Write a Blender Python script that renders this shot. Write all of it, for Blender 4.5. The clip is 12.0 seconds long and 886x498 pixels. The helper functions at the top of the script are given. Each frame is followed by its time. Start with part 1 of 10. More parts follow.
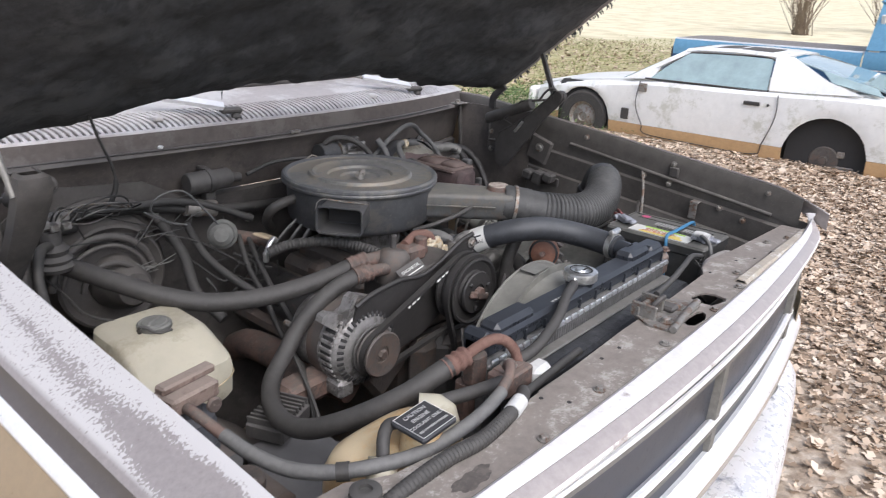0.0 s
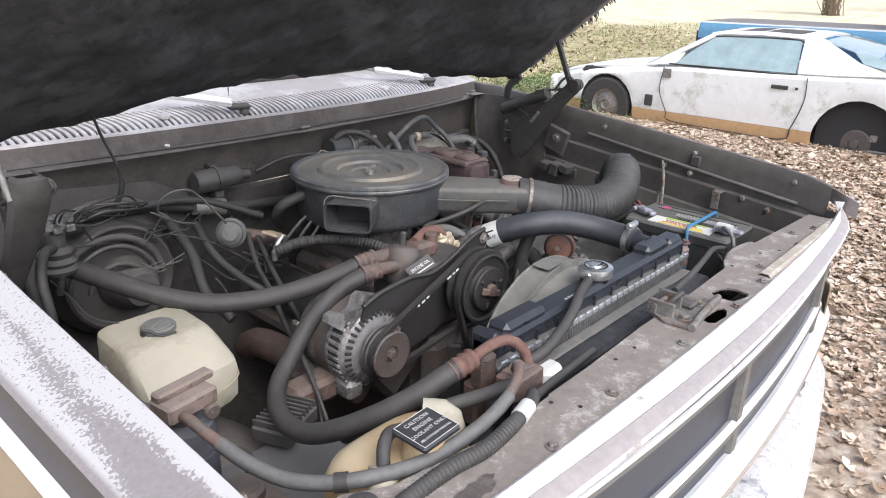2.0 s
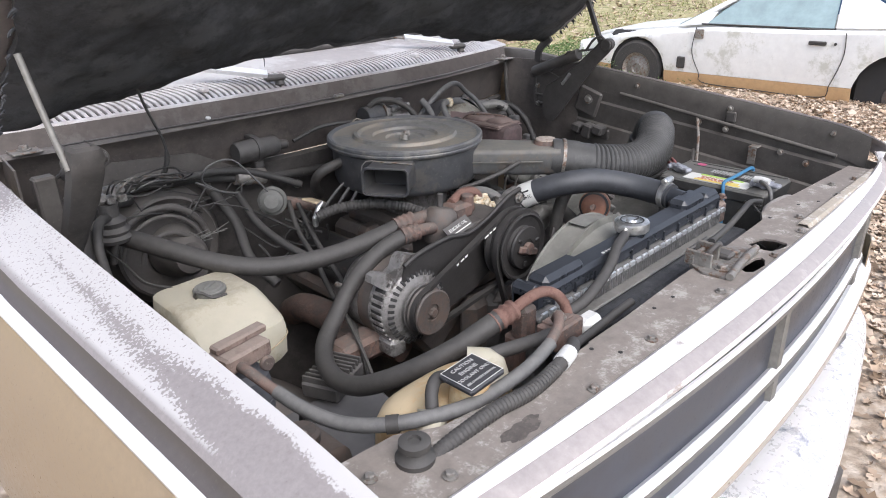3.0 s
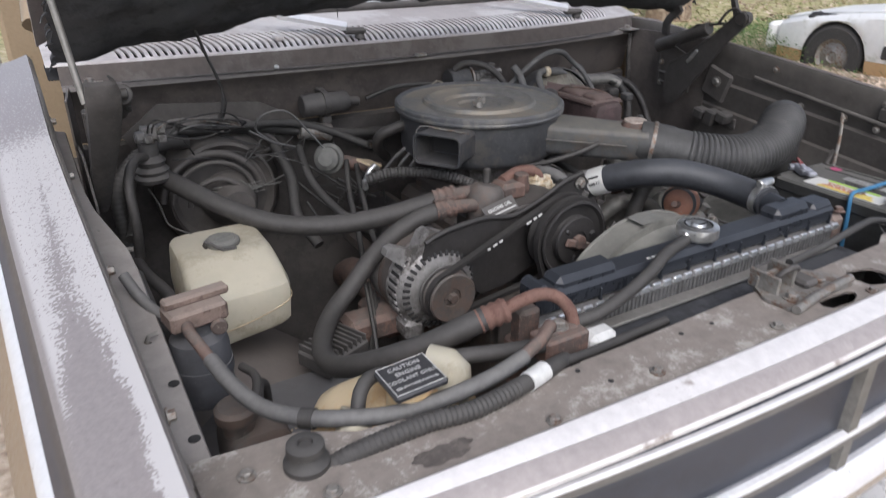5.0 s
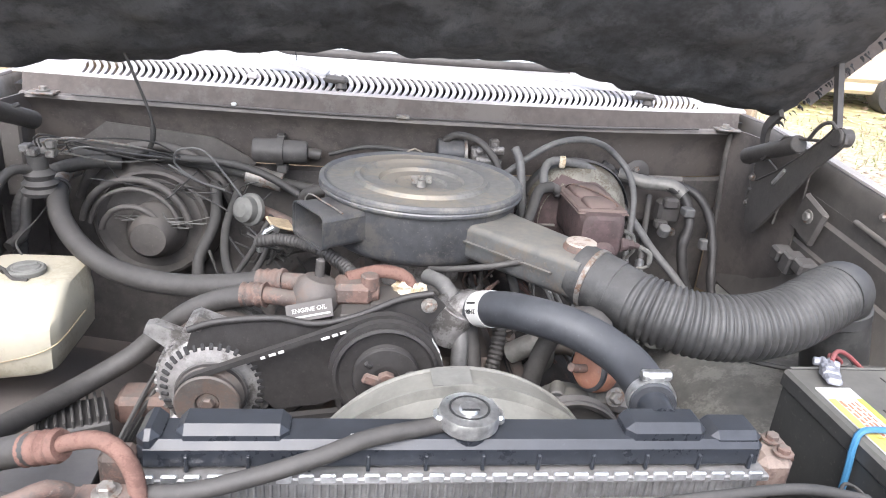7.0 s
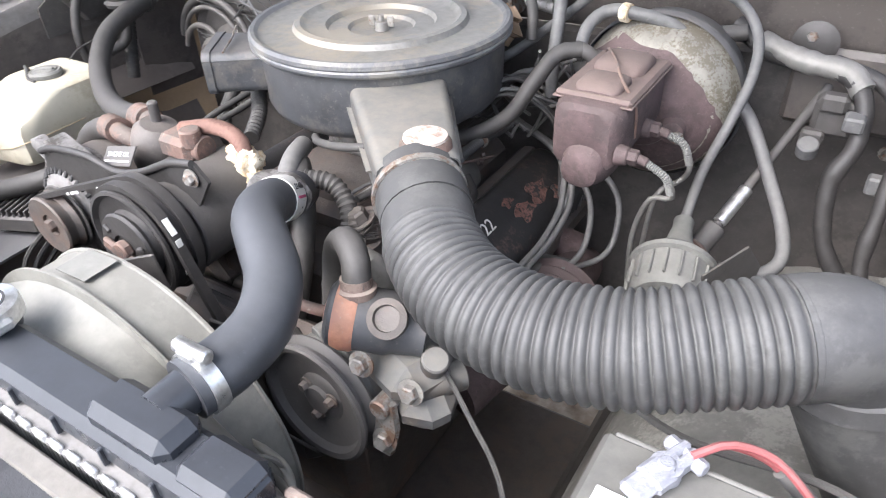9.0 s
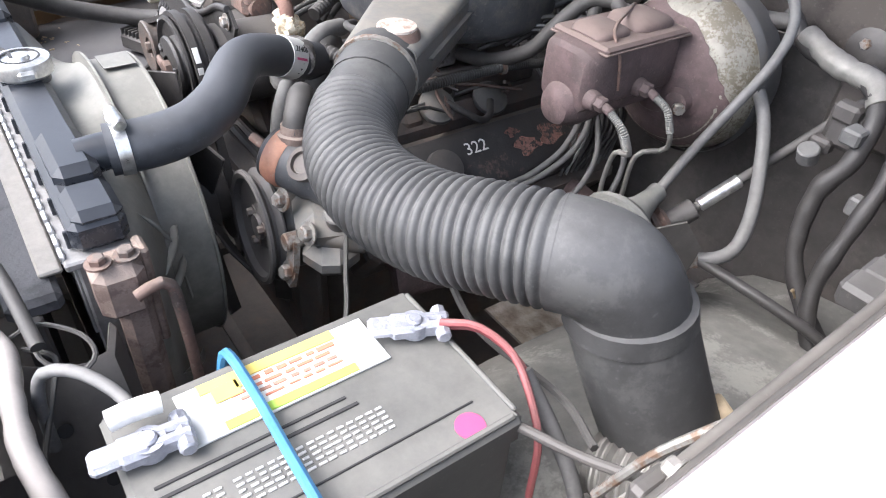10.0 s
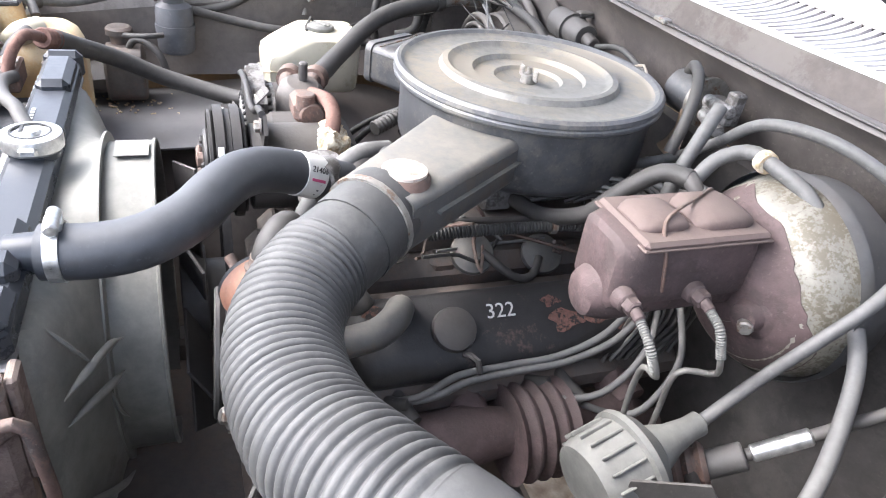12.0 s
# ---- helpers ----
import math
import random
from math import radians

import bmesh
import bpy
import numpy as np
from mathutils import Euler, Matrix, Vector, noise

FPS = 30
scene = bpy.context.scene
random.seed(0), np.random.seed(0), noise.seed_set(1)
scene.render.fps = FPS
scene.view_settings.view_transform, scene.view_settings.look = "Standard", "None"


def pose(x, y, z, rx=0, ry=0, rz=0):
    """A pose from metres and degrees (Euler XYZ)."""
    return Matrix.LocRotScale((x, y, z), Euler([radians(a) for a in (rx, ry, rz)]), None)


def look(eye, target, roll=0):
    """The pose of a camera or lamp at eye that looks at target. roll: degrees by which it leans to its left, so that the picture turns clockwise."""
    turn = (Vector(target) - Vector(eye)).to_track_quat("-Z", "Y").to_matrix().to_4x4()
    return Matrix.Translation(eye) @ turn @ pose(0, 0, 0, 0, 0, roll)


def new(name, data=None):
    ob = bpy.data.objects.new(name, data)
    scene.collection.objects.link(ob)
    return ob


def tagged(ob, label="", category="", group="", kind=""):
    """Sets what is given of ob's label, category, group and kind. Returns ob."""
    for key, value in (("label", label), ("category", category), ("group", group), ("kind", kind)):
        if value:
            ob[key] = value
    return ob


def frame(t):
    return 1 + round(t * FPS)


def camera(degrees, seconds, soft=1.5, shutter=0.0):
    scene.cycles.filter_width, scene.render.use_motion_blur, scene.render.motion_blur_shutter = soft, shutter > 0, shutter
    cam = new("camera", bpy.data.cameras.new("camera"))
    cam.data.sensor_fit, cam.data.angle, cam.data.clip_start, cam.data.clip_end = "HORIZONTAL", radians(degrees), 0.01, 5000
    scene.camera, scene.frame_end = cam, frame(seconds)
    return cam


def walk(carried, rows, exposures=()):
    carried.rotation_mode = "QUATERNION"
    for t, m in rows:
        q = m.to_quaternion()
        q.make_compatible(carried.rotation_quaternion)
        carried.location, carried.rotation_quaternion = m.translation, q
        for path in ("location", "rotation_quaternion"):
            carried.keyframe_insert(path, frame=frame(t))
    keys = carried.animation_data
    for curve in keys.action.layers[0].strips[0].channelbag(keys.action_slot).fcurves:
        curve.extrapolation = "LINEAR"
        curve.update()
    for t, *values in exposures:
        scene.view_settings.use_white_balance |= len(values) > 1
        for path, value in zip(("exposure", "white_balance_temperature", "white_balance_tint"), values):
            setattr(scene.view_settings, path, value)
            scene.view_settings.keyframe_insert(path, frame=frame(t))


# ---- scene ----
cam = camera(65.4, 12.0, soft=1.0, shutter=0.15)
PATH = [
    (0, (-1.041, -0.288, 1.662), (0.398, 0.916, 0.971), 2.8),
    (0.2, (-1.043, -0.292, 1.67), (0.454, 0.867, 1.025), 2.3),
    (0.5, (-1.044, -0.294, 1.665), (0.43, 0.895, 1.021), 1.7),
    (1, (-1.033, -0.292, 1.664), (0.338, 0.964, 0.927), -0.5),
    (1.5, (-1.011, -0.285, 1.66), (0.335, 0.993, 0.915), 0.6),
    (2, (-0.991, -0.284, 1.661), (0.394, 0.967, 0.942), 1.3),
    (2.5, (-1.018, -0.294, 1.65), (0.373, 0.952, 0.934), 0.4),
    (3, (-1.026, -0.3, 1.644), (0.276, 0.998, 0.857), -1.4),
    (3.2, (-1.029, -0.301, 1.644), (0.261, 1.006, 0.853), -1.0),
    (4.8, (-0.837, -0.365, 1.605), (0.143, 1.083, 0.635), -0.6),
    (5, (-0.766, -0.35, 1.601), (0.163, 1.202, 0.747), 0.2),
    (5.2, (-0.679, -0.344, 1.605), (0.147, 1.309, 0.841), -0.0),
    (5.5, (-0.569, -0.338, 1.617), (0.186, 1.308, 0.768), -0.4),
    (6, (-0.332, -0.418, 1.62), (0.11, 1.353, 0.801), 1.5),
    (6.3, (-0.212, -0.415, 1.615), (0.112, 1.383, 0.803), -0.3),
    (6.5, (-0.148, -0.385, 1.607), (0.182, 1.431, 0.836), 1.5),
    (6.7, (-0.097, -0.35, 1.603), (0.253, 1.476, 0.866), 4.0),
    (8.3, (0.443, -0.033, 1.566), (0.115, 1.669, 0.568), 2.0),
    (8.5, (0.52, 0.04, 1.556), (0.137, 1.675, 0.469), 0.9),
    (9, (0.744, 0.151, 1.55), (-0.158, 1.5, 0.381), -2.7),
    (9.5, (0.917, 0.19, 1.504), (-0.226, 1.398, 0.392), 2.0),
    (10, (1.047, 0.264, 1.526), (-0.186, 1.226, 0.28), 4.3),
    (10.5, (1.009, 0.368, 1.522), (-0.314, 1.294, 0.342), 10.7),
    (11, (0.999, 0.455, 1.549), (-0.525, 1.169, 0.468), 8.8),
    (11.5, (0.982, 0.523, 1.541), (-0.617, 1.044, 0.458), 7.0),
    (12, (0.975, 0.499, 1.54), (-0.574, 1.16, 0.46), 8.2),
]
walk(cam, [(t, look(eye, target, roll)) for t, eye, target, roll in PATH], [(0, 0.58, 6200, 13), (1, 0.70, 6200, 13), (2.5, 0.82, 6200, 13), (3.2, 0.74, 6200, 13), (4.8, 0.28, 6200, 13), (5.0, 0.35, 6200, 13), (5.5, 1.15, 6200, 13), (6.0, 1.52, 6200, 13), (6.7, 1.72, 6200, 13), (8.5, 2.02, 6200, 13), (9, 2.30, 6200, 13), (9.5, 2.50, 6200, 13), (10, 2.24, 6200, 13), (10.5, 2.36, 6200, 13), (11, 2.58, 6200, 13), (12, 2.70, 6200, 13)])

import collections
from mathutils import geometry

# ---- light ----
world = bpy.data.worlds.new("world")
scene.world = world
world.use_nodes = True
wn = world.node_tree
sky = wn.nodes.new("ShaderNodeTexSky")
sky.sky_type, sky.sun_disc = "NISHITA", False
sky.sun_elevation, sky.sun_rotation = radians(48), radians(200)
sky.air_density, sky.dust_density, sky.ozone_density = 1.0, 3.0, 1.0
haze = wn.nodes.new("ShaderNodeHueSaturation")      # thin white overcast
haze.inputs["Saturation"].default_value = 0.55
wn.links.new(sky.outputs[0], haze.inputs["Color"])
wn.links.new(haze.outputs[0], wn.nodes["Background"].inputs[0])
wn.nodes["Background"].inputs[1].default_value = 0.15
sun = new("sun", bpy.data.lights.new("sun", "SUN"))
sun.data.energy, sun.data.angle, sun.data.color = 1.3, radians(55), (1.0, 0.98, 0.96)
sun.matrix_world = look((0, 0, 10), Vector((0, 0, 10)) - Vector((math.sin(radians(200)) * math.cos(radians(48)), math.cos(radians(200)) * math.cos(radians(48)), math.sin(radians(48)))))

CX = 0.11          # the truck's middle line
GROUND = 0.12


# ---- materials ----
def mat(name, base, rough=0.6, metal=0.0, var=0.3, scale=25.0, bump=0.15, dust=0.0, dust_sheen_col=(0.30, 0.265, 0.23), second=None, amount=0.5, patch=6.0, patch_rough=None, coat=0.0, trans=0.0, vary=0.0, sub=0.0, stain=None, flake=0.0, sunned=False, peel=None):
    """Painted, rubbed and dusty surface: grain, patches of a second colour, and dust (on new hose and tank a painted
    sky sheen) that lies on what faces up.
    """
    m = bpy.data.materials.new(name)
    m.use_nodes = True
    t = m.node_tree
    b = t.nodes["Principled BSDF"]
    L = t.links.new
    co = t.nodes.new("ShaderNodeTexCoord")
    n1 = t.nodes.new("ShaderNodeTexNoise")
    n1.inputs["Scale"].default_value, n1.inputs["Detail"].default_value, n1.inputs["Roughness"].default_value = scale, 6, 0.65
    L(co.outputs["Object"], n1.inputs["Vector"])
    n2 = t.nodes.new("ShaderNodeTexNoise")
    n2.inputs["Scale"].default_value, n2.inputs["Detail"].default_value, n2.inputs["Roughness"].default_value = patch, 10, 0.75
    L(co.outputs["Object"], n2.inputs["Vector"])

    def ramp(src, lo, hi, a=0.0, z=1.0):
        r = t.nodes.new("ShaderNodeMapRange")
        r.inputs[1].default_value, r.inputs[2].default_value, r.inputs[3].default_value, r.inputs[4].default_value = lo, hi, a, z
        L(src, r.inputs[0])
        return r.outputs[0]

    def mix(fac, a, c):
        x = t.nodes.new("ShaderNodeMix")
        x.data_type = "RGBA"
        L(fac, x.inputs[0])
        for v, s in ((a, x.inputs[6]), (c, x.inputs[7])):
            if isinstance(v, tuple):
                s.default_value = (*v, 1)
            else:
                L(v, s)
        return x.outputs[2]

    def times(a, c):
        x = t.nodes.new("ShaderNodeMath")
        x.operation = "MULTIPLY"
        for v, s in ((a, x.inputs[0]), (c, x.inputs[1])):
            if isinstance(v, (int, float)):
                s.default_value = v
            else:
                L(v, s)
        return x.outputs[0]

    lo = tuple(c * (1 - var) for c in base)
    hi = tuple(min(1, c * (1 + var)) for c in base)
    col = mix(ramp(n1.outputs[0], 0.3, 0.7), lo, hi)
    rg = ramp(n1.outputs[0], 0.3, 0.7, max(0, rough - 0.08), min(1, rough + 0.08))
    if second:
        edge = 0.62 - 0.24 * amount
        src = n2.outputs[0]
        if flake:       # peeling edge broken up into fine specks
            n3 = t.nodes.new("ShaderNodeTexNoise")
            n3.inputs["Scale"].default_value, n3.inputs["Detail"].default_value = 260, 3
            L(co.outputs["Object"], n3.inputs["Vector"])
            ma = t.nodes.new("ShaderNodeMath")
            ma.operation = "MULTIPLY_ADD"
            L(n3.outputs[0], ma.inputs[0])
            ma.inputs[1].default_value = flake
            sh = t.nodes.new("ShaderNodeMath")
            sh.operation = "SUBTRACT"
            L(n2.outputs[0], sh.inputs[0])
            sh.inputs[1].default_value = flake * 0.5
            L(sh.outputs[0], ma.inputs[2])
            src = ma.outputs[0]
        f = ramp(src, edge - 0.03, edge + 0.05)
        if peel:        # a bare tongue along x = peel[0], half as wide as peel[1], breaking into islands past y = peel[2]
            def calc(op, a, c):
                x = t.nodes.new("ShaderNodeMath")
                x.operation = op
                for v, q in ((a, x.inputs[0]), (c, x.inputs[1])):
                    if isinstance(v, (int, float)):
                        q.default_value = v
                    else:
                        L(v, q)
                return x.outputs[0]
            sx = t.nodes.new("ShaderNodeSeparateXYZ")
            L(co.outputs["Object"], sx.inputs[0])
            n5 = t.nodes.new("ShaderNodeTexNoise")
            n5.inputs["Scale"].default_value, n5.inputs["Detail"].default_value, n5.inputs["Roughness"].default_value = 16, 8, 0.7
            L(co.outputs["Object"], n5.inputs["Vector"])
            y = sx.outputs[1]
            far = ramp(y, peel[2] - 0.10, peel[2] + 0.12)                  # from the bare tongue to loose flakes
            wide = calc("MULTIPLY", ramp(y, peel[2] - 0.12, peel[2] + 0.30, 1.0, 0.30), peel[1])
            side = calc("DIVIDE", calc("ABSOLUTE", calc("SUBTRACT", sx.outputs[0], calc("ADD", peel[0], calc("MULTIPLY", far, -0.006))), 0.0), wide)
            fine = calc("MULTIPLY", calc("SUBTRACT", n3.outputs[0], 0.5), ramp(far, 0.0, 1.0, 0.9, 5.0))
            broad = calc("MULTIPLY", calc("SUBTRACT", n5.outputs[0], 0.5), ramp(far, 0.0, 1.0, 1.2, 3.0))
            ends = calc("ADD", ramp(y, 0.60, 0.80), calc("MULTIPLY", far, 0.45))
            back = calc("ADD", ramp(y, 0.86, 0.98, 1.6, 0.4), calc("MULTIPLY", broad, 0.3))
            f = ramp(calc("MINIMUM", calc("ADD", calc("ADD", side, ends), calc("ADD", fine, broad)), calc("ADD", back, fine)), 0.90, 1.06)
        if sunned:      # the clear coat has peeled on what faces the sky
            g2 = t.nodes.new("ShaderNodeNewGeometry")
            s2 = t.nodes.new("ShaderNodeSeparateXYZ")
            L(g2.outputs["Normal"], s2.inputs[0])
            f = times(f, ramp(s2.outputs[2], 0.76, 0.88))
        col = mix(f, col, second)
        if patch_rough is not None:
            x = t.nodes.new("ShaderNodeMix")
            L(f, x.inputs[0]); L(rg, x.inputs[2]); x.inputs[3].default_value = patch_rough
            rg = x.outputs[0]
    if stain:           # (colour, height below which it lies, softness)
        sz = t.nodes.new("ShaderNodeSeparateXYZ")
        L(co.outputs["Object"], sz.inputs[0])
        ad = t.nodes.new("ShaderNodeMath")
        ad.operation = "MULTIPLY_ADD"
        L(n2.outputs[0], ad.inputs[0])
        ad.inputs[1].default_value = 0.12
        L(sz.outputs[2], ad.inputs[2])
        col = mix(ramp(ad.outputs[0], stain[1] + 0.06 - stain[2], stain[1] + 0.06 + stain[2], 1.0, 0.0), col, stain[0])
    if vary:
        oi = t.nodes.new("ShaderNodeObjectInfo")
        hs = t.nodes.new("ShaderNodeHueSaturation")
        L(ramp(oi.outputs["Random"], 0, 1, 1 - vary, 1 + vary), hs.inputs["Value"])
        L(col, hs.inputs["Color"])
        col = hs.outputs[0]
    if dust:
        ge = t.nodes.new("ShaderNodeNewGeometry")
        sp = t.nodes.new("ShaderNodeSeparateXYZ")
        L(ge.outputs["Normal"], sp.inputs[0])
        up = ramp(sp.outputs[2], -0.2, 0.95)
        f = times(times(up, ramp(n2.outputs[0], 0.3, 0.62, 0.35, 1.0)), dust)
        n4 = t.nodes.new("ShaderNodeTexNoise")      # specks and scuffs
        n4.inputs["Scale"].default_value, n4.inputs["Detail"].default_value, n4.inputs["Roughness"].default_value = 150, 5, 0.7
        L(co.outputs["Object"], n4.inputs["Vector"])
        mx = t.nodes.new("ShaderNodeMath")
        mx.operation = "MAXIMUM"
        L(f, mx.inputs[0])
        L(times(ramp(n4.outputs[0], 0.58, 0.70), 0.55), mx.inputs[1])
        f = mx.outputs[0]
        col = mix(f, col, dust_sheen_col)
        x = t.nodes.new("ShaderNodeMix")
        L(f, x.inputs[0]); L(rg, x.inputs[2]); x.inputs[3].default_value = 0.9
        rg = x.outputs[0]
    L(col, b.inputs["Base Color"])
    L(rg, b.inputs["Roughness"])
    b.inputs["Metallic"].default_value = metal
    b.inputs["Coat Weight"].default_value = coat
    b.inputs["Transmission Weight"].default_value = trans
    if sub:
        b.inputs["Subsurface Weight"].default_value = sub
        b.inputs["Subsurface Radius"].default_value = (0.03, 0.025, 0.015)
    if bump:
        bp = t.nodes.new("ShaderNodeBump")
        bp.inputs["Strength"].default_value, bp.inputs["Distance"].default_value = bump, 0.004
        L(n1.outputs[0], bp.inputs["Height"])
        L(bp.outputs[0], b.inputs["Normal"])
    return m


M_HOSE = mat("dusty_black_rubber", (0.047, 0.044, 0.041), 0.55, dust=0.5, dust_sheen_col=(0.108, 0.103, 0.098), scale=60, var=0.35)
# bluish top colour is painted sky sheen on the rubber
M_HOSE_NEW = mat("new_black_rubber", (0.038, 0.040, 0.045), 0.42, dust=0.5, dust_sheen_col=(0.11, 0.116, 0.127), scale=50, bump=0.05)
M_DUCT = mat("grey_duct_plastic", (0.038, 0.038, 0.038), 0.46, dust=0.55, dust_sheen_col=(0.125, 0.124, 0.122), scale=60, bump=0.1, second=(0.06, 0.06, 0.058), amount=0.3, patch=20)
M_WIRE = mat("dark_wire", (0.035, 0.034, 0.033), 0.6, dust=0.4, dust_sheen_col=(0.15, 0.142, 0.13), scale=80)
M_LEAD = mat("grey_ignition_lead", (0.10, 0.10, 0.10), 0.5, dust=0.5, dust_sheen_col=(0.25, 0.24, 0.22), scale=80)
M_BLACK = mat("greasy_black_metal", (0.062, 0.058, 0.056), 0.45, dust=0.55, dust_sheen_col=(0.14, 0.128, 0.115), scale=40, bump=0.3)
M_PLATE = mat("black_painted_bracket", (0.06, 0.057, 0.055), 0.5, dust=0.6, dust_sheen_col=(0.165, 0.155, 0.145), scale=40)
M_BELTBLACK = mat("worn_black_pulley_steel", (0.032, 0.030, 0.029), 0.5, dust=0.3, dust_sheen_col=(0.09, 0.083, 0.077), scale=70, bump=0.2)
M_GREASE = mat("oily_cast_iron", (0.088, 0.079, 0.073), 0.55, dust=0.5, dust_sheen_col=(0.18, 0.155, 0.135), scale=40, bump=0.5, second=(0.11, 0.08, 0.066), amount=0.4, patch=14)
M_RUST = mat("rusty_iron", (0.14, 0.085, 0.068), 0.8, scale=50, bump=0.6, second=(0.075, 0.055, 0.048), amount=0.45, patch=26, dust=0.35)
M_RUST_BRIGHT = mat("orange_rust", (0.19, 0.108, 0.085), 0.85, scale=60, bump=0.5, second=(0.13, 0.07, 0.055), amount=0.5, patch=30)
M_RUSTSPOT = mat("rust_bloom_through_paint", (0.15, 0.078, 0.062), 0.8, scale=90, var=0.4, bump=0.5, second=(0.03, 0.028, 0.028), amount=0.45, patch=60, flake=0.4)
M_LIDRUST = mat("dusty_tan_rusted_lid", (0.125, 0.086, 0.08), 0.7, scale=45, bump=0.3, second=(0.10, 0.066, 0.064), amount=0.4, patch=18, dust=0.7, dust_sheen_col=(0.21, 0.165, 0.14))
# grime over a base kept dark to carry the lower firewall's shade
M_FIREMAT = mat("grimy_shade_dark_metal", (0.062, 0.057, 0.054), 0.7, scale=30, var=0.35, bump=0.12, second=(0.09, 0.082, 0.076), amount=0.4, patch=8, dust=0.3, dust_sheen_col=(0.13, 0.12, 0.11))
M_OILY = mat("oil_soaked_dust", (0.11, 0.097, 0.088), 0.5, scale=80, var=0.3, bump=0.1, second=(0.15, 0.13, 0.117), amount=0.3, patch=40, flake=0.3)
M_CAP = mat("faded_orange_plastic_cap", (0.36, 0.17, 0.105), 0.6, scale=60, bump=0.2, second=(0.33, 0.15, 0.10), amount=0.4, patch=20, dust=0.3)
M_PRIMER = mat("red_brown_rusted_casting", (0.10, 0.068, 0.067), 0.75, scale=45, bump=0.7, second=(0.07, 0.050, 0.049), amount=0.5, patch=18, dust=0.3, dust_sheen_col=(0.19, 0.145, 0.13))
M_ALU = mat("dirty_cast_aluminium", (0.30, 0.29, 0.28), 0.55, 0.5, scale=60, bump=0.4, second=(0.14, 0.13, 0.12), amount=0.4, patch=25)
M_FIN = mat("aluminium_crimp", (0.75, 0.76, 0.77), 0.35, 0.8, scale=60, bump=0.1)
M_STEEL = mat("bright_steel_clamp", (0.65, 0.65, 0.64), 0.35, 0.9, scale=90, bump=0.1)
M_ZINC = mat("dull_zinc_steel", (0.30, 0.29, 0.27), 0.5, 0.6, scale=70, bump=0.2, dust=0.4, second=(0.20, 0.12, 0.08), amount=0.35, patch=40)
M_BRASS = mat("corroded_brass_fitting", (0.50, 0.39, 0.25), 0.8, 0.0, scale=120, var=0.4, bump=0.9, second=(0.64, 0.58, 0.46), amount=0.5, patch=70)
M_CLEANER = mat("faded_black_steel_housing", (0.064, 0.066, 0.071), 0.45, 0.2, scale=30, dust=0.35, dust_sheen_col=(0.2, 0.19, 0.178), bump=0.08, second=(0.10, 0.095, 0.09), amount=0.3, patch=12)
M_RIM = mat("worn_blue_grey_rim", (0.12, 0.124, 0.132), 0.42, 0.3, scale=50, var=0.25, bump=0.08, dust=0.35, dust_sheen_col=(0.25, 0.24, 0.225), second=(0.2, 0.195, 0.18), amount=0.35, patch=14)
M_LID = mat("dusty_bare_steel_lid", (0.20, 0.195, 0.182), 0.45, 0.3, scale=60, bump=0.10, second=(0.30, 0.265, 0.212), amount=0.5, patch=6, patch_rough=0.55, dust=0.3, dust_sheen_col=(0.27, 0.255, 0.232))
M_SNORK = mat("dusty_snorkel_steel", (0.085, 0.087, 0.088), 0.45, 0.2, scale=40, dust=0.85, dust_sheen_col=(0.25, 0.238, 0.21), bump=0.15, second=(0.10, 0.085, 0.072), amount=0.45, patch=22)
# bluish top colour adds some of the mirrored sky to the black plastic
M_TANK = mat("black_radiator_plastic", (0.024, 0.027, 0.033), 0.27, scale=40, bump=0.05, dust=0.3, dust_sheen_col=(0.075, 0.08, 0.09))
M_SHROUD = mat("dusty_shroud_plastic", (0.19, 0.187, 0.168), 0.42, scale=30, bump=0.08, dust=0.5, dust_sheen_col=(0.21, 0.203, 0.178), second=(0.145, 0.142, 0.13), amount=0.3, patch=6)
M_CORE = mat("dull_cooler_core", (0.28, 0.28, 0.28), 0.5, 0.5, scale=60, dust=0.3)
M_CREAM = mat("yellowed_translucent_plastic", (0.47, 0.44, 0.345), 0.5, scale=18, var=0.1, bump=0.03, second=(0.37, 0.335, 0.25), amount=0.35, patch=9, sub=0.12, dust=0.3, dust_sheen_col=(0.42, 0.39, 0.31))
M_AMBER = mat("amber_stained_plastic", (0.56, 0.38, 0.19), 0.45, scale=14, var=0.2, bump=0.03, second=(0.62, 0.50, 0.31), amount=0.45, patch=9, sub=0.12, dust=0.2)
M_PAINT = mat("sun_bleached_brown_paint", (0.27, 0.245, 0.24), 0.35, scale=160, var=0.12, bump=0.05, second=(0.50, 0.485, 0.48), amount=0.80, patch=2.8, patch_rough=0.6, coat=0.1, flake=0.3, sunned=True, peel=(-0.776, 0.030, 0.33))
# body brown darkened to carry the shade of the fender groove
M_GROOVE_SHADE = mat("brown_groove_shade", (0.085, 0.072, 0.068), 0.4, scale=90, var=0.15, bump=0.03, coat=0.2, dust=0.3, dust_sheen_col=(0.16, 0.145, 0.135))
M_TAN = mat("tan_body_paint", (0.34, 0.26, 0.17), 0.32, scale=90, var=0.08, bump=0.02, coat=0.4, dust=0.2)
# pale oxidised paint, lifted further for the strong light on the header
M_HEAD = mat("bleached_lit_header_paint", (0.74, 0.72, 0.71), 0.4, scale=60, var=0.1, bump=0.04, second=(0.36, 0.31, 0.28), amount=0.08, patch=9, coat=0.2)
M_SUPPORT = mat("dusty_brown_sheet_metal", (0.17, 0.145, 0.13), 0.6, scale=50, var=0.35, bump=0.15, second=(0.52, 0.50, 0.47), amount=0.24, patch=16, dust=0.6, dust_sheen_col=(0.33, 0.295, 0.258), flake=0.2)
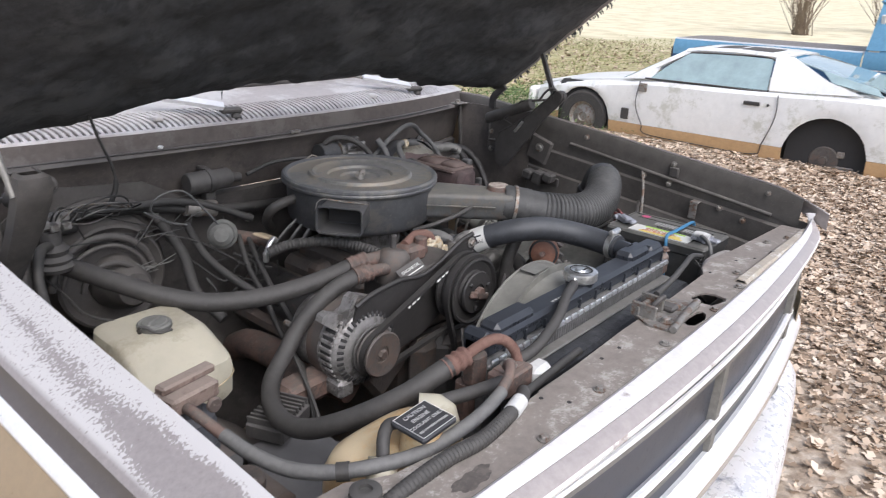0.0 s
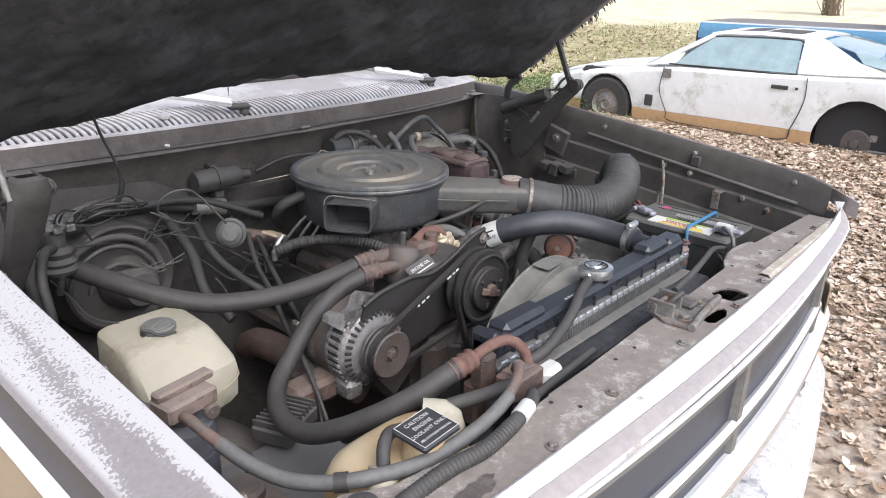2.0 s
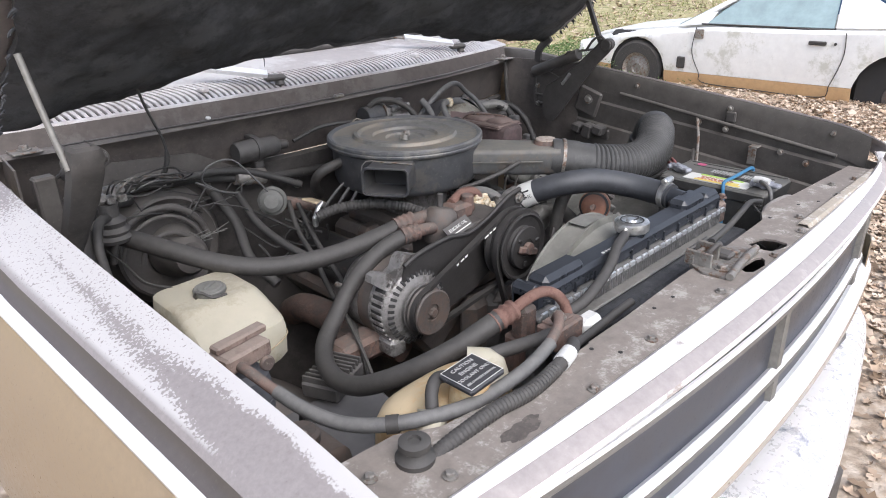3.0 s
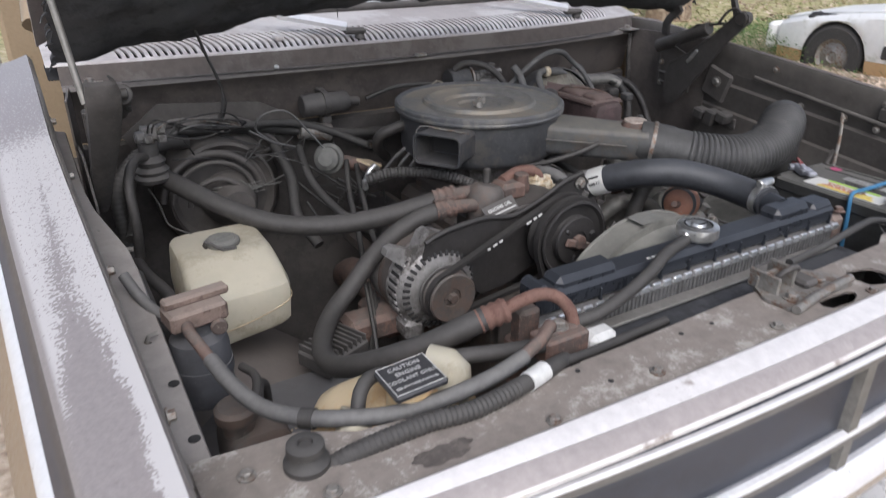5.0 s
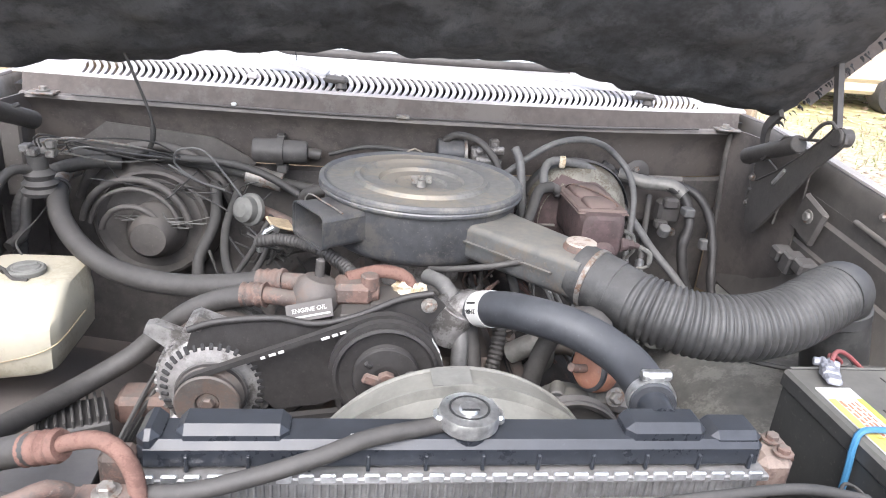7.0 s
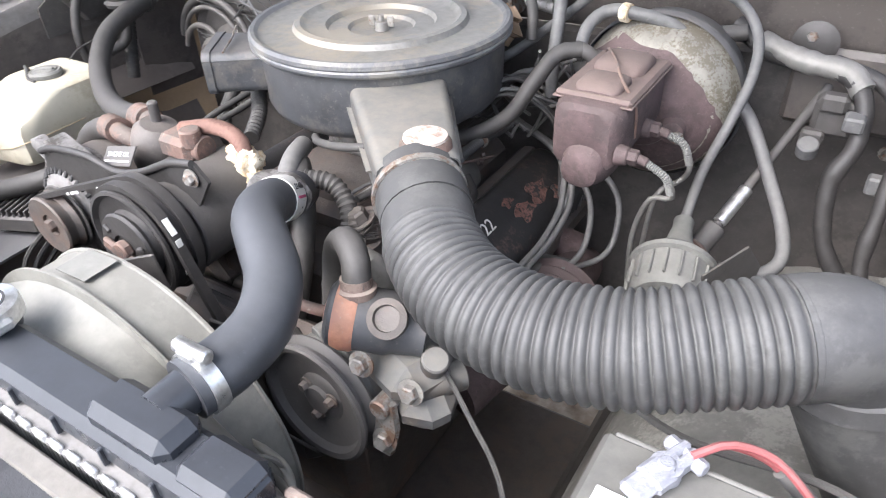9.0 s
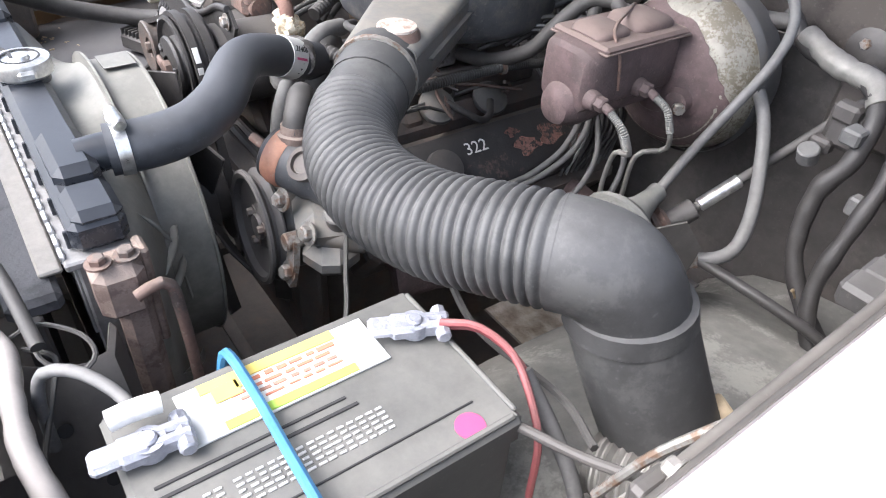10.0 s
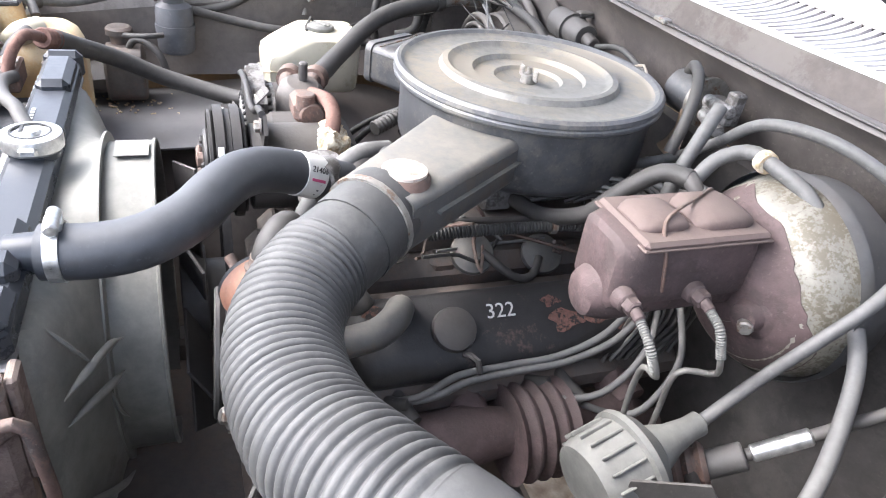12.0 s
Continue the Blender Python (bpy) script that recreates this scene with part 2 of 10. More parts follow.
M_BAY = mat("dusty_brown_bay_paint", (0.085, 0.075, 0.07), 0.38, scale=30, var=0.3, bump=0.08, second=(0.12, 0.105, 0.095), amount=0.45, patch=5, dust=0.6, dust_sheen_col=(0.21, 0.195, 0.18))
M_COWLF = mat("brown_cowl_paint", (0.095, 0.080, 0.072), 0.7, scale=40, var=0.25, bump=0.06, second=(0.13, 0.115, 0.105), amount=0.3, patch=8)
M_DUSTRUST = mat("dusty_rust", (0.20, 0.145, 0.12), 0.8, scale=60, var=0.3, bump=0.5, second=(0.10, 0.064, 0.052), amount=0.45, patch=30, dust=0.7, dust_sheen_col=(0.34, 0.29, 0.25))
M_RAIL = mat("pale_tan_rail", (0.42, 0.37, 0.30), 0.6, scale=60, var=0.15, bump=0.1, second=(0.60, 0.58, 0.55), amount=0.3, patch=25, flake=0.15)
# base lifted to stand in for skylight on the left inner fender
M_SIDE = mat("lightened_dusty_brown", (0.26, 0.24, 0.225), 0.5, scale=40, var=0.3, bump=0.12, second=(0.16, 0.145, 0.135), amount=0.35, patch=9, dust=0.7, dust_sheen_col=(0.38, 0.352, 0.325))
M_WELL = mat("dark_inner_panel", (0.082, 0.075, 0.07), 0.5, scale=30, var=0.3, bump=0.08, dust=0.55, dust_sheen_col=(0.2, 0.185, 0.165))
M_WHEELH = mat("dusty_wheelhouse", (0.135, 0.118, 0.106), 0.65, scale=30, var=0.25, bump=0.08, dust=0.8, dust_sheen_col=(0.215, 0.19, 0.172), second=(0.09, 0.078, 0.07), amount=0.3, patch=7)
M_CRUST = mat("crusted_wheelhouse", (0.17, 0.167, 0.153), 0.7, scale=45, var=0.3, bump=0.35, dust=0.5, dust_sheen_col=(0.28, 0.27, 0.245), second=(0.36, 0.35, 0.31), amount=0.30, patch=11, flake=0.15)
M_COWL = mat("bleached_cowl_paint", (0.40, 0.37, 0.36), 0.45, scale=60, var=0.15, bump=0.04, second=(0.55, 0.53, 0.52), amount=0.5, patch=3)
M_FELT = mat("black_hood_insulation_felt", (0.046, 0.048, 0.053), 0.95, scale=38, var=0.45, bump=0.8, second=(0.078, 0.08, 0.086), amount=0.45, patch=6)
# overcast sky's reflection painted as a white base, metallic kept low
M_CHROME = mat("pitted_sky_white_chrome", (0.86, 0.86, 0.87), 0.3, 0.3, scale=40, var=0.05, bump=0.05, second=(0.22, 0.24, 0.30), amount=0.10, patch=9, flake=0.1)
# the white sky mirrored in the metal is put into the base colour
M_TRIM = mat("sky_white_aluminium_trim", (0.82, 0.82, 0.83), 0.35, 0.25, scale=90, var=0.06, bump=0.03, coat=0.3)
# same header paint, coloured for how the down-curved front reflects
M_HEADLOW = mat("header_paint_dim_reflection", (0.36, 0.325, 0.315), 0.4, scale=70, var=0.12, bump=0.04, second=(0.46, 0.42, 0.41), amount=0.12, patch=10, coat=0.2)
M_COVER = mat("black_crinkled_valve_cover", (0.022, 0.022, 0.023), 0.42, scale=60, var=0.3, bump=0.3, dust=0.35, dust_sheen_col=(0.06, 0.056, 0.053), second=(0.13, 0.085, 0.07), amount=0.1, patch=9, flake=0.12)
M_GRILLE = mat("blue_black_grille_plastic", (0.045, 0.050, 0.064), 0.34, scale=14, var=0.4, bump=0.03, dust=0.3, dust_sheen_col=(0.14, 0.14, 0.15))
M_WHITE = mat("white_paper_label", (0.66, 0.66, 0.63), 0.5, scale=40, var=0.06, bump=0.0)
M_LABELBLACK = mat("black_plate", (0.025, 0.025, 0.028), 0.35, scale=40, var=0.2, bump=0.03, dust=0.2, dust_sheen_col=(0.2, 0.2, 0.2))
M_LETTER = mat("faded_white_lettering", (0.42, 0.42, 0.41), 0.6, scale=80, var=0.2, bump=0.0)
M_INK = mat("black_ink", (0.03, 0.03, 0.03), 0.6, var=0.0, bump=0)
M_YELLOW = mat("yellow_print", (0.68, 0.54, 0.14), 0.45, var=0.05, bump=0)
M_RED = mat("red_print", (0.55, 0.20, 0.12), 0.45, var=0.05, bump=0)
M_GREEN = mat("green_print", (0.4, 0.62, 0.10), 0.45, var=0.05, bump=0)
M_PINK = mat("pink_sticker", (0.52, 0.09, 0.20), 0.4, var=0.05, bump=0)
M_BLUE = mat("blue_strap", (0.06, 0.20, 0.36), 0.4, scale=80, var=0.1, bump=0.05)
M_REDWIRE = mat("red_cable", (0.28, 0.07, 0.075), 0.5, var=0.2, scale=80, dust=0.3)
M_LEAD_POST = mat("grey_lead_clamp", (0.36, 0.37, 0.41), 0.5, 0.4, scale=90, var=0.25, bump=0.5)
M_CASE = mat("black_battery_case", (0.035, 0.036, 0.037), 0.42, scale=50, bump=0.08, dust=0.8, dust_sheen_col=(0.20, 0.195, 0.175))
M_BOOST = mat("gold_zinc_grimy_steel", (0.24, 0.23, 0.195), 0.5, 0.2, scale=50, var=0.25, bump=0.15, second=(0.135, 0.118, 0.085), amount=0.5, patch=30, dust=0.2, flake=0.35)
M_BOOST_BLACK = mat("black_booster_shell", (0.05, 0.055, 0.06), 0.45, scale=50, bump=0.1, dust=0.4)
M_SERVO = mat("grey_servo_plastic", (0.14, 0.14, 0.13), 0.6, scale=60, var=0.3, bump=0.12, dust=0.45, dust_sheen_col=(0.25, 0.245, 0.22))
M_ORANGE = mat("orange_lens", (0.85, 0.22, 0.05), 0.25, var=0.05, bump=0, coat=0.5)
M_DRYER = mat("dusty_blue_grey_can", (0.085, 0.088, 0.097), 0.5, scale=40, var=0.25, bump=0.06, dust=0.6, dust_sheen_col=(0.2, 0.195, 0.19))
M_SPLASH = mat("dusty_rubber_sheet", (0.10, 0.10, 0.105), 0.6, scale=30, var=0.25, bump=0.1, dust=0.7, dust_sheen_col=(0.165, 0.16, 0.158), second=(0.06, 0.058, 0.057), amount=0.25, patch=9)
M_POTCAP = mat("worn_beige_cap", (0.46, 0.40, 0.35), 0.6, scale=60, var=0.15, bump=0.15, second=(0.28, 0.20, 0.16), amount=0.3, patch=40)
M_TAPE = mat("white_tape", (0.62, 0.62, 0.60), 0.5, scale=60, var=0.15, bump=0.2)
M_GREYPIPE = mat("grey_metal_pipe", (0.22, 0.215, 0.2), 0.5, 0.4, scale=60, var=0.25, bump=0.2, dust=0.3)
M_TORN = mat("torn_cardboard", (0.50, 0.40, 0.27), 0.8, scale=50, bump=0.3)
M_GLASS = mat("car_glass", (0.32, 0.42, 0.43), 0.08, var=0.15, scale=6, bump=0.0, coat=0.6)
# pale base stands in for bright sky mirrored in the windshield
M_WINDSHIELD = mat("sky_pale_windshield", (0.62, 0.66, 0.68), 0.06, var=0.03, scale=4, bump=0.0, coat=0.8)
M_TYRE = mat("old_tyre_rubber", (0.035, 0.034, 0.033), 0.7, scale=60, bump=0.2, dust=0.3)
M_CARWHITE = mat("mildewed_white_paint", (0.80, 0.80, 0.78), 0.4, scale=14, var=0.05, bump=0.02, second=(0.58, 0.58, 0.52), amount=0.2, patch=2.2, coat=0.2)
M_CARTAN = mat("tan_lower_paint", (0.55, 0.36, 0.19), 0.45, scale=20, var=0.1, bump=0.02)
M_TRUCKBLUE = mat("faded_blue_paint", (0.14, 0.33, 0.50), 0.4, scale=20, var=0.1, bump=0.02, coat=0.2)
M_TRUCKDARK = mat("dark_blue_paint", (0.03, 0.08, 0.17), 0.4, scale=20, var=0.1, bump=0.02, coat=0.2)
# near-black that stands in for the shade inside holes, slots and wells
M_DARK = mat("hole_shade", (0.032, 0.031, 0.031), 0.8, var=0.2)
M_BARK = mat("pine_bark", (0.22, 0.16, 0.11), 0.9, scale=12, bump=1.0, second=(0.35, 0.28, 0.2), amount=0.5, patch=8)
M_TWIG = mat("bare_twig", (0.20, 0.155, 0.11), 0.9, scale=20, bump=0.2)


# ---- building blocks: every one gives (vertices, faces) ----
def join(*gs):
    vs, fs = [], []
    for v, f in gs:
        k = len(vs)
        vs += [tuple(p) for p in v]
        fs += [tuple(i + k for i in q) for q in f]
    return vs, fs


def moved(g, m):
    return [tuple(m @ Vector(p)) for p in g[0]], g[1]


def basis_of(axis):
    a = Vector(axis).normalized()
    h = Vector((0, 0, 1)) if abs(a.z) < 0.9 else Vector((0, 1, 0))
    u = h.cross(a).normalized()
    return u, a.cross(u), a


def box(c, s, bev=0.003, turn=None):
    """A box round c with its edges broken by bev; turn: a matrix about its middle."""
    hx, hy, hz = (k / 2 for k in s)
    b = min(bev, 0.45 * min(s))
    vs, index = [], {}
    for sx in (-1, 1):
        for sy in (-1, 1):
            for sz in (-1, 1):
                for ax in range(3):
                    p = [sx * (hx - b), sy * (hy - b), sz * (hz - b)]
                    p[ax] = (sx * hx, sy * hy, sz * hz)[ax]
                    index[sx, sy, sz, ax] = len(vs)
                    vs.append(Vector(p))
    fs = []
    for ax in range(3):
        o = [(0, 1, 2)[(ax + 1) % 3], (0, 1, 2)[(ax + 2) % 3]]
        for s0 in (-1, 1):
            q = []
            for a, d in ((-1, -1), (1, -1), (1, 1), (-1, 1)):
                k = [0, 0, 0]
                k[ax], k[o[0]], k[o[1]] = s0, a, d
                q.append(index[k[0], k[1], k[2], ax])
            fs.append(q if s0 > 0 else q[::-1])
        for a in (-1, 1):
            for d in (-1, 1):
                e = []
                for s0 in (-1, 1):
                    k = [0, 0, 0]
                    k[ax], k[o[0]], k[o[1]] = s0, a, d
                    e.append([index[k[0], k[1], k[2], o[0]], index[k[0], k[1], k[2], o[1]]])
                q = [e[0][0], e[1][0], e[1][1], e[0][1]]
                fs.append(q if a * d > 0 else q[::-1])
    for sx in (-1, 1):
        for sy in (-1, 1):
            for sz in (-1, 1):
                q = [index[sx, sy, sz, i] for i in range(3)]
                fs.append(q if sx * sy * sz > 0 else q[::-1])
    c = Vector(c)
    return [tuple((turn @ v if turn else v) + c) for v in vs], fs


def lathe(profile, at, axis=(0, 0, 1), n=24):
    """profile: (radius, height along the axis) from one end to the other; ends with radius 0 close it."""
    u, w, a = basis_of(axis)
    at = Vector(at)
    vs, fs, rings = [], [], []
    for r, h in profile:
        if r <= 1e-6:
            rings.append([len(vs)])
            vs.append(at + a * h)
        else:
            rings.append(list(range(len(vs), len(vs) + n)))
            for i in range(n):
                t = 2 * math.pi * i / n
                vs.append(at + a * h + (u * math.cos(t) + w * math.sin(t)) * r)
    for p, q in zip(rings, rings[1:]):
        for i in range(n):
            j = (i + 1) % n
            if len(p) == 1 and len(q) == 1:
                continue
            if len(p) == 1:
                fs.append((p[0], q[j], q[i]))
            elif len(q) == 1:
                fs.append((p[i], p[j], q[0]))
            else:
                fs.append((p[i], p[j], q[j], q[i]))
    return [tuple(v) for v in vs], fs


def cyl(p0, p1, r, r1=None, n=18, bev=0.002):
    p0, p1 = Vector(p0), Vector(p1)
    h = (p1 - p0).length
    r1 = r if r1 is None else r1
    b = min(bev, 0.3 * min(r, r1), 0.3 * h)
    return lathe([(0, 0), (r - b, 0), (r, b), (r1, h - b), (r1 - b, h), (0, h)], p0, p1 - p0, n)


def smooth_line(pts, step):
    """Points along a Catmull-Rom curve through pts, about step apart."""
    p = [Vector(q) for q in pts]
    if len(p) == 2:
        k = max(2, int((p[1] - p[0]).length / step))
        return [p[0].lerp(p[1], i / k) for i in range(k + 1)]
    p = [2 * p[0] - p[1]] + p + [2 * p[-1] - p[-2]]
    out = []
    for a, b, c, d in zip(p, p[1:], p[2:], p[3:]):
        k = max(4, int(2.5 * (c - b).length / step))
        for i in range(k):
            t = i / k
            out.append(0.5 * (2 * b + (c - a) * t + (2 * a - 5 * b + 4 * c - d) * t * t + (3 * b - a - 3 * c + d) * t ** 3))
    out.append(p[-2])
    s = [0.0]
    for a, b in zip(out, out[1:]):
        s.append(s[-1] + (b - a).length)
    k = max(3, round(s[-1] / step))
    even, j = [], 0
    for i in range(k + 1):
        q = s[-1] * i / k
        while j < len(s) - 2 and s[j + 1] < q:
            j += 1
        even.append(out[j].lerp(out[j + 1], min(1.0, (q - s[j]) / max(1e-9, s[j + 1] - s[j]))))
    return even


def tube(pts, r, n=12, step=0.012, shape=None, caps=True):
    """A round hose along a smooth line. shape(s, whole): a factor on the radius at s metres."""
    n = max(n, 12) if caps and r > 0.0045 else n
    line = smooth_line(pts, step)
    s, whole = [0.0], 0.0
    for a, b in zip(line, line[1:]):
        whole += (b - a).length
        s.append(whole)
    vs, fs = [], []
    u = None
    for i, p in enumerate(line):
        t = (line[min(i + 1, len(line) - 1)] - line[max(i - 1, 0)]).normalized()
        u = basis_of(t)[0] if u is None else (u - t * u.dot(t)).normalized()
        w = t.cross(u)
        k = r * (shape(s[i], whole) if shape else 1)
        for j in range(n):
            g = 2 * math.pi * j / n
            vs.append(p + (u * math.cos(g) + w * math.sin(g)) * k)
    for i in range(len(line) - 1):
        for j in range(n):
            q = (j + 1) % n
            fs.append((i * n + j, i * n + q, (i + 1) * n + q, (i + 1) * n + j))
    if caps:
        fs.append(tuple(range(n))[::-1])
        fs.append(tuple(len(vs) - n + j for j in range(n)))
    return [tuple(v) for v in vs], fs


def ribs(pitch, depth, start=0.0, end=0.0):
    def f(s, whole):
        if s < start or s > whole - end:
            return 1.0
        return 1 + depth * math.cos(2 * math.pi * s / pitch)
    return f


def convoluted(pitch, depth, start=0.0, end=0.0):
    """Rounded lobes with narrow grooves between them."""
    def f(s, whole):
        if s < start or s > whole - end:
            return 1.0
        return 1 + depth * (2 * math.sqrt(abs(math.sin(math.pi * (s - start) / pitch))) - 1.35)
    return f


def plate(outline, at, u, v, thick, bev=0.0):
    """A flat plate: outline in (u, v) metres from at, thick along u x v."""
    u, v, at = Vector(u).normalized(), Vector(v).normalized(), Vector(at)
    w = u.cross(v)
    n = len(outline)
    vs = [at + u * a + v * b for a, b in outline] + [at + u * a + v * b + w * thick for a, b in outline]
    fs = [tuple(range(n))[::-1], tuple(range(n, 2 * n))]
    fs += [(i, (i + 1) % n, n + (i + 1) % n, n + i) for i in range(n)]
    return [tuple(p) for p in vs], fs


def holed(outline, holes, at, u, v, thick):
    """A flat plate like plate(), with openings cut right through it."""
    u, v, at = Vector(u).normalized(), Vector(v).normalized(), Vector(at)
    w = u.cross(v)
    pts, edges = [], []
    for loop in [outline] + holes:
        k, n = len(pts), len(loop)
        pts += [Vector(p) for p in loop]
        edges += [(k + i, k + (i + 1) % n) for i in range(n)]
    flat, _, tris, _, _, _ = geometry.delaunay_2d_cdt(pts, edges, [], 1, 1e-6)

    def inside(c, loop):
        hit = False
        for i in range(len(loop)):
            (ax, ay), (bx, by) = loop[i - 1], loop[i]
            if (ay > c.y) != (by > c.y) and c.x < ax + (c.y - ay) * (bx - ax) / (by - ay):
                hit = not hit
        return hit

    tris = [t for t in tris if not any(inside(sum((flat[i] for i in t), Vector((0, 0))) / 3, h) for h in holes)]
    n = len(flat)
    vs = [tuple(at + u * p.x + v * p.y) for p in flat] + [tuple(at + u * p.x + v * p.y + w * thick) for p in flat]
    fs, count = [], collections.Counter()
    for t in tris:
        area = sum(flat[t[i - 1]].cross(flat[t[i]]) for i in range(len(t)))
        t = tuple(t) if area > 0 else tuple(t)[::-1]
        fs += [t[::-1], tuple(n + i for i in t)]
        for i in range(len(t)):
            count[(t[i - 1], t[i])] += 1
    for i, j in list(count):
        if (j, i) not in count:
            fs.append((i, j, n + j, n + i))
    return vs, fs


def sheet(rows, thick):
    """A curved sheet through rows of points, thick metres deep against its normals."""
    P = [[Vector(p) for p in r] for r in rows]
    a, b = len(P), len(P[0])
    N = []
    for i in range(a):
        for j in range(b):
            d1 = P[min(i + 1, a - 1)][j] - P[max(i - 1, 0)][j]
            d2 = P[i][min(j + 1, b - 1)] - P[i][max(j - 1, 0)]
            N.append(d1.cross(d2).normalized())
    vs = [P[i][j] for i in range(a) for j in range(b)]
    k = len(vs)
    vs = vs + [v - m * thick for v, m in zip(vs, N)]
    fs = []
    for i in range(a - 1):
        for j in range(b - 1):
            q = (i * b + j, (i + 1) * b + j, (i + 1) * b + j + 1, i * b + j + 1)
            fs.append(q)
            fs.append(tuple(x + k for x in q[::-1]))
    rim = [i * b for i in range(a)] + [(a - 1) * b + j for j in range(1, b)] + [i * b + b - 1 for i in range(a - 2, -1, -1)] + [j for j in range(b - 2, 0, -1)]
    for x, y in zip(rim, rim[1:] + rim[:1]):
        fs.append((y, x, x + k, y + k))
    return [tuple(v) for v in vs], fs


def strip(pts, width, thick, up=(0, 0, 1)):
    """A bent flat strap along pts."""
    line = smooth_line(pts, 0.02)
    up = Vector(up)
    rows = []
    for i, p in enumerate(line):
        t = (line[min(i + 1, len(line) - 1)] - line[max(i - 1, 0)]).normalized()
        s = t.cross(up).normalized() * width / 2
        rows.append([p - s, p + s])
    return sheet(rows, thick)


def spring(p0, p1, r, turns, wire, n=6):
    u, w, a = basis_of(Vector(p1) - Vector(p0))
    k = int(turns * 14)
    pts = []
    for i in range(k + 1):
        g = 2 * math.pi * turns * i / k
        pts.append(Vector(p0).lerp(Vector(p1), i / k) + (u * math.cos(g) + w * math.sin(g)) * r)
    return tube(pts, wire, n, step=1.0)


def bolt(p, axis=(0, 0, 1), r=0.008, h=0.007, washer=True):
    p, a = Vector(p), Vector(axis).normalized()
    g = lathe([(0, 0), (r, 0), (r, h * 0.8), (r * 0.8, h), (0, h)], p + a * 0.002, a, 6)
    if washer:
        g = join(lathe([(0, 0), (r * 1.5, 0), (r * 1.5, 0.002), (0, 0.0025)], p, a, 14), g)
    return g


def ring(at, axis, r, wide, thick, n=24):
    return lathe([(r, -wide / 2), (r + thick, -wide / 2), (r + thick, wide / 2), (r, wide / 2), (r, -wide / 2)], at, axis, n)


def words(text, size, at, u, v, gap=1.0, depth=0.0004):
    """Lettering of the built-in font; at: the middle of its line; u: along it; v: up the letters."""
    cu = bpy.data.curves.new("lettering", "FONT")
    cu.body, cu.size, cu.align_x, cu.align_y, cu.extrude, cu.resolution_u, cu.space_line = text, size, "CENTER", "CENTER", depth, 2, gap
    ob = bpy.data.objects.new("lettering", cu)
    me = bpy.data.meshes.new_from_object(ob)
    u, v = Vector(u).normalized(), Vector(v)
    v = (v - u * v.dot(u)).normalized()
    w = u.cross(v)
    at = Vector(at)
    vs = [tuple(at + u * p.co.x + v * p.co.y + w * p.co.z) for p in me.vertices]
    fs = [tuple(p.vertices) for p in me.polygons]
    bpy.data.objects.remove(ob)
    bpy.data.meshes.remove(me)
    bpy.data.curves.remove(cu)
    return vs, fs


def cast(sections, n=28, power=4.0):
    """A rounded casting along y from sections (y, middle x, middle z, half width, half height)."""
    vs, fs = [], []
    for y, x, z, a, b in sections:
        for i in range(n):
            t = 2 * math.pi * i / n
            c, q = math.cos(t), math.sin(t)
            r = (abs(c) ** power + abs(q) ** power) ** (-1 / power)
            vs.append((x + a * r * c, y, z + b * r * q))
    m = len(sections)
    for k in range(m - 1):
        for i in range(n):
            j = (i + 1) % n
            fs.append((k * n + j, k * n + i, (k + 1) * n + i, (k + 1) * n + j))
    fs.append(tuple(range(n)))
    fs.append(tuple((m - 1) * n + i for i in range(n))[::-1])
    return vs, fs


BASE = {}


def mesh_of(name, g, material, angle=40):
    me = bpy.data.meshes.new(name)
    me.from_pydata(g[0], [], g[1])
    me.validate()
    me.update()
    me.materials.append(material)
    me.shade_smooth()
    me.set_sharp_from_angle(angle=radians(angle))
    return me


def thing(name, label, category, base, group="", kind=""):
    """An Empty at a thing's base, which carries its parts."""
    ob = new(name)
    ob.location = base
    ob.empty_display_size = 0.02
    BASE[ob] = Vector(base)
    return tagged(ob, label, category, group, kind)


def part(name, g, material, parent, label="", angle=35):
    ob = new(name, mesh_of(name, g, material, angle))
    ob.parent = parent
    ob.matrix_parent_inverse = Matrix.Translation(-BASE[parent])
    BASE[ob] = Vector((0, 0, 0))
    return tagged(ob, label)


def solid(name, g, material, label, category, group="", kind="", angle=35):
    """A thing of one piece."""
    ob = new(name, mesh_of(name, g, material, angle))
    BASE[ob] = Vector((0, 0, 0))
    return tagged(ob, label, category, group, kind)


def hum(*p):
    return noise.noise(Vector(p))

# ---- the brown pickup truck: body round the engine bay ----
def crest(y):
    return 1.192 + 0.11 * min(y, 1.25)


def cowl_y(x):
    return 1.20 + (0.16 if x > CX else 0.06) * (x - CX) ** 2


truck = thing("pickup_truck", "weathered brown pickup truck with open hood on leafy ground", "truck", (CX, 0.9, GROUND))


def lip(y, side):
    """How far the fender's inner edge lies from the middle of the truck."""
    return 0.858 - 0.016 * max(0.0, (0.16 - y) / 0.1) if side > 0 else 0.832 + 0.031 * min(1.0, max(0.0, y) / 0.85)


def narrowed(d, y, side):
    """The fender's width from the middle line at y: drawn in towards the front."""
    if side < 0:
        e = lip(y, side)
        return d - 0.044 * max(0.0, (0.8 - y) / 0.8) * min(1.0, (d - e) / (0.952 - e))
    g = min(1.0, max(0.0, (y - 0.09) / 0.27)) ** 0.85
    return d if d < 0.842 else 0.842 + (d - 0.842) * (0.04 + 0.96 * g)


def dropped(y, side):
    f = max(0.0, (0.24 - y) / 0.24)
    return (0.06 if side > 0 else 0.02) * f ** 2


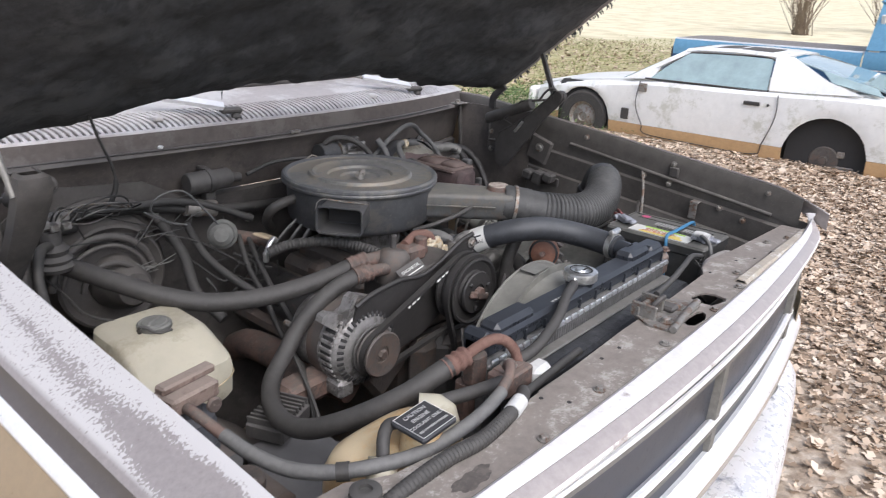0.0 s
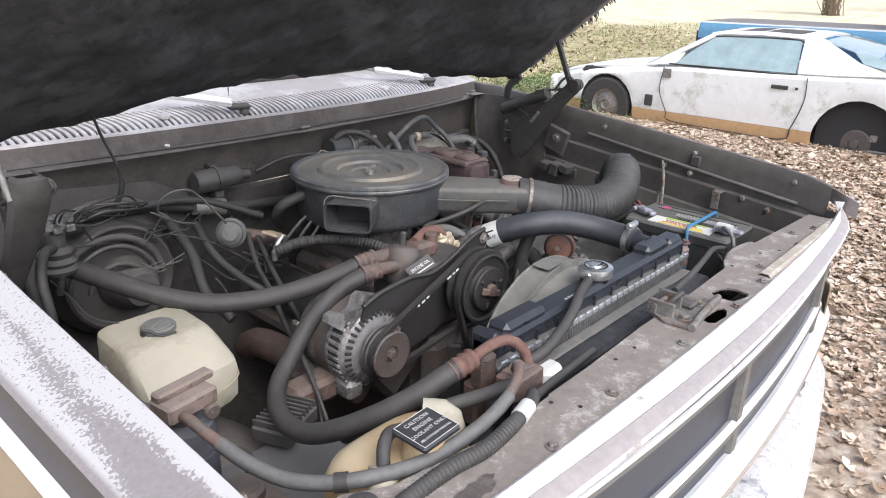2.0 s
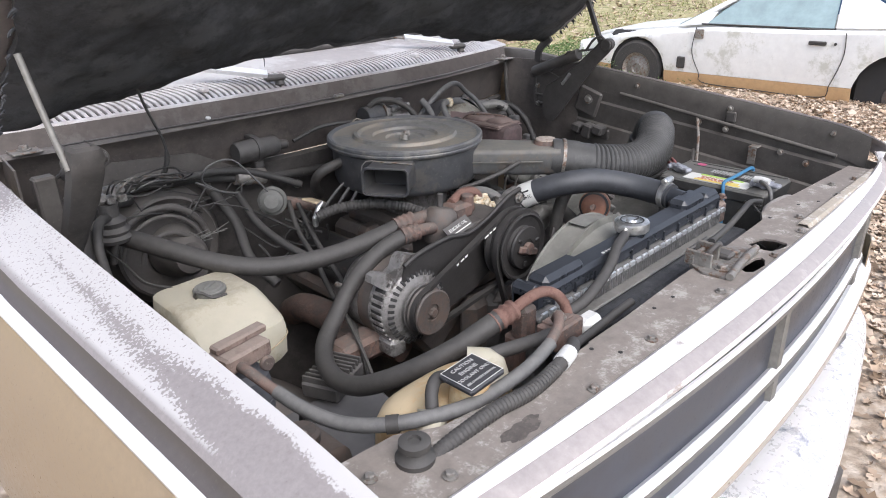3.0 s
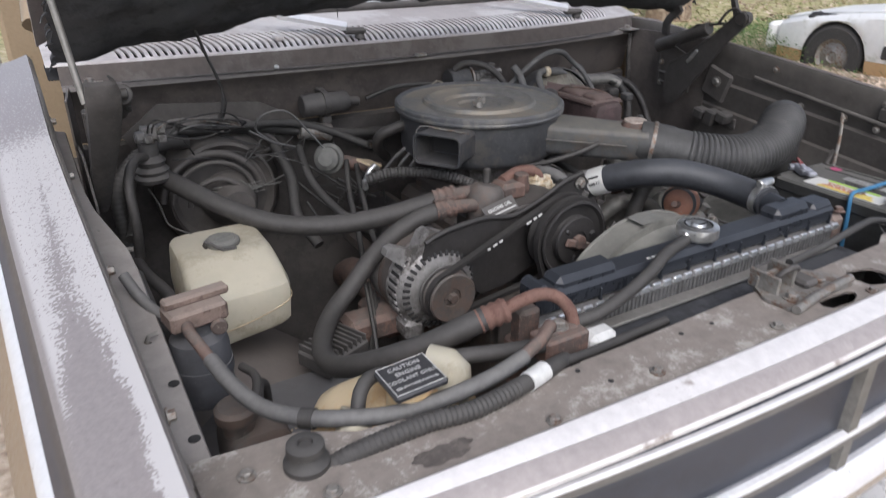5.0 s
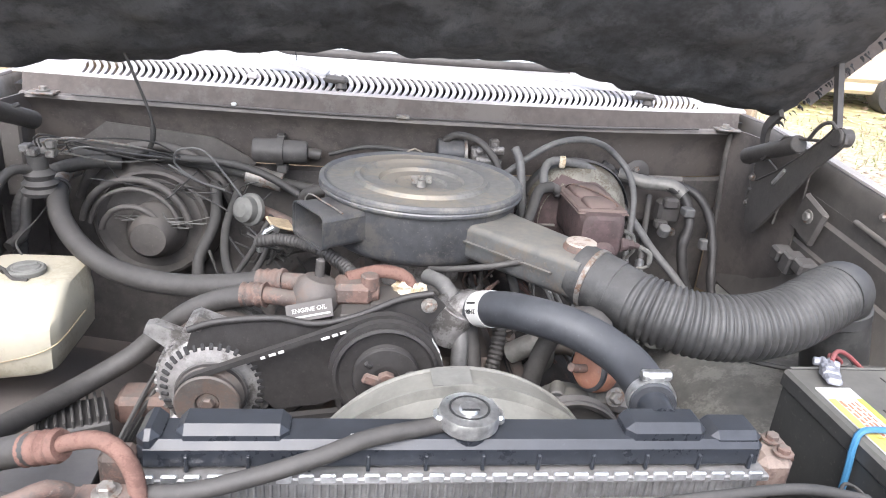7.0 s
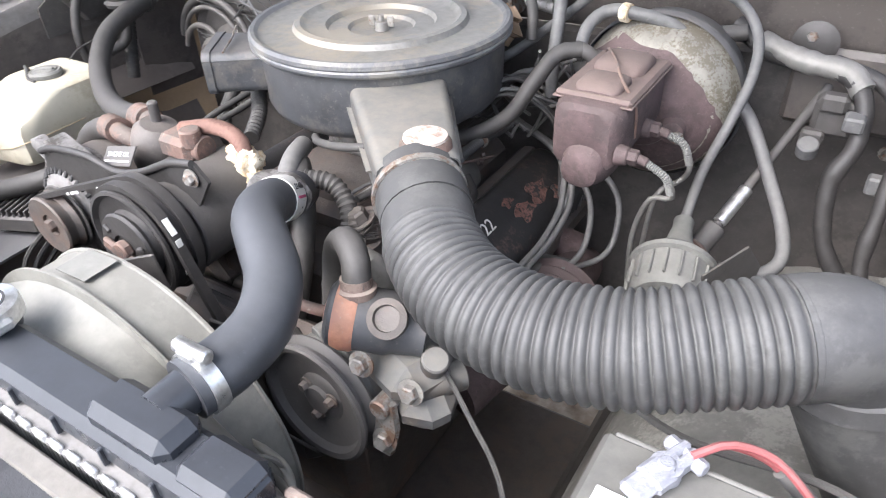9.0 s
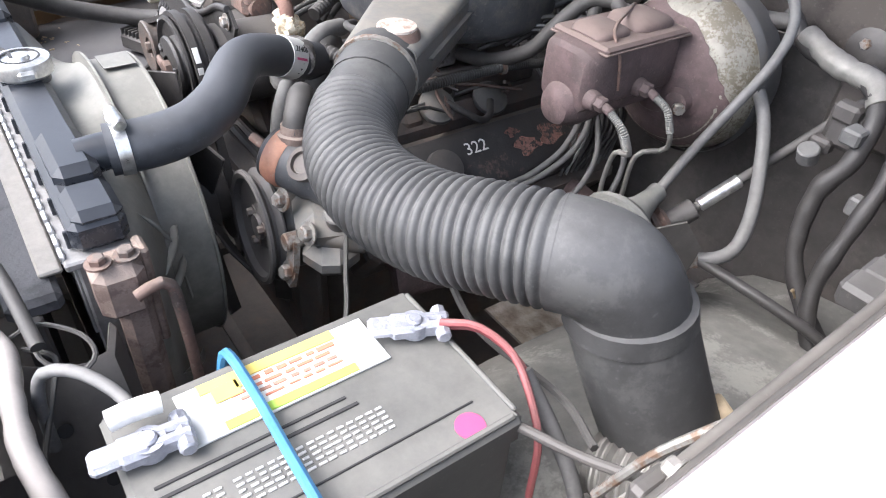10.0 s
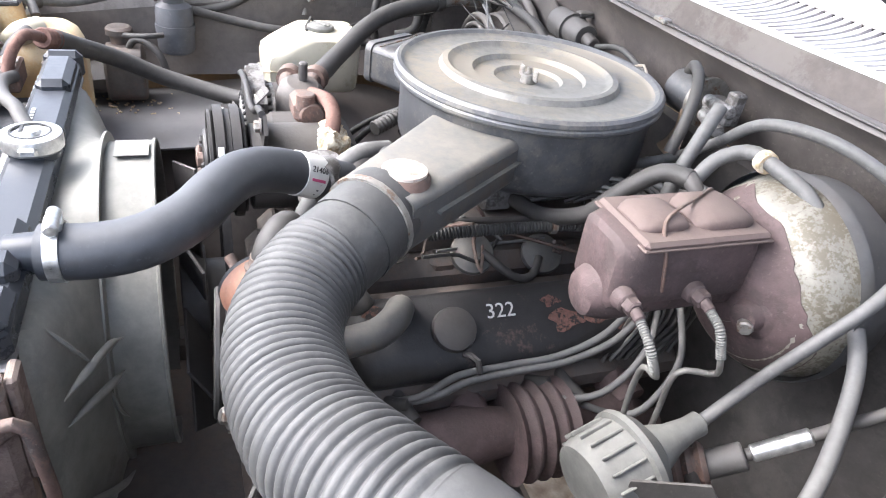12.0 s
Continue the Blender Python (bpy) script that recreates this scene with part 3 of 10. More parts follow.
def fender(side):
    """side -1: the one by the washer bottle; 1: the one by the battery."""
    outline = [(0.832, -0.003), (0.836, 0.001), (0.842, 0.0), (0.87, -0.006), (0.90, -0.011), (0.924, -0.016), (0.934, -0.020), (0.940, -0.027), (0.944, -0.036), (0.947, -0.042), (0.950, -0.044)]
    if side < 0:        # the shaded brown hollow above the strip
        outline[6:] = [(0.938, -0.020), (0.945, -0.0245), (0.950, -0.0285)]
    out, low = (0.0, 0.0) if side > 0 else (0.015, -0.003)
    ys = [0.03, 0.045, 0.06, 0.08, 0.10, 0.13, 0.16, 0.2, 0.26, 0.35, 0.5, 0.7, 0.9, 1.1, 1.25, 1.5]

    def run(profile, z_at):
        rows = []
        for y in ys:
            row = [(CX + side * narrowed(d, y, side), y, z_at(y, h)) for d, h in profile(y)]
            rows.append(row if side < 0 else row[::-1])
        return rows

    def over(y, h):
        return crest(y) + h - dropped(y, side)

    def top_line(y):
        e = lip(y, side)
        return [(d if d > 0.9 else 0.9 - (0.9 - d) * (0.9 - e) / 0.068, h) for d, h in outline]

    rows = run(top_line, over)[2 if side > 0 else 0:]
    top = part("fender", sheet(rows, 0.002), M_PAINT, truck, "brown fender with bleached and peeling clear coat")
    if side < 0:
        # the crease shadow along the fender is put into this sheet's colour
        part("fender_groove", sheet(run(lambda y: ((0.9495, -0.0290), (0.953, -0.036), (0.957, -0.043), (0.961, -0.046), (0.966, -0.0475)), over), 0.002), M_GROOVE_SHADE, top, "brown hollow above the bright strip, darkened for its shade")
    inner = run(lambda y: ((0.848, -0.085), (0.850, -0.045), (0.852, -0.012), (0.8570, -0.004)) if side > 0 else [(lip(y, side) + q, h) for q, h in ((-0.006, -0.085), (-0.008, -0.045), (-0.006, -0.012), (-0.001, -0.004))], over)
    # the left flange gets the lightened brown, skylight put into its colour
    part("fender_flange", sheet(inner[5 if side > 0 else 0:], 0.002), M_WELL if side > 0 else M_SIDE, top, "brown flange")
    band = run(lambda y: [(d + out, h + low) for d, h in ((0.951, -0.044), (0.960, -0.050), (0.964, -0.058), (0.962, -0.066))], over)
    part("trim_strip", sheet(band[7 if side > 0 else 0:], 0.004), M_TRIM, top, "bright metal strip along the fender")
    flank = run(lambda y: ((0.960 + out, 1), (0.972 + 2 * out, 2), (0.985 + 2 * out, 0.95), (0.99 + 2 * out, 0.85), (0.975 + out, 0.72), (0.94, 0.55)), lambda y, h: crest(y) - dropped(y, side) + low - 0.068 if h == 1 else crest(y) - dropped(y, side) - 0.13 if h == 2 else h)
    if side > 0:
        flank = flank[7:]       # the lamp pod closes the front of this side
    part("side_panel", sheet(flank, 0.003), M_TAN, top, "tan lower body panel")
    if side < 0:
        edge = rows[0] + band[0][1:]
        part("fender_face", sheet([[(x, y - 0.001 - 0.012 * (1 - math.exp(-k * 40)), z - k) for x, y, z in edge] for k in (0.0, 0.008, 0.02, 0.05, 0.14, 0.24)], 0.002), M_PAINT, top, "brown front face of the fender")
    return top


fender_l = fender(-1)
fender_r = fender(1)
# bolts and clips on the fender lips
for y in (0.22, 0.5, 0.8, 1.05):
    part("bolt", bolt((CX + 0.849, y, crest(y) - 0.03), (-1, 0, 0), 0.006), M_ZINC, fender_r)
    part("bolt", bolt((CX - lip(y, -1) + 0.007, y, crest(y) - 0.03), (1, 0, 0), 0.006), M_ZINC, fender_l)


def inner_panel(side):
    """The upright inner wall below the fender and the wheelhouse that swells into the bay."""
    rows = []
    for i in range(16):
        y = 0.10 + 1.12 * i / 15
        hump = max(0.0, math.sin(math.pi * min(1, max(0, (y - 0.28) / 0.9))))
        z0 = crest(y) - 0.075
        row = [(CX + side * 0.848, y, z0), (CX + side * 0.847, y, z0 - 0.03), (CX + side * 0.835, y, z0 - 0.035), (CX + side * 0.838, y, z0 - 0.10), (CX + side * 0.83, y, z0 - 0.105),
               (CX + side * (0.82 - 0.01 * hump), y, 0.99), (CX + side * (0.80 - 0.03 * hump), y, 0.93 + 0.02 * hump)]
        if side < 0:
            e = lip(y, side)
            k = 0.797 + 0.035 * min(1.0, max(0.0, (y - 0.68) / 0.2))
            row = [(CX - e + 0.006, y, z0), (CX - e + 0.004, y, z0 - 0.025), (CX - e + 0.006, y, z0 - 0.032), (CX - k - 0.002, y, z0 - 0.036), (CX - k, y, z0 - 0.040), (CX - k, y, z0 - 0.075), (CX - k - 0.004, y, 0.99), (CX - 0.80 + 0.03 * hump, y, 0.93 + 0.02 * hump)]
        rows.append(row[::-1] if side < 0 else row)
    if side > 0:
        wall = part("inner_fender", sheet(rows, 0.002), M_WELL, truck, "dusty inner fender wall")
    else:
        # skylit flange and dim wall below are put into two different browns
        wall = part("inner_fender", sheet([r[:3] for r in rows], 0.002), M_WHEELH, truck, "dusty inner fender wall")
        part("flange", sheet([r[2:] for r in rows], 0.002), M_SIDE, wall, "dusty brown flange, lightened to stand for skylight")
    rows = []
    for i in range(22):
        y = 0.25 + 0.95 * i / 21
        u = (y - 0.25) / 0.95
        hump = math.sin(math.pi * min(1, u * 1.05)) ** 0.6 if u < 0.95 else 0.3
        row = []
        for d, z in ((0.80, 0.93), (0.74, 0.925), (0.64, 0.91), (0.56, 0.88), (0.49, 0.82), (0.45, 0.72), (0.43, 0.60), (0.42, 0.45)):
            k = 0.80 - d
            row.append((CX + side * d, y, z + (0.03 if side > 0 else 0.0) - (0.26 if side < 0 else 0.12) * (1 - hump) * (1 if d < 0.79 else 0.4) + 0.004 * hum(d * 20, y * 9, 3)))
        rows.append(row[::-1] if side < 0 else row)
    part("wheelhouse", sheet(rows, 0.003), M_CRUST if side > 0 else M_WHEELH, wall, "dusty grey wheelhouse panel")
    return wall


wall_l = inner_panel(-1)
wall_r = inner_panel(1)
# brackets and holes along the wall by the battery
bracket = part("bracket", join(box((0.928, 0.405, 1.128), (0.03, 0.025, 0.004), 0.001), box((0.914, 0.405, 1.105), (0.003, 0.022, 0.05), 0.001)), M_ZINC, wall_r, "small metal tab")
part("clip", box((0.951, 0.492, 1.195), (0.012, 0.028, 0.03), 0.003), M_BLACK, wall_r)
for y, z in ((0.582, 1.17), (0.50, 1.16), (0.70, 1.175), (0.34, 1.12), (0.27, 1.10)):
    part("bolt", bolt((0.943, y, z), (-1, 0, 0), 0.006), M_ZINC, wall_r)
part("rod", tube([(0.945, 0.59, 1.185), (0.915, 0.565, 1.13), (0.89, 0.55, 1.06)], 0.004, 8), M_ZINC, wall_r)
part("bead", tube([(0.945, y, 1.105 + 0.137 * y) for y in (0.2, 0.4, 0.6, 0.85)], 0.006, 8, 0.05), M_WELL, wall_r)
# added panel, shuts out the bright ground so the lower bay stays dark
part("splash_panel", sheet([[(x, y, 0.86 + 0.03 * hum(x * 6, y * 6, 2)) for y in (0.12, 0.2, 0.3, 0.42)] for x in (0.47, 0.6, 0.75, 0.93)], 0.003), M_BLACK, wall_r, "added black panel that closes the bay under the battery")
# wall by the washer bottle: flange with clips
for y in (0.365, 0.27, 0.19):
    # dark discs on the flange, standing in for shaded holes
    part("small_hole", lathe([(0, 0), (0.0065, 0), (0.0065, 0.0008), (0, 0.001)], (-0.697, y, crest(y) - 0.1096), (0, 0, 1), 14), M_DARK, wall_l)
part("clip", join(box((-0.722, 0.775, 1.150), (0.012, 0.028, 0.035), 0.004), tube([(-0.718, 0.775, 1.145), (-0.714, 0.776, 1.11), (-0.706, 0.774, 1.078)], 0.006, 8)), M_ZINC, wall_l)
part("clip", tube([(-0.716, 0.80, 1.113), (-0.69, 0.785, 1.119), (-0.677, 0.78, 1.120)], 0.004, 8), M_ZINC, wall_l)
part("pipe", tube([(-0.712, 0.575, 1.172), (-0.70, 0.545, 1.150), (-0.684, 0.515, 1.135), (-0.668, 0.50, 1.128)], 0.0075, 10), M_LEAD, wall_l, "grey pipe end")
part("crease", tube([(CX - lip(y, -1) + 0.0065, y, crest(y) - 0.052) for y in (0.15, 0.4, 0.7, 0.95, 1.1)], 0.0035, 8, 0.05), M_SIDE, wall_l)

# ---- firewall and cowl ----
rows = []
for i in range(25):
    x = -0.71 + 1.64 * i / 24
    y = cowl_y(x)
    rows.append([(x, y + 0.0, 1.302), (x, y - 0.012, 1.300), (x, y - 0.016, 1.292), (x, y - 0.006, 1.284), (x, y + 0.012, 1.262), (x, y + 0.02, 1.235), (x, y + 0.028, 1.185), (x, y + 0.034, 1.172), (x, y + 0.02, 1.165), (x, y + 0.03, 1.05), (x, y + 0.03, 0.80), (x, y - 0.10, 0.55)])
firewall = part("firewall", sheet([r[:8] for r in rows[::-1]], 0.003), M_BAY, truck, "dusty brown firewall panel")
# the deep shade low behind the engine is put into this darker sheet
part("lower_firewall", sheet([[(q[0], q[1] + 0.003, q[2] - 0.003) for q in r[7:]] for r in rows[::-1]], 0.003), M_FIREMAT, firewall, "grimy lower firewall, darkened for the shade behind the engine")
rows = []
for i in range(25):
    x = -0.71 + 1.64 * i / 24
    y = cowl_y(x)
    rows.append([(x, y + 0.004, 1.300), (x, y + 0.006, 1.306), (x, y + 0.010, 1.322), (x, y + 0.014, 1.338)])
part("cowl_front", sheet(rows, 0.002), M_COWLF, truck, "sloping brown front of the cowl")
rows = []
for i in range(25):
    x = -0.73 + 1.68 * i / 24
    y = cowl_y(x)
    rows.append([(x, y + 0.014, 1.338), (x, y + 0.016, 1.342), (x, y + 0.024, 1.344)])
cowl = part("cowl_panel", sheet(rows, 0.002), M_COWL, truck, "sun-bleached cowl panel with air slots")
rows = []
for i in range(25):
    x = -0.73 + 1.68 * i / 24
    y = cowl_y(x)
    rows.append([(x, y + 0.124, 1.366), (x, y + 0.17, 1.372), (x, y + 0.27, 1.384)])
part("cowl_rear", sheet(rows, 0.002), M_COWL, cowl)
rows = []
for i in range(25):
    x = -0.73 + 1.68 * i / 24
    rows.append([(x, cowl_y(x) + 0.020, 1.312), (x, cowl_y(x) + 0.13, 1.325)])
# the shade under the air slots is put into this sheet's colour
part("cowl_trough", sheet(rows, 0.002), M_DARK, cowl, "trough coloured as dark as the shade below the slots")
# ends of the cowl without slots
for xa, xb in ((-0.73, -0.60), (0.815, 0.95)):
    rows = [[(xa + (xb - xa) * i / 4, cowl_y(xa + (xb - xa) * i / 4) + 0.024 + 0.100 * j / 4, 1.344 + 0.022 * j / 4) for j in range(5)] for i in range(5)]
    part("cowl_end", sheet(rows, 0.002), M_COWL, cowl)
# the slats between the air slots, slightly bowed
for i in range(94):
    x = -0.597 + 1.41 * i / 93
    lean = 0.05 * (x - CX)
    rows = []
    for j in range(6):
        v = j / 5
        xx = x + lean * v + 0.012 * math.sin(math.pi * v)
        y = cowl_y(x) + 0.024 + 0.100 * v
        z = 1.344 + 0.022 * v
        rows.append([(xx - 0.0042, y, z), (xx + 0.0042, y, z)])
    part("slat", sheet(rows[::-1], 0.006), M_COWL, cowl)
for x in (-0.243, 0.466):
    part("clip", box((x, cowl_y(x) + 0.068, 1.358), (0.022, 0.026, 0.012), 0.003), M_COWL, cowl)
# seam wire, clip and fixings along the firewall lip
part("seam_wire", tube([(x, cowl_y(x) - 0.018, 1.303 + 0.002 * math.sin(9 * x)) for x in (-0.6, -0.4, -0.1, 0.2, 0.5, 0.8)], 0.0022, 6, 0.03), M_BLACK, firewall)
part("metal_tab", box((0.085, 1.182, 1.306), (0.028, 0.016, 0.008), 0.002), M_ZINC, firewall)
part("fixing", lathe([(0, 0), (0.006, 0), (0.006, 0.003), (0, 0.004)], (-0.274, 1.21, 1.304), (0, -0.3, 1), 10), M_WHITE, firewall)
for x in (-0.66, 0.88):
    part("hood_seat", join(box((x, cowl_y(x) - 0.012, 1.304), (0.055, 0.05, 0.004), 0.001), bolt((x, cowl_y(x) - 0.012, 1.307), (0, 0, 1), 0.009)), M_ZINC, firewall)
# raised pressings on the wall
for x, z, w, h in ((-0.42, 1.1, 0.22, 0.10), (0.72, 1.12, 0.16, 0.12)):
    part("pressing", box((x, cowl_y(x) + 0.017, z), (w, 0.022, h), 0.008), M_BAY, firewall)
for x, z in ((-0.423, 1.141), (-0.30, 1.15), (0.66, 1.2), (0.80, 1.03), (-0.05, 1.09)):
    part("stud", bolt((x, cowl_y(x) + 0.012, z), (0, -1, 0), 0.008, 0.012), M_ZINC, firewall)

# ---- windshield, wipers and cab ----
rows = []
for i in range(15):
    x = -0.70 + 1.62 * i / 14
    y = cowl_y(x) + 0.28
    k = (x - CX) / 0.81
    rows.append([(x - 0.09 * k * v, y + 0.42 * v, 1.392 + 0.50 * v) for v in (0, 0.25, 0.5, 0.75, 1)])
glass = part("windshield", sheet(rows[::-1], 0.005), M_WINDSHIELD, truck, "windshield with a pale sky reflection in its colour")
part("rubber_seal", tube([r[0] for r in rows], 0.012, 8, 0.05), M_BLACK, glass)
for side in (-1, 1):
    part("pillar", tube([(CX + side * 0.83, 1.60, 1.38), (CX + side * 0.79, 1.85, 1.66), (CX + side * 0.75, 2.06, 1.92)], 0.03, 8), M_TAN, truck)
    part("door", box((CX + side * 0.965, 2.05, 0.95), (0.05, 1.09, 0.80), 0.02), M_TAN, truck)
part("roof", box((CX, 2.55, 1.935), (1.5, 1.05, 0.05), 0.02), M_TAN, truck)
part("cab_back", box((CX, 3.05, 1.25), (1.85, 0.04, 1.35), 0.02), M_TAN, truck)
part("dashboard", box((CX, 1.75, 1.30), (1.5, 0.22, 0.12), 0.03), M_BLACK, truck)
part("cab_floor", box((CX, 2.3, 0.62), (1.8, 1.5, 0.06), 0.02), M_BLACK, truck)
for x, tipx in ((-0.050, -0.40), (0.675, 0.33)):
    y = cowl_y(x) + 0.052
    wiper = part("wiper", join(cyl((x, y - 0.012, 1.346), (x, y - 0.010, 1.362), 0.013, 0.011), box((x - 0.012, y - 0.008, 1.366), (0.055, 0.026, 0.016), 0.006, Matrix.Rotation(-0.35, 3, "Z"))), M_BLACK, truck, "wiper pivot with dark cap")
    arm = [Vector((x - 0.03, y - 0.002, 1.372)), Vector((x - 0.10, y + 0.03, 1.386)), Vector((x - 0.175, y + 0.068, 1.400)), Vector((x - 0.26, y + 0.12, 1.418)), Vector((tipx, y + 0.19, 1.44))]
    part("wiper_arm", strip(arm[:3], 0.024, 0.010, (0, -0.45, 0.9)), M_TRIM, wiper, "bright metal wiper arm")
    part("wiper_rod", strip(arm[2:], 0.010, 0.005, (0, -0.45, 0.9)), M_ZINC, wiper)
    part("wiper_blade", tube([(tipx - 0.2, y + 0.22, 1.415), (tipx, y + 0.235, 1.425), (tipx + 0.32, y + 0.25, 1.425)], 0.007, 6), M_BLACK, wiper)

# ---- hood, held open, with torn felt below ----
TILT = radians(39)
HY, HZ = 1.13, 1.352


def hood_point(x, v, lift=0.0):
    """v metres up from the rear edge; lift off the underside, outwards."""
    k = (x - CX) / 0.76
    crown = 0.10 * (1 - k * k) if abs(k) < 1 else 0.0
    return (x, HY - v * math.cos(TILT) + (lift + crown) * math.sin(TILT) * 0.6, HZ + v * math.sin(TILT) + (lift + crown) * math.cos(TILT))


rows = []
for i in range(41):
    x = CX - 0.85 + 1.70 * i / 40
    k = (x - CX) / 0.85
    lip = 0.03 * max(0, abs(k) - 0.93) / 0.07
    rows.append([hood_point(x, v, 0.055 - lip) for v in (0.05, 0.1, 0.3, 0.6, 0.9, 1.2, 1.30)])
hood = part("hood", sheet(rows[::-1], 0.003), M_PAINT, truck, "brown hood held open")


def felt():
    nx, nv = 110, 70
    def ragged(x):
        return 0.035 * hum(x * 5, 2.2, 0.4) + 0.018 * hum(x * 16, 7.1, 1.4) + 0.006 * hum(x * 45, 1.1, 5.4)
    rows = []
    for i in range(nx):
        a = i / (nx - 1)
        row = []
        for j in range(nv):
            b = j / (nv - 1)
            v = 1.22 * b
            left = CX - 0.825 + 0.02 * hum(1.5, v * 9, 0.3) + 0.012 * hum(2.5, v * 30, 0.3) + 0.03 * max(0, 0.12 - v)
            right = CX + 0.80 + 0.022 * hum(8.5, v * 9, 0.7) + 0.016 * hum(3.5, v * 26, 0.9) + 0.006 * hum(5.5, v * 70, 0.2) - 0.03 * max(0, 0.12 - v)
            x = left + (right - left) * a
            vv = v + ragged(x) * (1 - b) ** 3
            sag = -0.012 + 0.024 * hum(x * 3.2, vv * 3.4, 1.0) + 0.016 * hum(x * 9, vv * 9, 4.0) + 0.007 * hum(x * 26, vv * 26, 9.0)
            edge = min(a, 1 - a, b * 1.5) * 12
            if edge < 1:
                sag = sag * edge + 0.012 * (1 - edge)
            row.append(hood_point(x, vv, sag))
        rows.append(row)
    return sheet(rows, 0.014)


pad = part("insulation_pad", felt(), M_FELT, hood, "torn black felt pad under the hood")
# loose tufts along the torn edges
tufts = []
rnd = random.Random(5)
for i in range(150):
    a = rnd.random()
    which = rnd.random()
    if which < 0.03:
        x, v = CX - 0.74 + 1.48 * a, 0.012
        d = Vector((rnd.uniform(-1, 1), 0.4, -0.9))
    elif which < 0.7:
        x, v = CX + 0.80, 0.9 * a
        d = Vector((1, rnd.uniform(-0.6, 0.6), -0.6))
    else:
        x, v = CX - 0.825, 0.9 * a
        d = Vector((-1, rnd.uniform(-0.6, 0.6), -0.6))
    p = Vector(hood_point(x, v, 0.0))
    s = rnd.uniform(0.003, 0.010)
    tufts.append(tube([p, p + d.normalized() * s, p + d.normalized() * s * 1.6 + Vector((0, 0, -s * rnd.random()))], rnd.uniform(0.0012, 0.003), 5, 0.006, lambda q, w: 1.2 - 0.8 * q / w))
tagged(part("felt_fringe", join(*tufts), M_FELT, pad), kind="stuff")


def hinge():
    """Spring hinge by the battery: a blade-shaped arm, its ribbed bracket, a coil spring and two links up to the hood."""
    X = 0.866
    base = part("hood_hinge", join(
        plate([(1.03, 1.15), (1.15, 1.15), (1.158, 1.165), (1.158, 1.262), (1.13, 1.285), (1.06, 1.262), (1.02, 1.235)], (X + 0.030, 0, 0), (0, 1, 0), (0, 0, 1), 0.005),
        box((X + 0.045, 1.148, 1.205), (0.035, 0.006, 0.10), 0.002),
        box((X + 0.026, 1.09, 1.168), (0.008, 0.10, 0.008), 0.003),
        box((X + 0.026, 1.095, 1.196), (0.008, 0.10, 0.008), 0.003)), M_WELL, truck, "dark steel hinge bracket")
    outline = [(0.846, 1.372), (0.850, 1.388), (0.866, 1.397), (0.884, 1.392), (0.905, 1.368), (0.96, 1.318), (1.02, 1.272), (1.085, 1.232), (1.10, 1.20), (1.098, 1.14), (1.082, 1.117), (1.055, 1.118), (1.02, 1.16), (0.965, 1.232), (0.905, 1.31), (0.86, 1.354)]
    arm = part("hinge_arm", join(
        plate(outline, (X + 0.004, 0, 0), (0, 1, 0), (0, 0, 1), 0.006)), M_BLACK, base, "tapered black hinge arm")
    part("arm_flange", join(*[box((X + 0.012, (p[0] + q[0]) / 2, (p[1] + q[1]) / 2), (0.022, math.hypot(q[0] - p[0], q[1] - p[1]) + 0.004, 0.005), 0.002, Matrix.Rotation(math.atan2(q[1] - p[1], q[0] - p[0]), 3, "X")) for p, q in zip(outline[3:7], outline[4:8])]), M_BLACK, arm)
    part("pivot", cyl((X - 0.002, 0.868, 1.378), (X + 0.028, 0.868, 1.378), 0.017), M_BLACK, arm)
    part("arm_edge", box((X + 0.002, 1.008, 1.262), (0.006, 0.05, 0.010), 0.002, Matrix.Rotation(radians(-52), 3, "X")), M_STEEL, arm, "bright worn edge")
    part("coil_spring", spring((X - 0.006, 1.125, 1.277), (X - 0.010, 0.913, 1.361), 0.021, 26, 0.0038), M_BLACK, base, "black coil spring")
    part("spring_core", cyl((X - 0.006, 1.13, 1.275), (X - 0.009, 0.955, 1.345), 0.018, n=16), M_BLACK, base)
    part("spring_hook", tube([(X - 0.010, 0.930, 1.358), (X - 0.010, 0.905, 1.392), (X - 0.004, 0.882, 1.402), (X + 0.004, 0.870, 1.385)], 0.0038, 8), M_BLACK, base)
    part("spring_hook", tube([(X - 0.006, 1.12, 1.278), (X + 0.004, 1.148, 1.27), (X + 0.02, 1.15, 1.255)], 0.005, 8), M_BLACK, base)
    a, b = Vector((X + 0.016, 0.890, 1.362)), Vector((X + 0.032, 0.985, 1.545))
    part("link", strip([a, a.lerp(b, 0.5), b], 0.013, 0.012, (1, 0, 0)), M_BLACK, base, "square black link up to the hood")
    c, d = Vector((0.903, 1.152, 1.30)), Vector(hood_point(0.885, 0.05, 0.0))
    part("rear_link", strip([c, c.lerp(d, 0.5) + Vector((0, 0.02, 0)), d], 0.022, 0.010, (1, 0, 0)), M_BLACK, base)
    for y, z in ((1.138, 1.225), (1.135, 1.165)):
        part("bolt", bolt((X + 0.028, y, z), (-1, 0, 0), 0.006), M_ZINC, base)
    pad = part("wall_pressing", box((0.926, 0.955, 1.188), (0.014, 0.085, 0.085), 0.006, Matrix.Rotation(0.3, 3, "X")), M_WELL, wall_r, "raised pressing on the inner fender")
    part("bolt", bolt((0.919, 0.951, 1.196), (-1, 0, 0), 0.010), M_ZINC, wall_r)
    return base


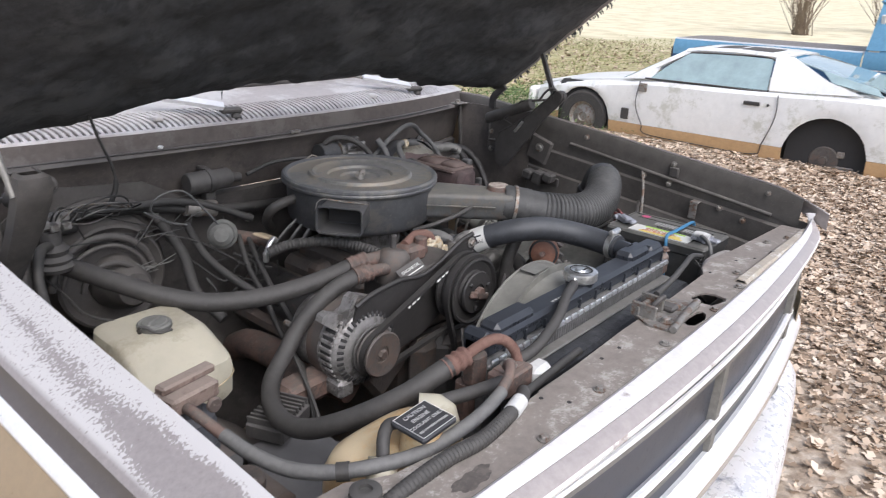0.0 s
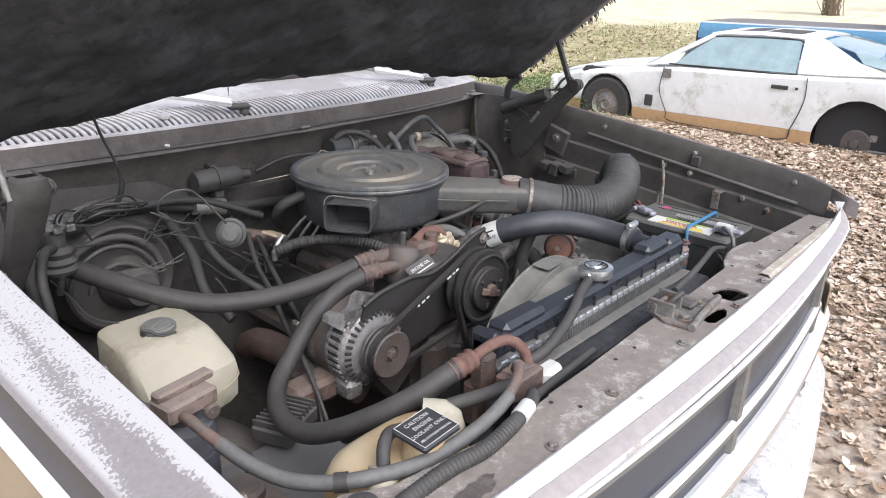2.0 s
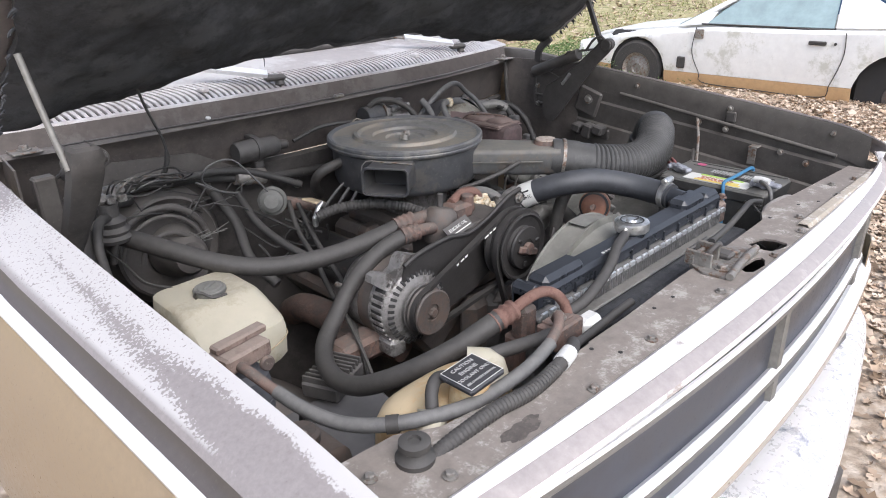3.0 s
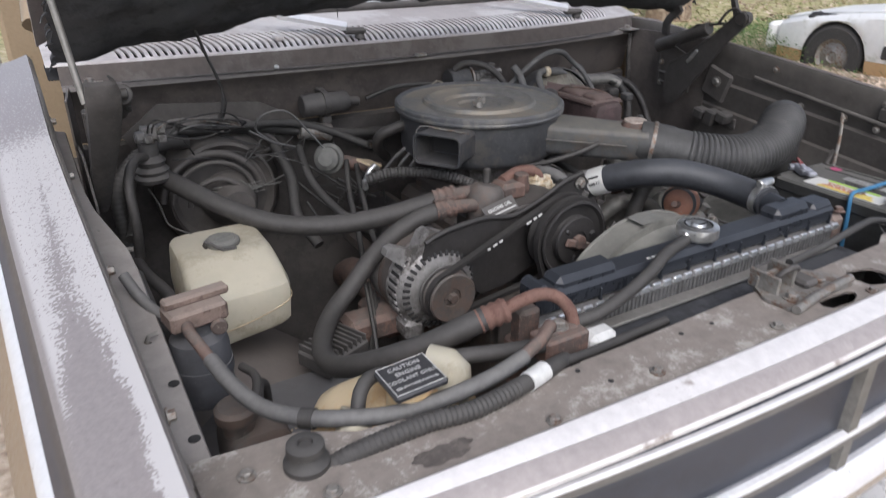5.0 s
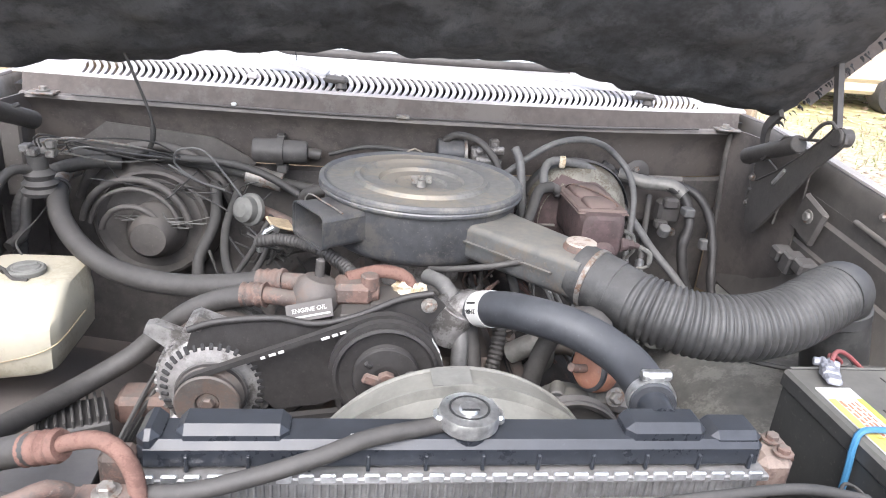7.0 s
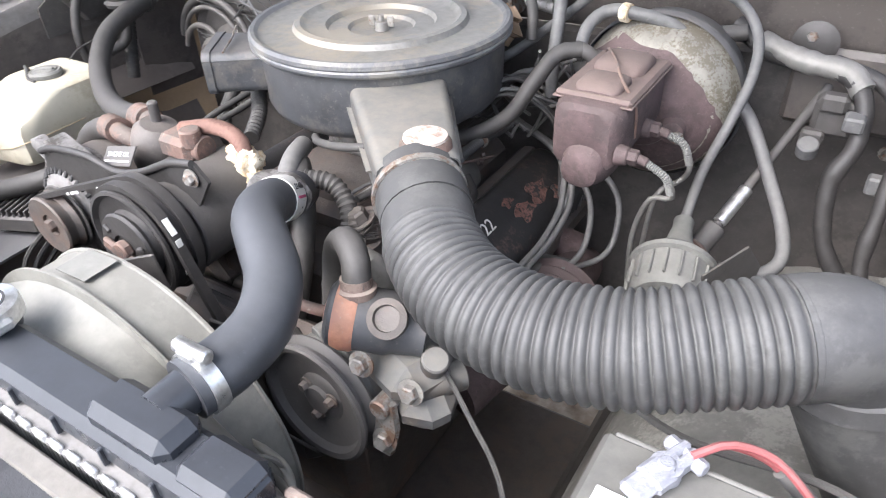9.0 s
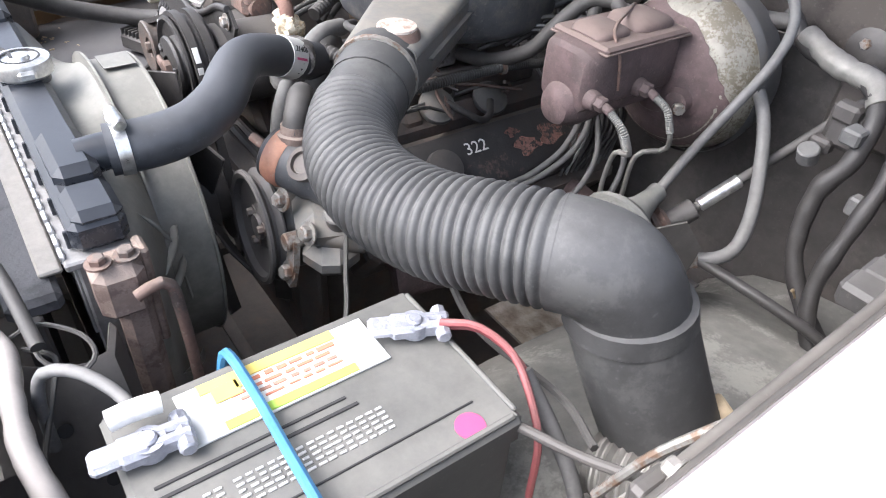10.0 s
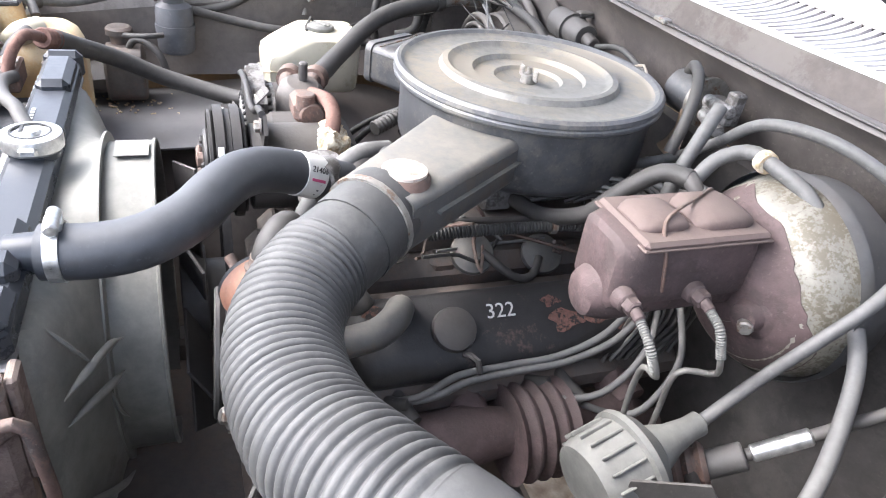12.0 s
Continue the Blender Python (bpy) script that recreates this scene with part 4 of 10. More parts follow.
def folded_hinge():
    """The hinge by the washer bottle: a folded channel that tapers downwards, with a hanging spring behind it."""
    base = part("hood_hinge", join(
        plate([(0, 0), (0.30, 0.0), (0.30, 0.05), (0.24, 0.11), (0.10, 0.12), (0.0, 0.06)], (-0.712, 0.90, 1.10), (0, 1, 0), (0, 0, 1), 0.004),
        box((-0.672, 1.10, 1.20), (0.04, 0.03, 0.16), 0.004)), M_WELL, truck, "dark steel hood hinge")
    rows = []
    for z, xl, xr, y in ((1.378, -0.686, -0.656, 0.832), (1.374, -0.692, -0.650, 0.826), (1.362, -0.694, -0.647, 0.826), (1.330, -0.695, -0.648, 0.842), (1.28, -0.698, -0.655, 0.872), (1.22, -0.702, -0.668, 0.914), (1.165, -0.705, -0.680, 0.952), (1.130, -0.706, -0.686, 0.978), (1.118, -0.702, -0.691, 0.986)):
        rows.append([(xl, y + 0.03, z), (xl + 0.001, y + 0.003, z), (xl + 0.006, y, z), (xr - 0.006, y, z), (xr - 0.001, y + 0.003, z), (xr, y + 0.05, z)])
    arm = part("hinge_arm", sheet(rows[::-1], 0.003), M_FIREMAT, base, "folded dark hinge arm")
    part("hinge_pin", cyl((-0.702, 0.862, 1.352), (-0.632, 0.862, 1.352), 0.009), M_BLACK, arm)
    part("coil_spring", spring((-0.640, 0.865, 1.352), (-0.628, 1.09, 1.275), 0.021, 26, 0.0042), M_PLATE, base, "black coil spring")
    part("spring_core", cyl((-0.640, 0.875, 1.349), (-0.628, 1.09, 1.275), 0.0175), M_BLACK, base)
    a, b = Vector((-0.697, 0.848, 1.345)), Vector((-0.712, 0.905, 1.52))
    part("link", tube([a, a.lerp(b, 0.5) + Vector((0, 0.004, 0)), b], 0.0055, 8), M_GREYPIPE, base, "thin grey prop rod")


folded_hinge()
hinge()
# cowl side panels between firewall and fender
part("cowl_side", sheet([[(0.905, 1.292 - 0.03 * max(0, 1.2 - z), z), (0.918, 1.24, z), (0.930, 1.12, z), (0.934, 1.00, z)] for z in (1.305, 1.25, 1.15, 1.05, 0.95, 0.88)][::-1], 0.004), M_BAY, truck, "dusty brown cowl side panel")
part("cowl_side_edge", tube([(0.903, 1.290, 1.30), (0.898, 1.284, 1.24), (0.903, 1.276, 1.14), (0.912, 1.27, 1.0)], 0.007, 8, 0.03), M_FIREMAT, truck, "dark seam of the side panel")
part("cowl_side", sheet([[(-0.716, 1.10, z), (-0.70, 1.245, z)] for z in (1.30, 1.2, 1.1, 1.0, 0.9)][::-1], 0.004), M_BAY, truck)

# ---- radiator support, header and grille ----
sup = part("radiator_support", join(
    holed([(-0.712, 0.075), (0.915, 0.075), (0.915, 0.16), (0.60, 0.182), (0.50, 0.196), (0.43, 0.19), (0.39, 0.172), (0.22, 0.168), (0.02, 0.170), (-0.20, 0.163), (-0.34, 0.160), (-0.42, 0.165), (-0.55, 0.185), (-0.60, 0.215), (-0.712, 0.225)], [[(0.236, 0.096), (0.252, 0.090), (0.279, 0.083), (0.292, 0.088), (0.296, 0.112), (0.290, 0.128), (0.278, 0.134), (0.250, 0.142), (0.240, 0.138), (0.233, 0.118)], [(0.124, 0.084), (0.164, 0.080), (0.188, 0.088), (0.196, 0.098), (0.186, 0.104), (0.150, 0.107), (0.122, 0.105), (0.116, 0.094)]], (0, 0, 1.117), (1, 0, 0), (0, 1, 0), 0.004)), M_SUPPORT, truck, "dusty brown radiator support panel")
part("support_flange", box((0.05, 0.1665, 1.092), (0.62, 0.004, 0.05), 0.001), M_SUPPORT, sup)
part("support_face", box((0.11, 0.108, 0.915), (1.60, 0.006, 0.26), 0.002), M_BLACK, sup)
for x, y in ((-0.605, 0.117), (-0.668, 0.178), (-0.362, 0.092), (0.013, 0.092), (0.218, 0.083), (0.37, 0.09), (0.647, 0.105), (0.80, 0.115), (0.45, 0.12), (-0.20, 0.10), (0.72, 0.14)):
    part("bolt", bolt((x, y, 1.1215), (0, 0, 1), 0.0062, 0.005), M_ZINC, sup)
for x, y in ((-0.11, 0.145), (-0.055, 0.142), (0.53, 0.15), (0.58, 0.125), (0.41, 0.165), (-0.28, 0.15), (-0.26, 0.115)):
    # dark disc laid on the panel in place of a shaded hole
    part("small_hole", lathe([(0, 0), (0.0034, 0), (0.0034, 0.0006), (0, 0.0008)], (x, y, 1.1212), (0, 0, 1), 10), M_DARK, sup)
part("rail", sheet([[(x, 0.082, 1.121), (x, 0.088, 1.128), (x, 0.104, 1.128), (x, 0.110, 1.121)] for x in (0.40, 0.6, 0.8, 0.90)], 0.002), M_RAIL, sup, "pale tan raised strip")
part("dark_stain", plate([(0.032 * math.cos(a) * (1 + 0.15 * math.sin(3 * a) + 0.08 * math.sin(11 * a)), 0.015 * math.sin(a) * (1 + 0.2 * math.cos(2 * a) + 0.1 * math.sin(9 * a))) for a in [2 * math.pi * i / 60 for i in range(60)]], (-0.488, 0.110, 1.1211), (1, 0, 0), (0, 1, 0), 0.0004), M_OILY, sup, "dark oily stain")
rubber = part("rubber_stop", lathe([(0, 0), (0.023, 0), (0.023, 0.006), (0.018, 0.010), (0.016, 0.016), (0.019, 0.019), (0.0185, 0.026), (0.014, 0.028), (0.008, 0.028), (0.007, 0.024), (0, 0.024)], (-0.612, 0.165, 1.121), (0, 0, 1), 24), M_HOSE, sup, "black rubber hood stop")

rows = []
for i in range(46):
    x = CX - 0.836 + 1.676 * i / 45
    k = abs(x - CX) / 0.94
    d2 = (x - CX) ** 2
    back, bend = 0.035 * d2 - 0.007, 0.075 * d2 + 0.001 + 0.03 * max(0.0, (x - 0.87) / 0.08) ** 2
    rise = 0.04 * max(0, (k - 0.86) / 0.14) + 0.026 * max(0.0, (x - 0.78) / 0.17) ** 2
    rows.append([(x, 0.081 + back, 1.112 + rise * 0.3), (x, 0.080 + back, 1.122 + rise * 0.8), (x, 0.075 + back, 1.126 + rise), (x, 0.054 + (back + bend) / 2, 1.1255 + rise), (x, 0.034 + bend, 1.122 + rise)])
header = part("header_panel", sheet(rows, 0.003), M_HEAD, truck, "bleached pale header panel above the grille")
rows = []
for i in range(46):
    x = CX - 0.836 + 1.676 * i / 45
    k = abs(x - CX) / 0.94
    bend = 0.075 * (x - CX) ** 2 + 0.001 + 0.03 * max(0.0, (x - 0.87) / 0.08) ** 2
    rise = 0.04 * max(0, (k - 0.86) / 0.14) + 0.026 * max(0.0, (x - 0.78) / 0.17) ** 2
    rows.append([(x, 0.0336 + bend, 1.1216 + rise), (x, 0.026 + bend, 1.119 + rise * 0.97), (x, 0.018 + bend, 1.115 + rise * 0.93), (x, 0.0135 + bend, 1.111 + rise * 0.9)])
# change of reflection along the curve, put into a second colour
part("header_front", sheet(rows, 0.003), M_HEADLOW, header, "front edge, its dimmer reflection coloured pinkish brown")
rows = [[(r[-1][0], r[-1][1] - 0.0002, r[-1][2] - 0.0002), (r[-1][0], r[-1][1] - 0.003, r[-1][2] - 0.002), (r[-1][0], r[-1][1] - 0.003, r[-1][2] - 0.005), (r[-1][0], r[-1][1] + 0.012, r[-1][2] - 0.007)] for r in rows]
part("header_lip", sheet(rows, 0.002), M_HEAD, header, "thin white lip")


def bent(x):
    return 0.10 * (x - CX) ** 2


grille = part("grille", sheet([[(x, y + bent(x), z) for y, z in ((0.020, 1.082), (0.027, 1.070), (0.030, 1.04), (0.032, 0.95), (0.026, 0.875))] for x in [CX - 0.66 + 0.06 * i for i in range(23)]], 0.003), M_GRILLE, truck, "smooth blue-black plastic grille with bright bars")
part("grille_back", box((CX, 0.101, 0.895), (1.60, 0.004, 0.28), 0.001), M_GRILLE, grille)


def bar(profile, x0, x1):
    """A moulding along x that follows the front's bend; profile: (y, z) from the back over the top to the underside."""
    return sheet([[(x, y + bent(x), z) for y, z in profile] for x in [x0 + (x1 - x0) * i / 29 for i in range(30)]], 0.002)


part("grille_groove", bar([(0.027, 1.106), (0.024, 1.102), (0.0235, 1.090), (0.018, 1.087)], CX - 0.93, CX + 0.83), M_GRILLE, grille, "dark groove below the header")
# upper bar faces white for mirrored sky, faces below them painted grey
part("grille_top_bar", bar([(0.020, 1.0865), (0.013, 1.0862), (0.011, 1.0848), (0.012, 1.0828)], CX - 0.93, CX + 0.83), M_TRIM, grille, "thin bright top bar")
part("grille_frame_bar", bar([(0.0122, 1.0824), (0.013, 1.073), (0.017, 1.066), (0.027, 1.065)], CX - 0.66, CX + 0.66), M_GREYPIPE, grille, "dull grey frame below the bright bar")
part("grille_middle_bar", bar([(0.030, 0.950), (0.021, 0.956), (0.016, 0.955), (0.0132, 0.949)], CX - 0.66, CX + 0.66), M_TRIM, grille, "bright middle bar")
part("grille_middle_face", bar([(0.0130, 0.9486), (0.0125, 0.941), (0.018, 0.937), (0.030, 0.936)], CX - 0.66, CX + 0.66), M_GREYPIPE, grille)
part("grille_bottom_bar", bar([(0.026, 0.884), (0.016, 0.886), (0.007, 0.879), (-0.002, 0.863), (-0.005, 0.852)], CX - 0.93, CX + 0.83), M_TRIM, grille, "broad bright bottom bar")
# body tan stands in for the ground mirrored in the chrome
part("grille_bottom_face", bar([(-0.0052, 0.8516), (-0.006, 0.836), (0.0, 0.826), (0.03, 0.822)], CX - 0.93, CX + 0.83), M_TAN, grille, "lower edge of the grille, tan like reflected ground")
for x in (CX - 0.625, CX + 0.016, CX + 0.62):
    part("grille_post", sheet([[(x + a, y + bent(x), z) for a, y in ((-0.013, 0.032), (-0.010, 0.016), (0.010, 0.016), (0.013, 0.032))] for z in (1.075, 0.97, 0.875)][::-1], 0.002), M_GREYPIPE, grille, "grey grille post")
for side in (-1, 1):
    lx = CX + side * (0.77 if side < 0 else 0.735)
    lamp = part("headlight", box((lx, 0.062 + bent(lx), 0.95), (0.17, 0.03, 0.20), 0.01), M_GLASS, truck, "rectangular headlight")
    part("headlight_bezel", join(box((lx, 0.035 + bent(lx), 1.062), (0.19, 0.03, 0.016), 0.004), box((lx, 0.045 + bent(lx), 0.855), (0.19, 0.03, 0.018), 0.004), box((lx - 0.088, 0.045 + bent(lx), 0.955), (0.014, 0.03, 0.20), 0.004), box((lx + 0.088, 0.05 + bent(lx), 0.955), (0.014, 0.03, 0.20), 0.004)), M_GREYPIPE, lamp)
    part("turn_signal", box((lx + side * 0.01, 0.098, 0.795), (0.22, 0.03, 0.040), 0.008, Matrix.Rotation(radians(9 * side), 3, "Z")), M_ORANGE, truck, "orange corner lamp")
    part("fender_nose", sheet([[(CX + side * ((0.90 if side < 0 else 0.765) + 0.085 * math.sin(a)), 0.155 - 0.09 * math.cos(a), z) for a in ([0, 0.5, 1.0, 1.57] if side < 0 else [1.57, 1.0, 0.5, 0])] for z in (0.95, 0.8, 0.6)], 0.003), M_TAN, truck)
rows = []
for i in range(50):
    x = CX - 1.0 + 1.87 * i / 49
    k = abs(x - CX) / (1.0 if x < CX else 0.87)
    bi, b = 0.095 * k ** 1.2, 0.15 * k ** 1.3 + 0.05 * max(0, (k - 0.85) / 0.15) ** 2
    bi += 0.05 * max(0, (k - 0.85) / 0.15) ** 2
    rows.append([(x, 0.036 + bi, 0.735), (x, 0.028 + bi, 0.750), (x, -0.025 + (b + bi) / 2, 0.754), (x, -0.080 + b, 0.746), (x, -0.092 + b, 0.73), (x, -0.100 + b, 0.69), (x, -0.09 + b, 0.62), (x, -0.055 + b, 0.57), (x, 0.005 + b, 0.56)])
part("bumper", sheet(rows, 0.004), M_CHROME, truck, "dented chrome front bumper")
part("valance", box((CX, 0.075, 0.755), (1.2, 0.08, 0.05), 0.012), M_BLACK, truck)
part("valance_back", box((CX, 0.085, 0.68), (1.6, 0.02, 0.20), 0.004), M_BLACK, truck)
# hood latch on the support
latch = part("hood_latch", join(
    plate([(0.0, 0.012), (0.145, 0.012), (0.15, 0.045), (0.12, 0.085), (0.02, 0.09), (-0.005, 0.05)], (0.062, 0.096, 1.122), (1, 0, 0), (0, 1, 0), 0.004),
    box((0.10, 0.175, 1.130), (0.047, 0.010, 0.030), 0.003)), M_ZINC, truck, "greasy hood latch bolted to the support")
for x, y, z, d, h in ((0.080, 0.165, 1.137, 0.05, 0.030), (0.122, 0.168, 1.139, 0.045, 0.034)):
    part("latch_cheek", box((x, y, z), (0.005, d, h), 0.002), M_ZINC, latch)
part("latch_pad", box((0.145, 0.15, 1.130), (0.03, 0.04, 0.012), 0.004), M_BLACK, latch)
part("latch_bar", tube([(0.062, 0.100, 1.128), (0.13, 0.108, 1.131), (0.212, 0.116, 1.130)], 0.007, 8), M_ZINC, latch)
part("latch_hook", tube([(0.095, 0.165, 1.13), (0.105, 0.15, 1.156), (0.13, 0.15, 1.154), (0.135, 0.165, 1.13)], 0.005, 8), M_BLACK, latch)
part("latch_spring", spring((0.08, 0.18, 1.15), (0.15, 0.178, 1.152), 0.007, 9, 0.0016), M_BLACK, latch)
for x, y in ((0.09, 0.125), (0.165, 0.135), (0.15, 0.165)):
    part("bolt", bolt((x, y, 1.126), (0, 0, 1), 0.009), M_ZINC, latch)
part("latch_cable", tube([(0.14, 0.17, 1.15), (0.25, 0.185, 1.145), (0.36, 0.205, 1.14), (0.47, 0.23, 1.125), (0.56, 0.24, 1.10)], 0.006, 8), M_WIRE, latch)
# frame rails, and an added undertray, that close the bay below and keep it dark
part("frame_rail", box((CX - 0.42, 0.7, 0.42), (0.10, 1.5, 0.14), 0.01), M_BLACK, truck)
part("frame_rail", box((CX + 0.42, 0.7, 0.42), (0.10, 1.5, 0.14), 0.01), M_BLACK, truck)
part("crossmember", box((CX, 0.80, 0.40), (1.1, 0.52, 0.12), 0.02), M_GREASE, truck)
part("lower_support", box((CX + 0.05, 0.19, 0.46), (1.3, 0.20, 0.05), 0.01), M_BLACK, truck)
part("splash_tray", sheet([[(x, y, 0.43 + 0.02 * hum(x * 5, y * 5, 1)) for y in (0.26, 0.4, 0.55, 0.7)] for x in (-0.3, -0.1, 0.1, 0.3, 0.5)], 0.003), M_GREASE, truck, "added oily tray that closes the bay under the fan")
part("air_baffle", box((-0.42, 0.19, 0.78), (0.006, 0.16, 0.60), 0.001), M_BLACK, truck)
part("air_baffle", box((0.62, 0.19, 0.66), (0.006, 0.16, 0.36), 0.001), M_BLACK, truck)
for side in (-1, 1):
    wheel = part("wheel", lathe([(0, -0.09), (0.19, -0.09), (0.20, -0.05), (0.20, 0.05), (0.19, 0.09), (0, 0.09)], (CX + side * 0.84, 0.78, GROUND + 0.36), (1, 0, 0), 28), M_ZINC, truck)
    part("tyre", lathe([(0.20, -0.11), (0.33, -0.115), (0.355, -0.08), (0.36, 0), (0.355, 0.08), (0.33, 0.115), (0.20, 0.11)], (CX + side * 0.84, 0.78, GROUND + 0.36), (1, 0, 0), 36), M_TYRE, wheel)

# ---- air cleaner ----
AX, AY = 0.113, 0.960
cleaner = thing("air_cleaner", "round black steel air cleaner with a dusty lid on the engine", "air cleaner", (AX, AY, 1.11))
body = part("housing", lathe([(0.10, 1.118), (0.165, 1.122), (0.176, 1.13), (0.18, 1.14), (0.182, 1.215), (0.186, 1.220), (0.186, 1.226), (0.15, 1.228)], (AX, AY, 0), (0, 0, 1), 64), M_CLEANER, cleaner, "faded black steel housing")
lid = part("lid", lathe([(0.1795, 1.2345), (0.178, 1.233), (0.172, 1.231), (0.130, 1.233), (0.126, 1.240), (0.118, 1.241), (0.112, 1.236), (0.108, 1.234), (0.082, 1.233), (0.078, 1.226), (0.05, 1.226), (0.046, 1.221), (0.035, 1.218), (0, 1.218)], (AX, AY, 0), (0, 0, 1), 72), M_LID, cleaner, "round lid with pressed rings")
part("lid_rim", lathe([(0.182, 1.217), (0.189, 1.217), (0.193, 1.221), (0.1935, 1.225), (0.192, 1.2275), (0.1935, 1.230), (0.193, 1.235), (0.189, 1.239), (0.184, 1.2385), (0.1792, 1.2343)], (AX, AY, 0), (0, 0, 1), 72), M_RIM, lid, "worn blue-grey rolled rim")
nut = part("wing_nut", join(lathe([(0, 0), (0.011, 0), (0.009, 0.012), (0.004, 0.013), (0.004, 0.022), (0, 0.022)], (AX, AY, 1.219), (0, 0, 1), 12), box((AX - 0.014, AY - 0.004, 1.232), (0.012, 0.004, 0.016), 0.0015), box((AX + 0.014, AY + 0.004, 1.232), (0.012, 0.004, 0.016), 0.0015)), M_ZINC, cleaner)
part("lid_tab", tube([(AX - 0.02, AY + 0.186, 1.236), (AX, AY + 0.19, 1.245), (AX + 0.02, AY + 0.186, 1.236)], 0.002, 6), M_LID, cleaner)

# long snorkel towards the duct
SD = Vector((0.237, -0.255, 0)).normalized()
SN = Vector((-SD.y, SD.x, 0))


def snorkel(c0, c1, w0, w1, h0, h1, d, n, t=0.002, mouth=False):
    c0, c1 = Vector(c0), Vector(c1)
    Z = Vector((0, 0, 1))
    rows = []
    for k in range(9):
        f = k / 8
        c = c0.lerp(c1, f)
        w, h = w0 + (w1 - w0) * f, h0 + (h1 - h0) * f
        r = min(w, h) * 0.16
        row = []
        for a, b, s in ((1, 1, 0), (-1, 1, 1), (-1, -1, 2), (1, -1, 3)):
            for q in range(4):
                g = (s + q / 3) * math.pi / 2
                row.append(c + n * (a * (w / 2 - r) + r * math.cos(g)) + Z * (b * (h / 2 - r) + r * math.sin(g)))
        row.append(row[0])
        rows.append(row)
    return sheet(rows, t)


s0 = Vector((AX, AY, 1.172)) + SD * 0.165
s1 = Vector((0.368, 0.675, 1.168))
long_snorkel = part("snorkel", snorkel(s0, s1, 0.125, 0.088, 0.06, 0.062, SD, SN), M_SNORK, cleaner, "dusty steel snorkel")
for side in (-1, 1):
    rows = []
    for k in range(7):
        c, w = s0.lerp(s1, k / 7.5), 0.125 + (0.088 - 0.125) * k / 7.5
        pair = [c + SN * side * (w / 2 - 0.004) + Vector((0, 0, 0.004)), c + SN * side * (w / 2 + 0.008) + Vector((0, 0, 0.004))]
        rows.append(pair if side > 0 else pair[::-1])
    part("flange", sheet(rows, 0.003), M_SNORK, long_snorkel, "pale folded flange")
pot = part("vacuum_pot", lathe([(0, -0.012), (0.030, -0.012), (0.033, -0.006), (0.030, 0.0), (0.029, 0.014), (0.026, 0.019), (0.0, 0.020)], (0.356, 0.707, 1.192), (0, 0, 1), 28), M_RUST, cleaner, "rusty vacuum pot")
part("pot_top", lathe([(0, 0.0195), (0.025, 0.0195), (0.0245, 0.0225), (0.02, 0.023), (0, 0.0225)], (0.356, 0.707, 1.192), (0, 0, 1), 28), M_POTCAP, pot, "pale worn cap")
part("vacuum_line", tube([(0.328, 0.722, 1.196), (0.28, 0.715, 1.178), (0.22, 0.722, 1.160), (0.16, 0.745, 1.142), (0.12, 0.78, 1.125)], 0.0055, 10), M_HOSE, cleaner, "black rubber vacuum line")
# short open snorkel
D2 = Vector((-0.84, -0.54, 0)).normalized()
N2 = Vector((-D2.y, D2.x, 0))
m1 = Vector((-0.087, 0.810, 1.186))
m0 = m1 - D2 * 0.11
short = part("snorkel", snorkel(m0, m1, 0.090, 0.096, 0.056, 0.054, D2, N2, 0.003), M_CLEANER, cleaner, "open black snorkel mouth")
part("mouth_rim", snorkel(m1 - D2 * 0.008, m1 + D2 * 0.004, 0.100, 0.100, 0.058, 0.058, D2, N2, 0.003), M_CLEANER, short)
# near-black plate stands in for the shade inside the mouth
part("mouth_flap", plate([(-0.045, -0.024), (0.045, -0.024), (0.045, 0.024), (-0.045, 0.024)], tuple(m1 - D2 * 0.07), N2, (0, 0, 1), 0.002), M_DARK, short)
part("tie_wire", tube([tuple(m1 - D2 * 0.03 + N2 * 0.056 + Vector((0, 0, 0.034))), tuple(m1 - D2 * 0.03 - N2 * 0.0 + Vector((0, 0, 0.036))), tuple(m1 - D2 * 0.025 - N2 * 0.056 + Vector((0, 0, 0.034))), tuple(m1 - D2 * 0.02 - N2 * 0.058 + Vector((0, 0, -0.03)))], 0.0015, 5), M_ZINC, short)

# ---- corrugated intake duct ----
duct = thing("intake_duct", "grey corrugated plastic intake duct beside the battery", "duct", (0.86, 0.72, 0.93))
part("sleeve", tube([(0.352, 0.690, 1.168), (0.40, 0.640, 1.158)], 0.050, 24, 0.01, lambda s, w: 1.0 if s > 0.008 else 0.96), M_DUCT, duct, "smooth duct sleeve")
DUCT = [(0.395, 0.645, 1.158), (0.436, 0.600, 1.150), (0.495, 0.566, 1.143), (0.565, 0.556, 1.142), (0.64, 0.566, 1.151), (0.70, 0.590, 1.164), (0.742, 0.612, 1.172), (0.754, 0.6195, 1.1735)]
bellows = part("bellows", tube(DUCT, 0.0488, 32, 0.0011, convoluted(0.0102, 0.069, 0.042, 0.004)), M_DUCT, duct, "ribbed section", 180)
part("elbow", tube([(0.750, 0.617, 1.1725), (0.766, 0.627, 1.174), (0.785, 0.642, 1.168), (0.797, 0.655, 1.150), (0.801, 0.661, 1.132)], 0.050, 28, 0.006, lambda s, w: 1.0 + 0.03 * math.exp(-((s - w) / 0.008) ** 2)), M_DUCT, duct, "smooth grey elbow")
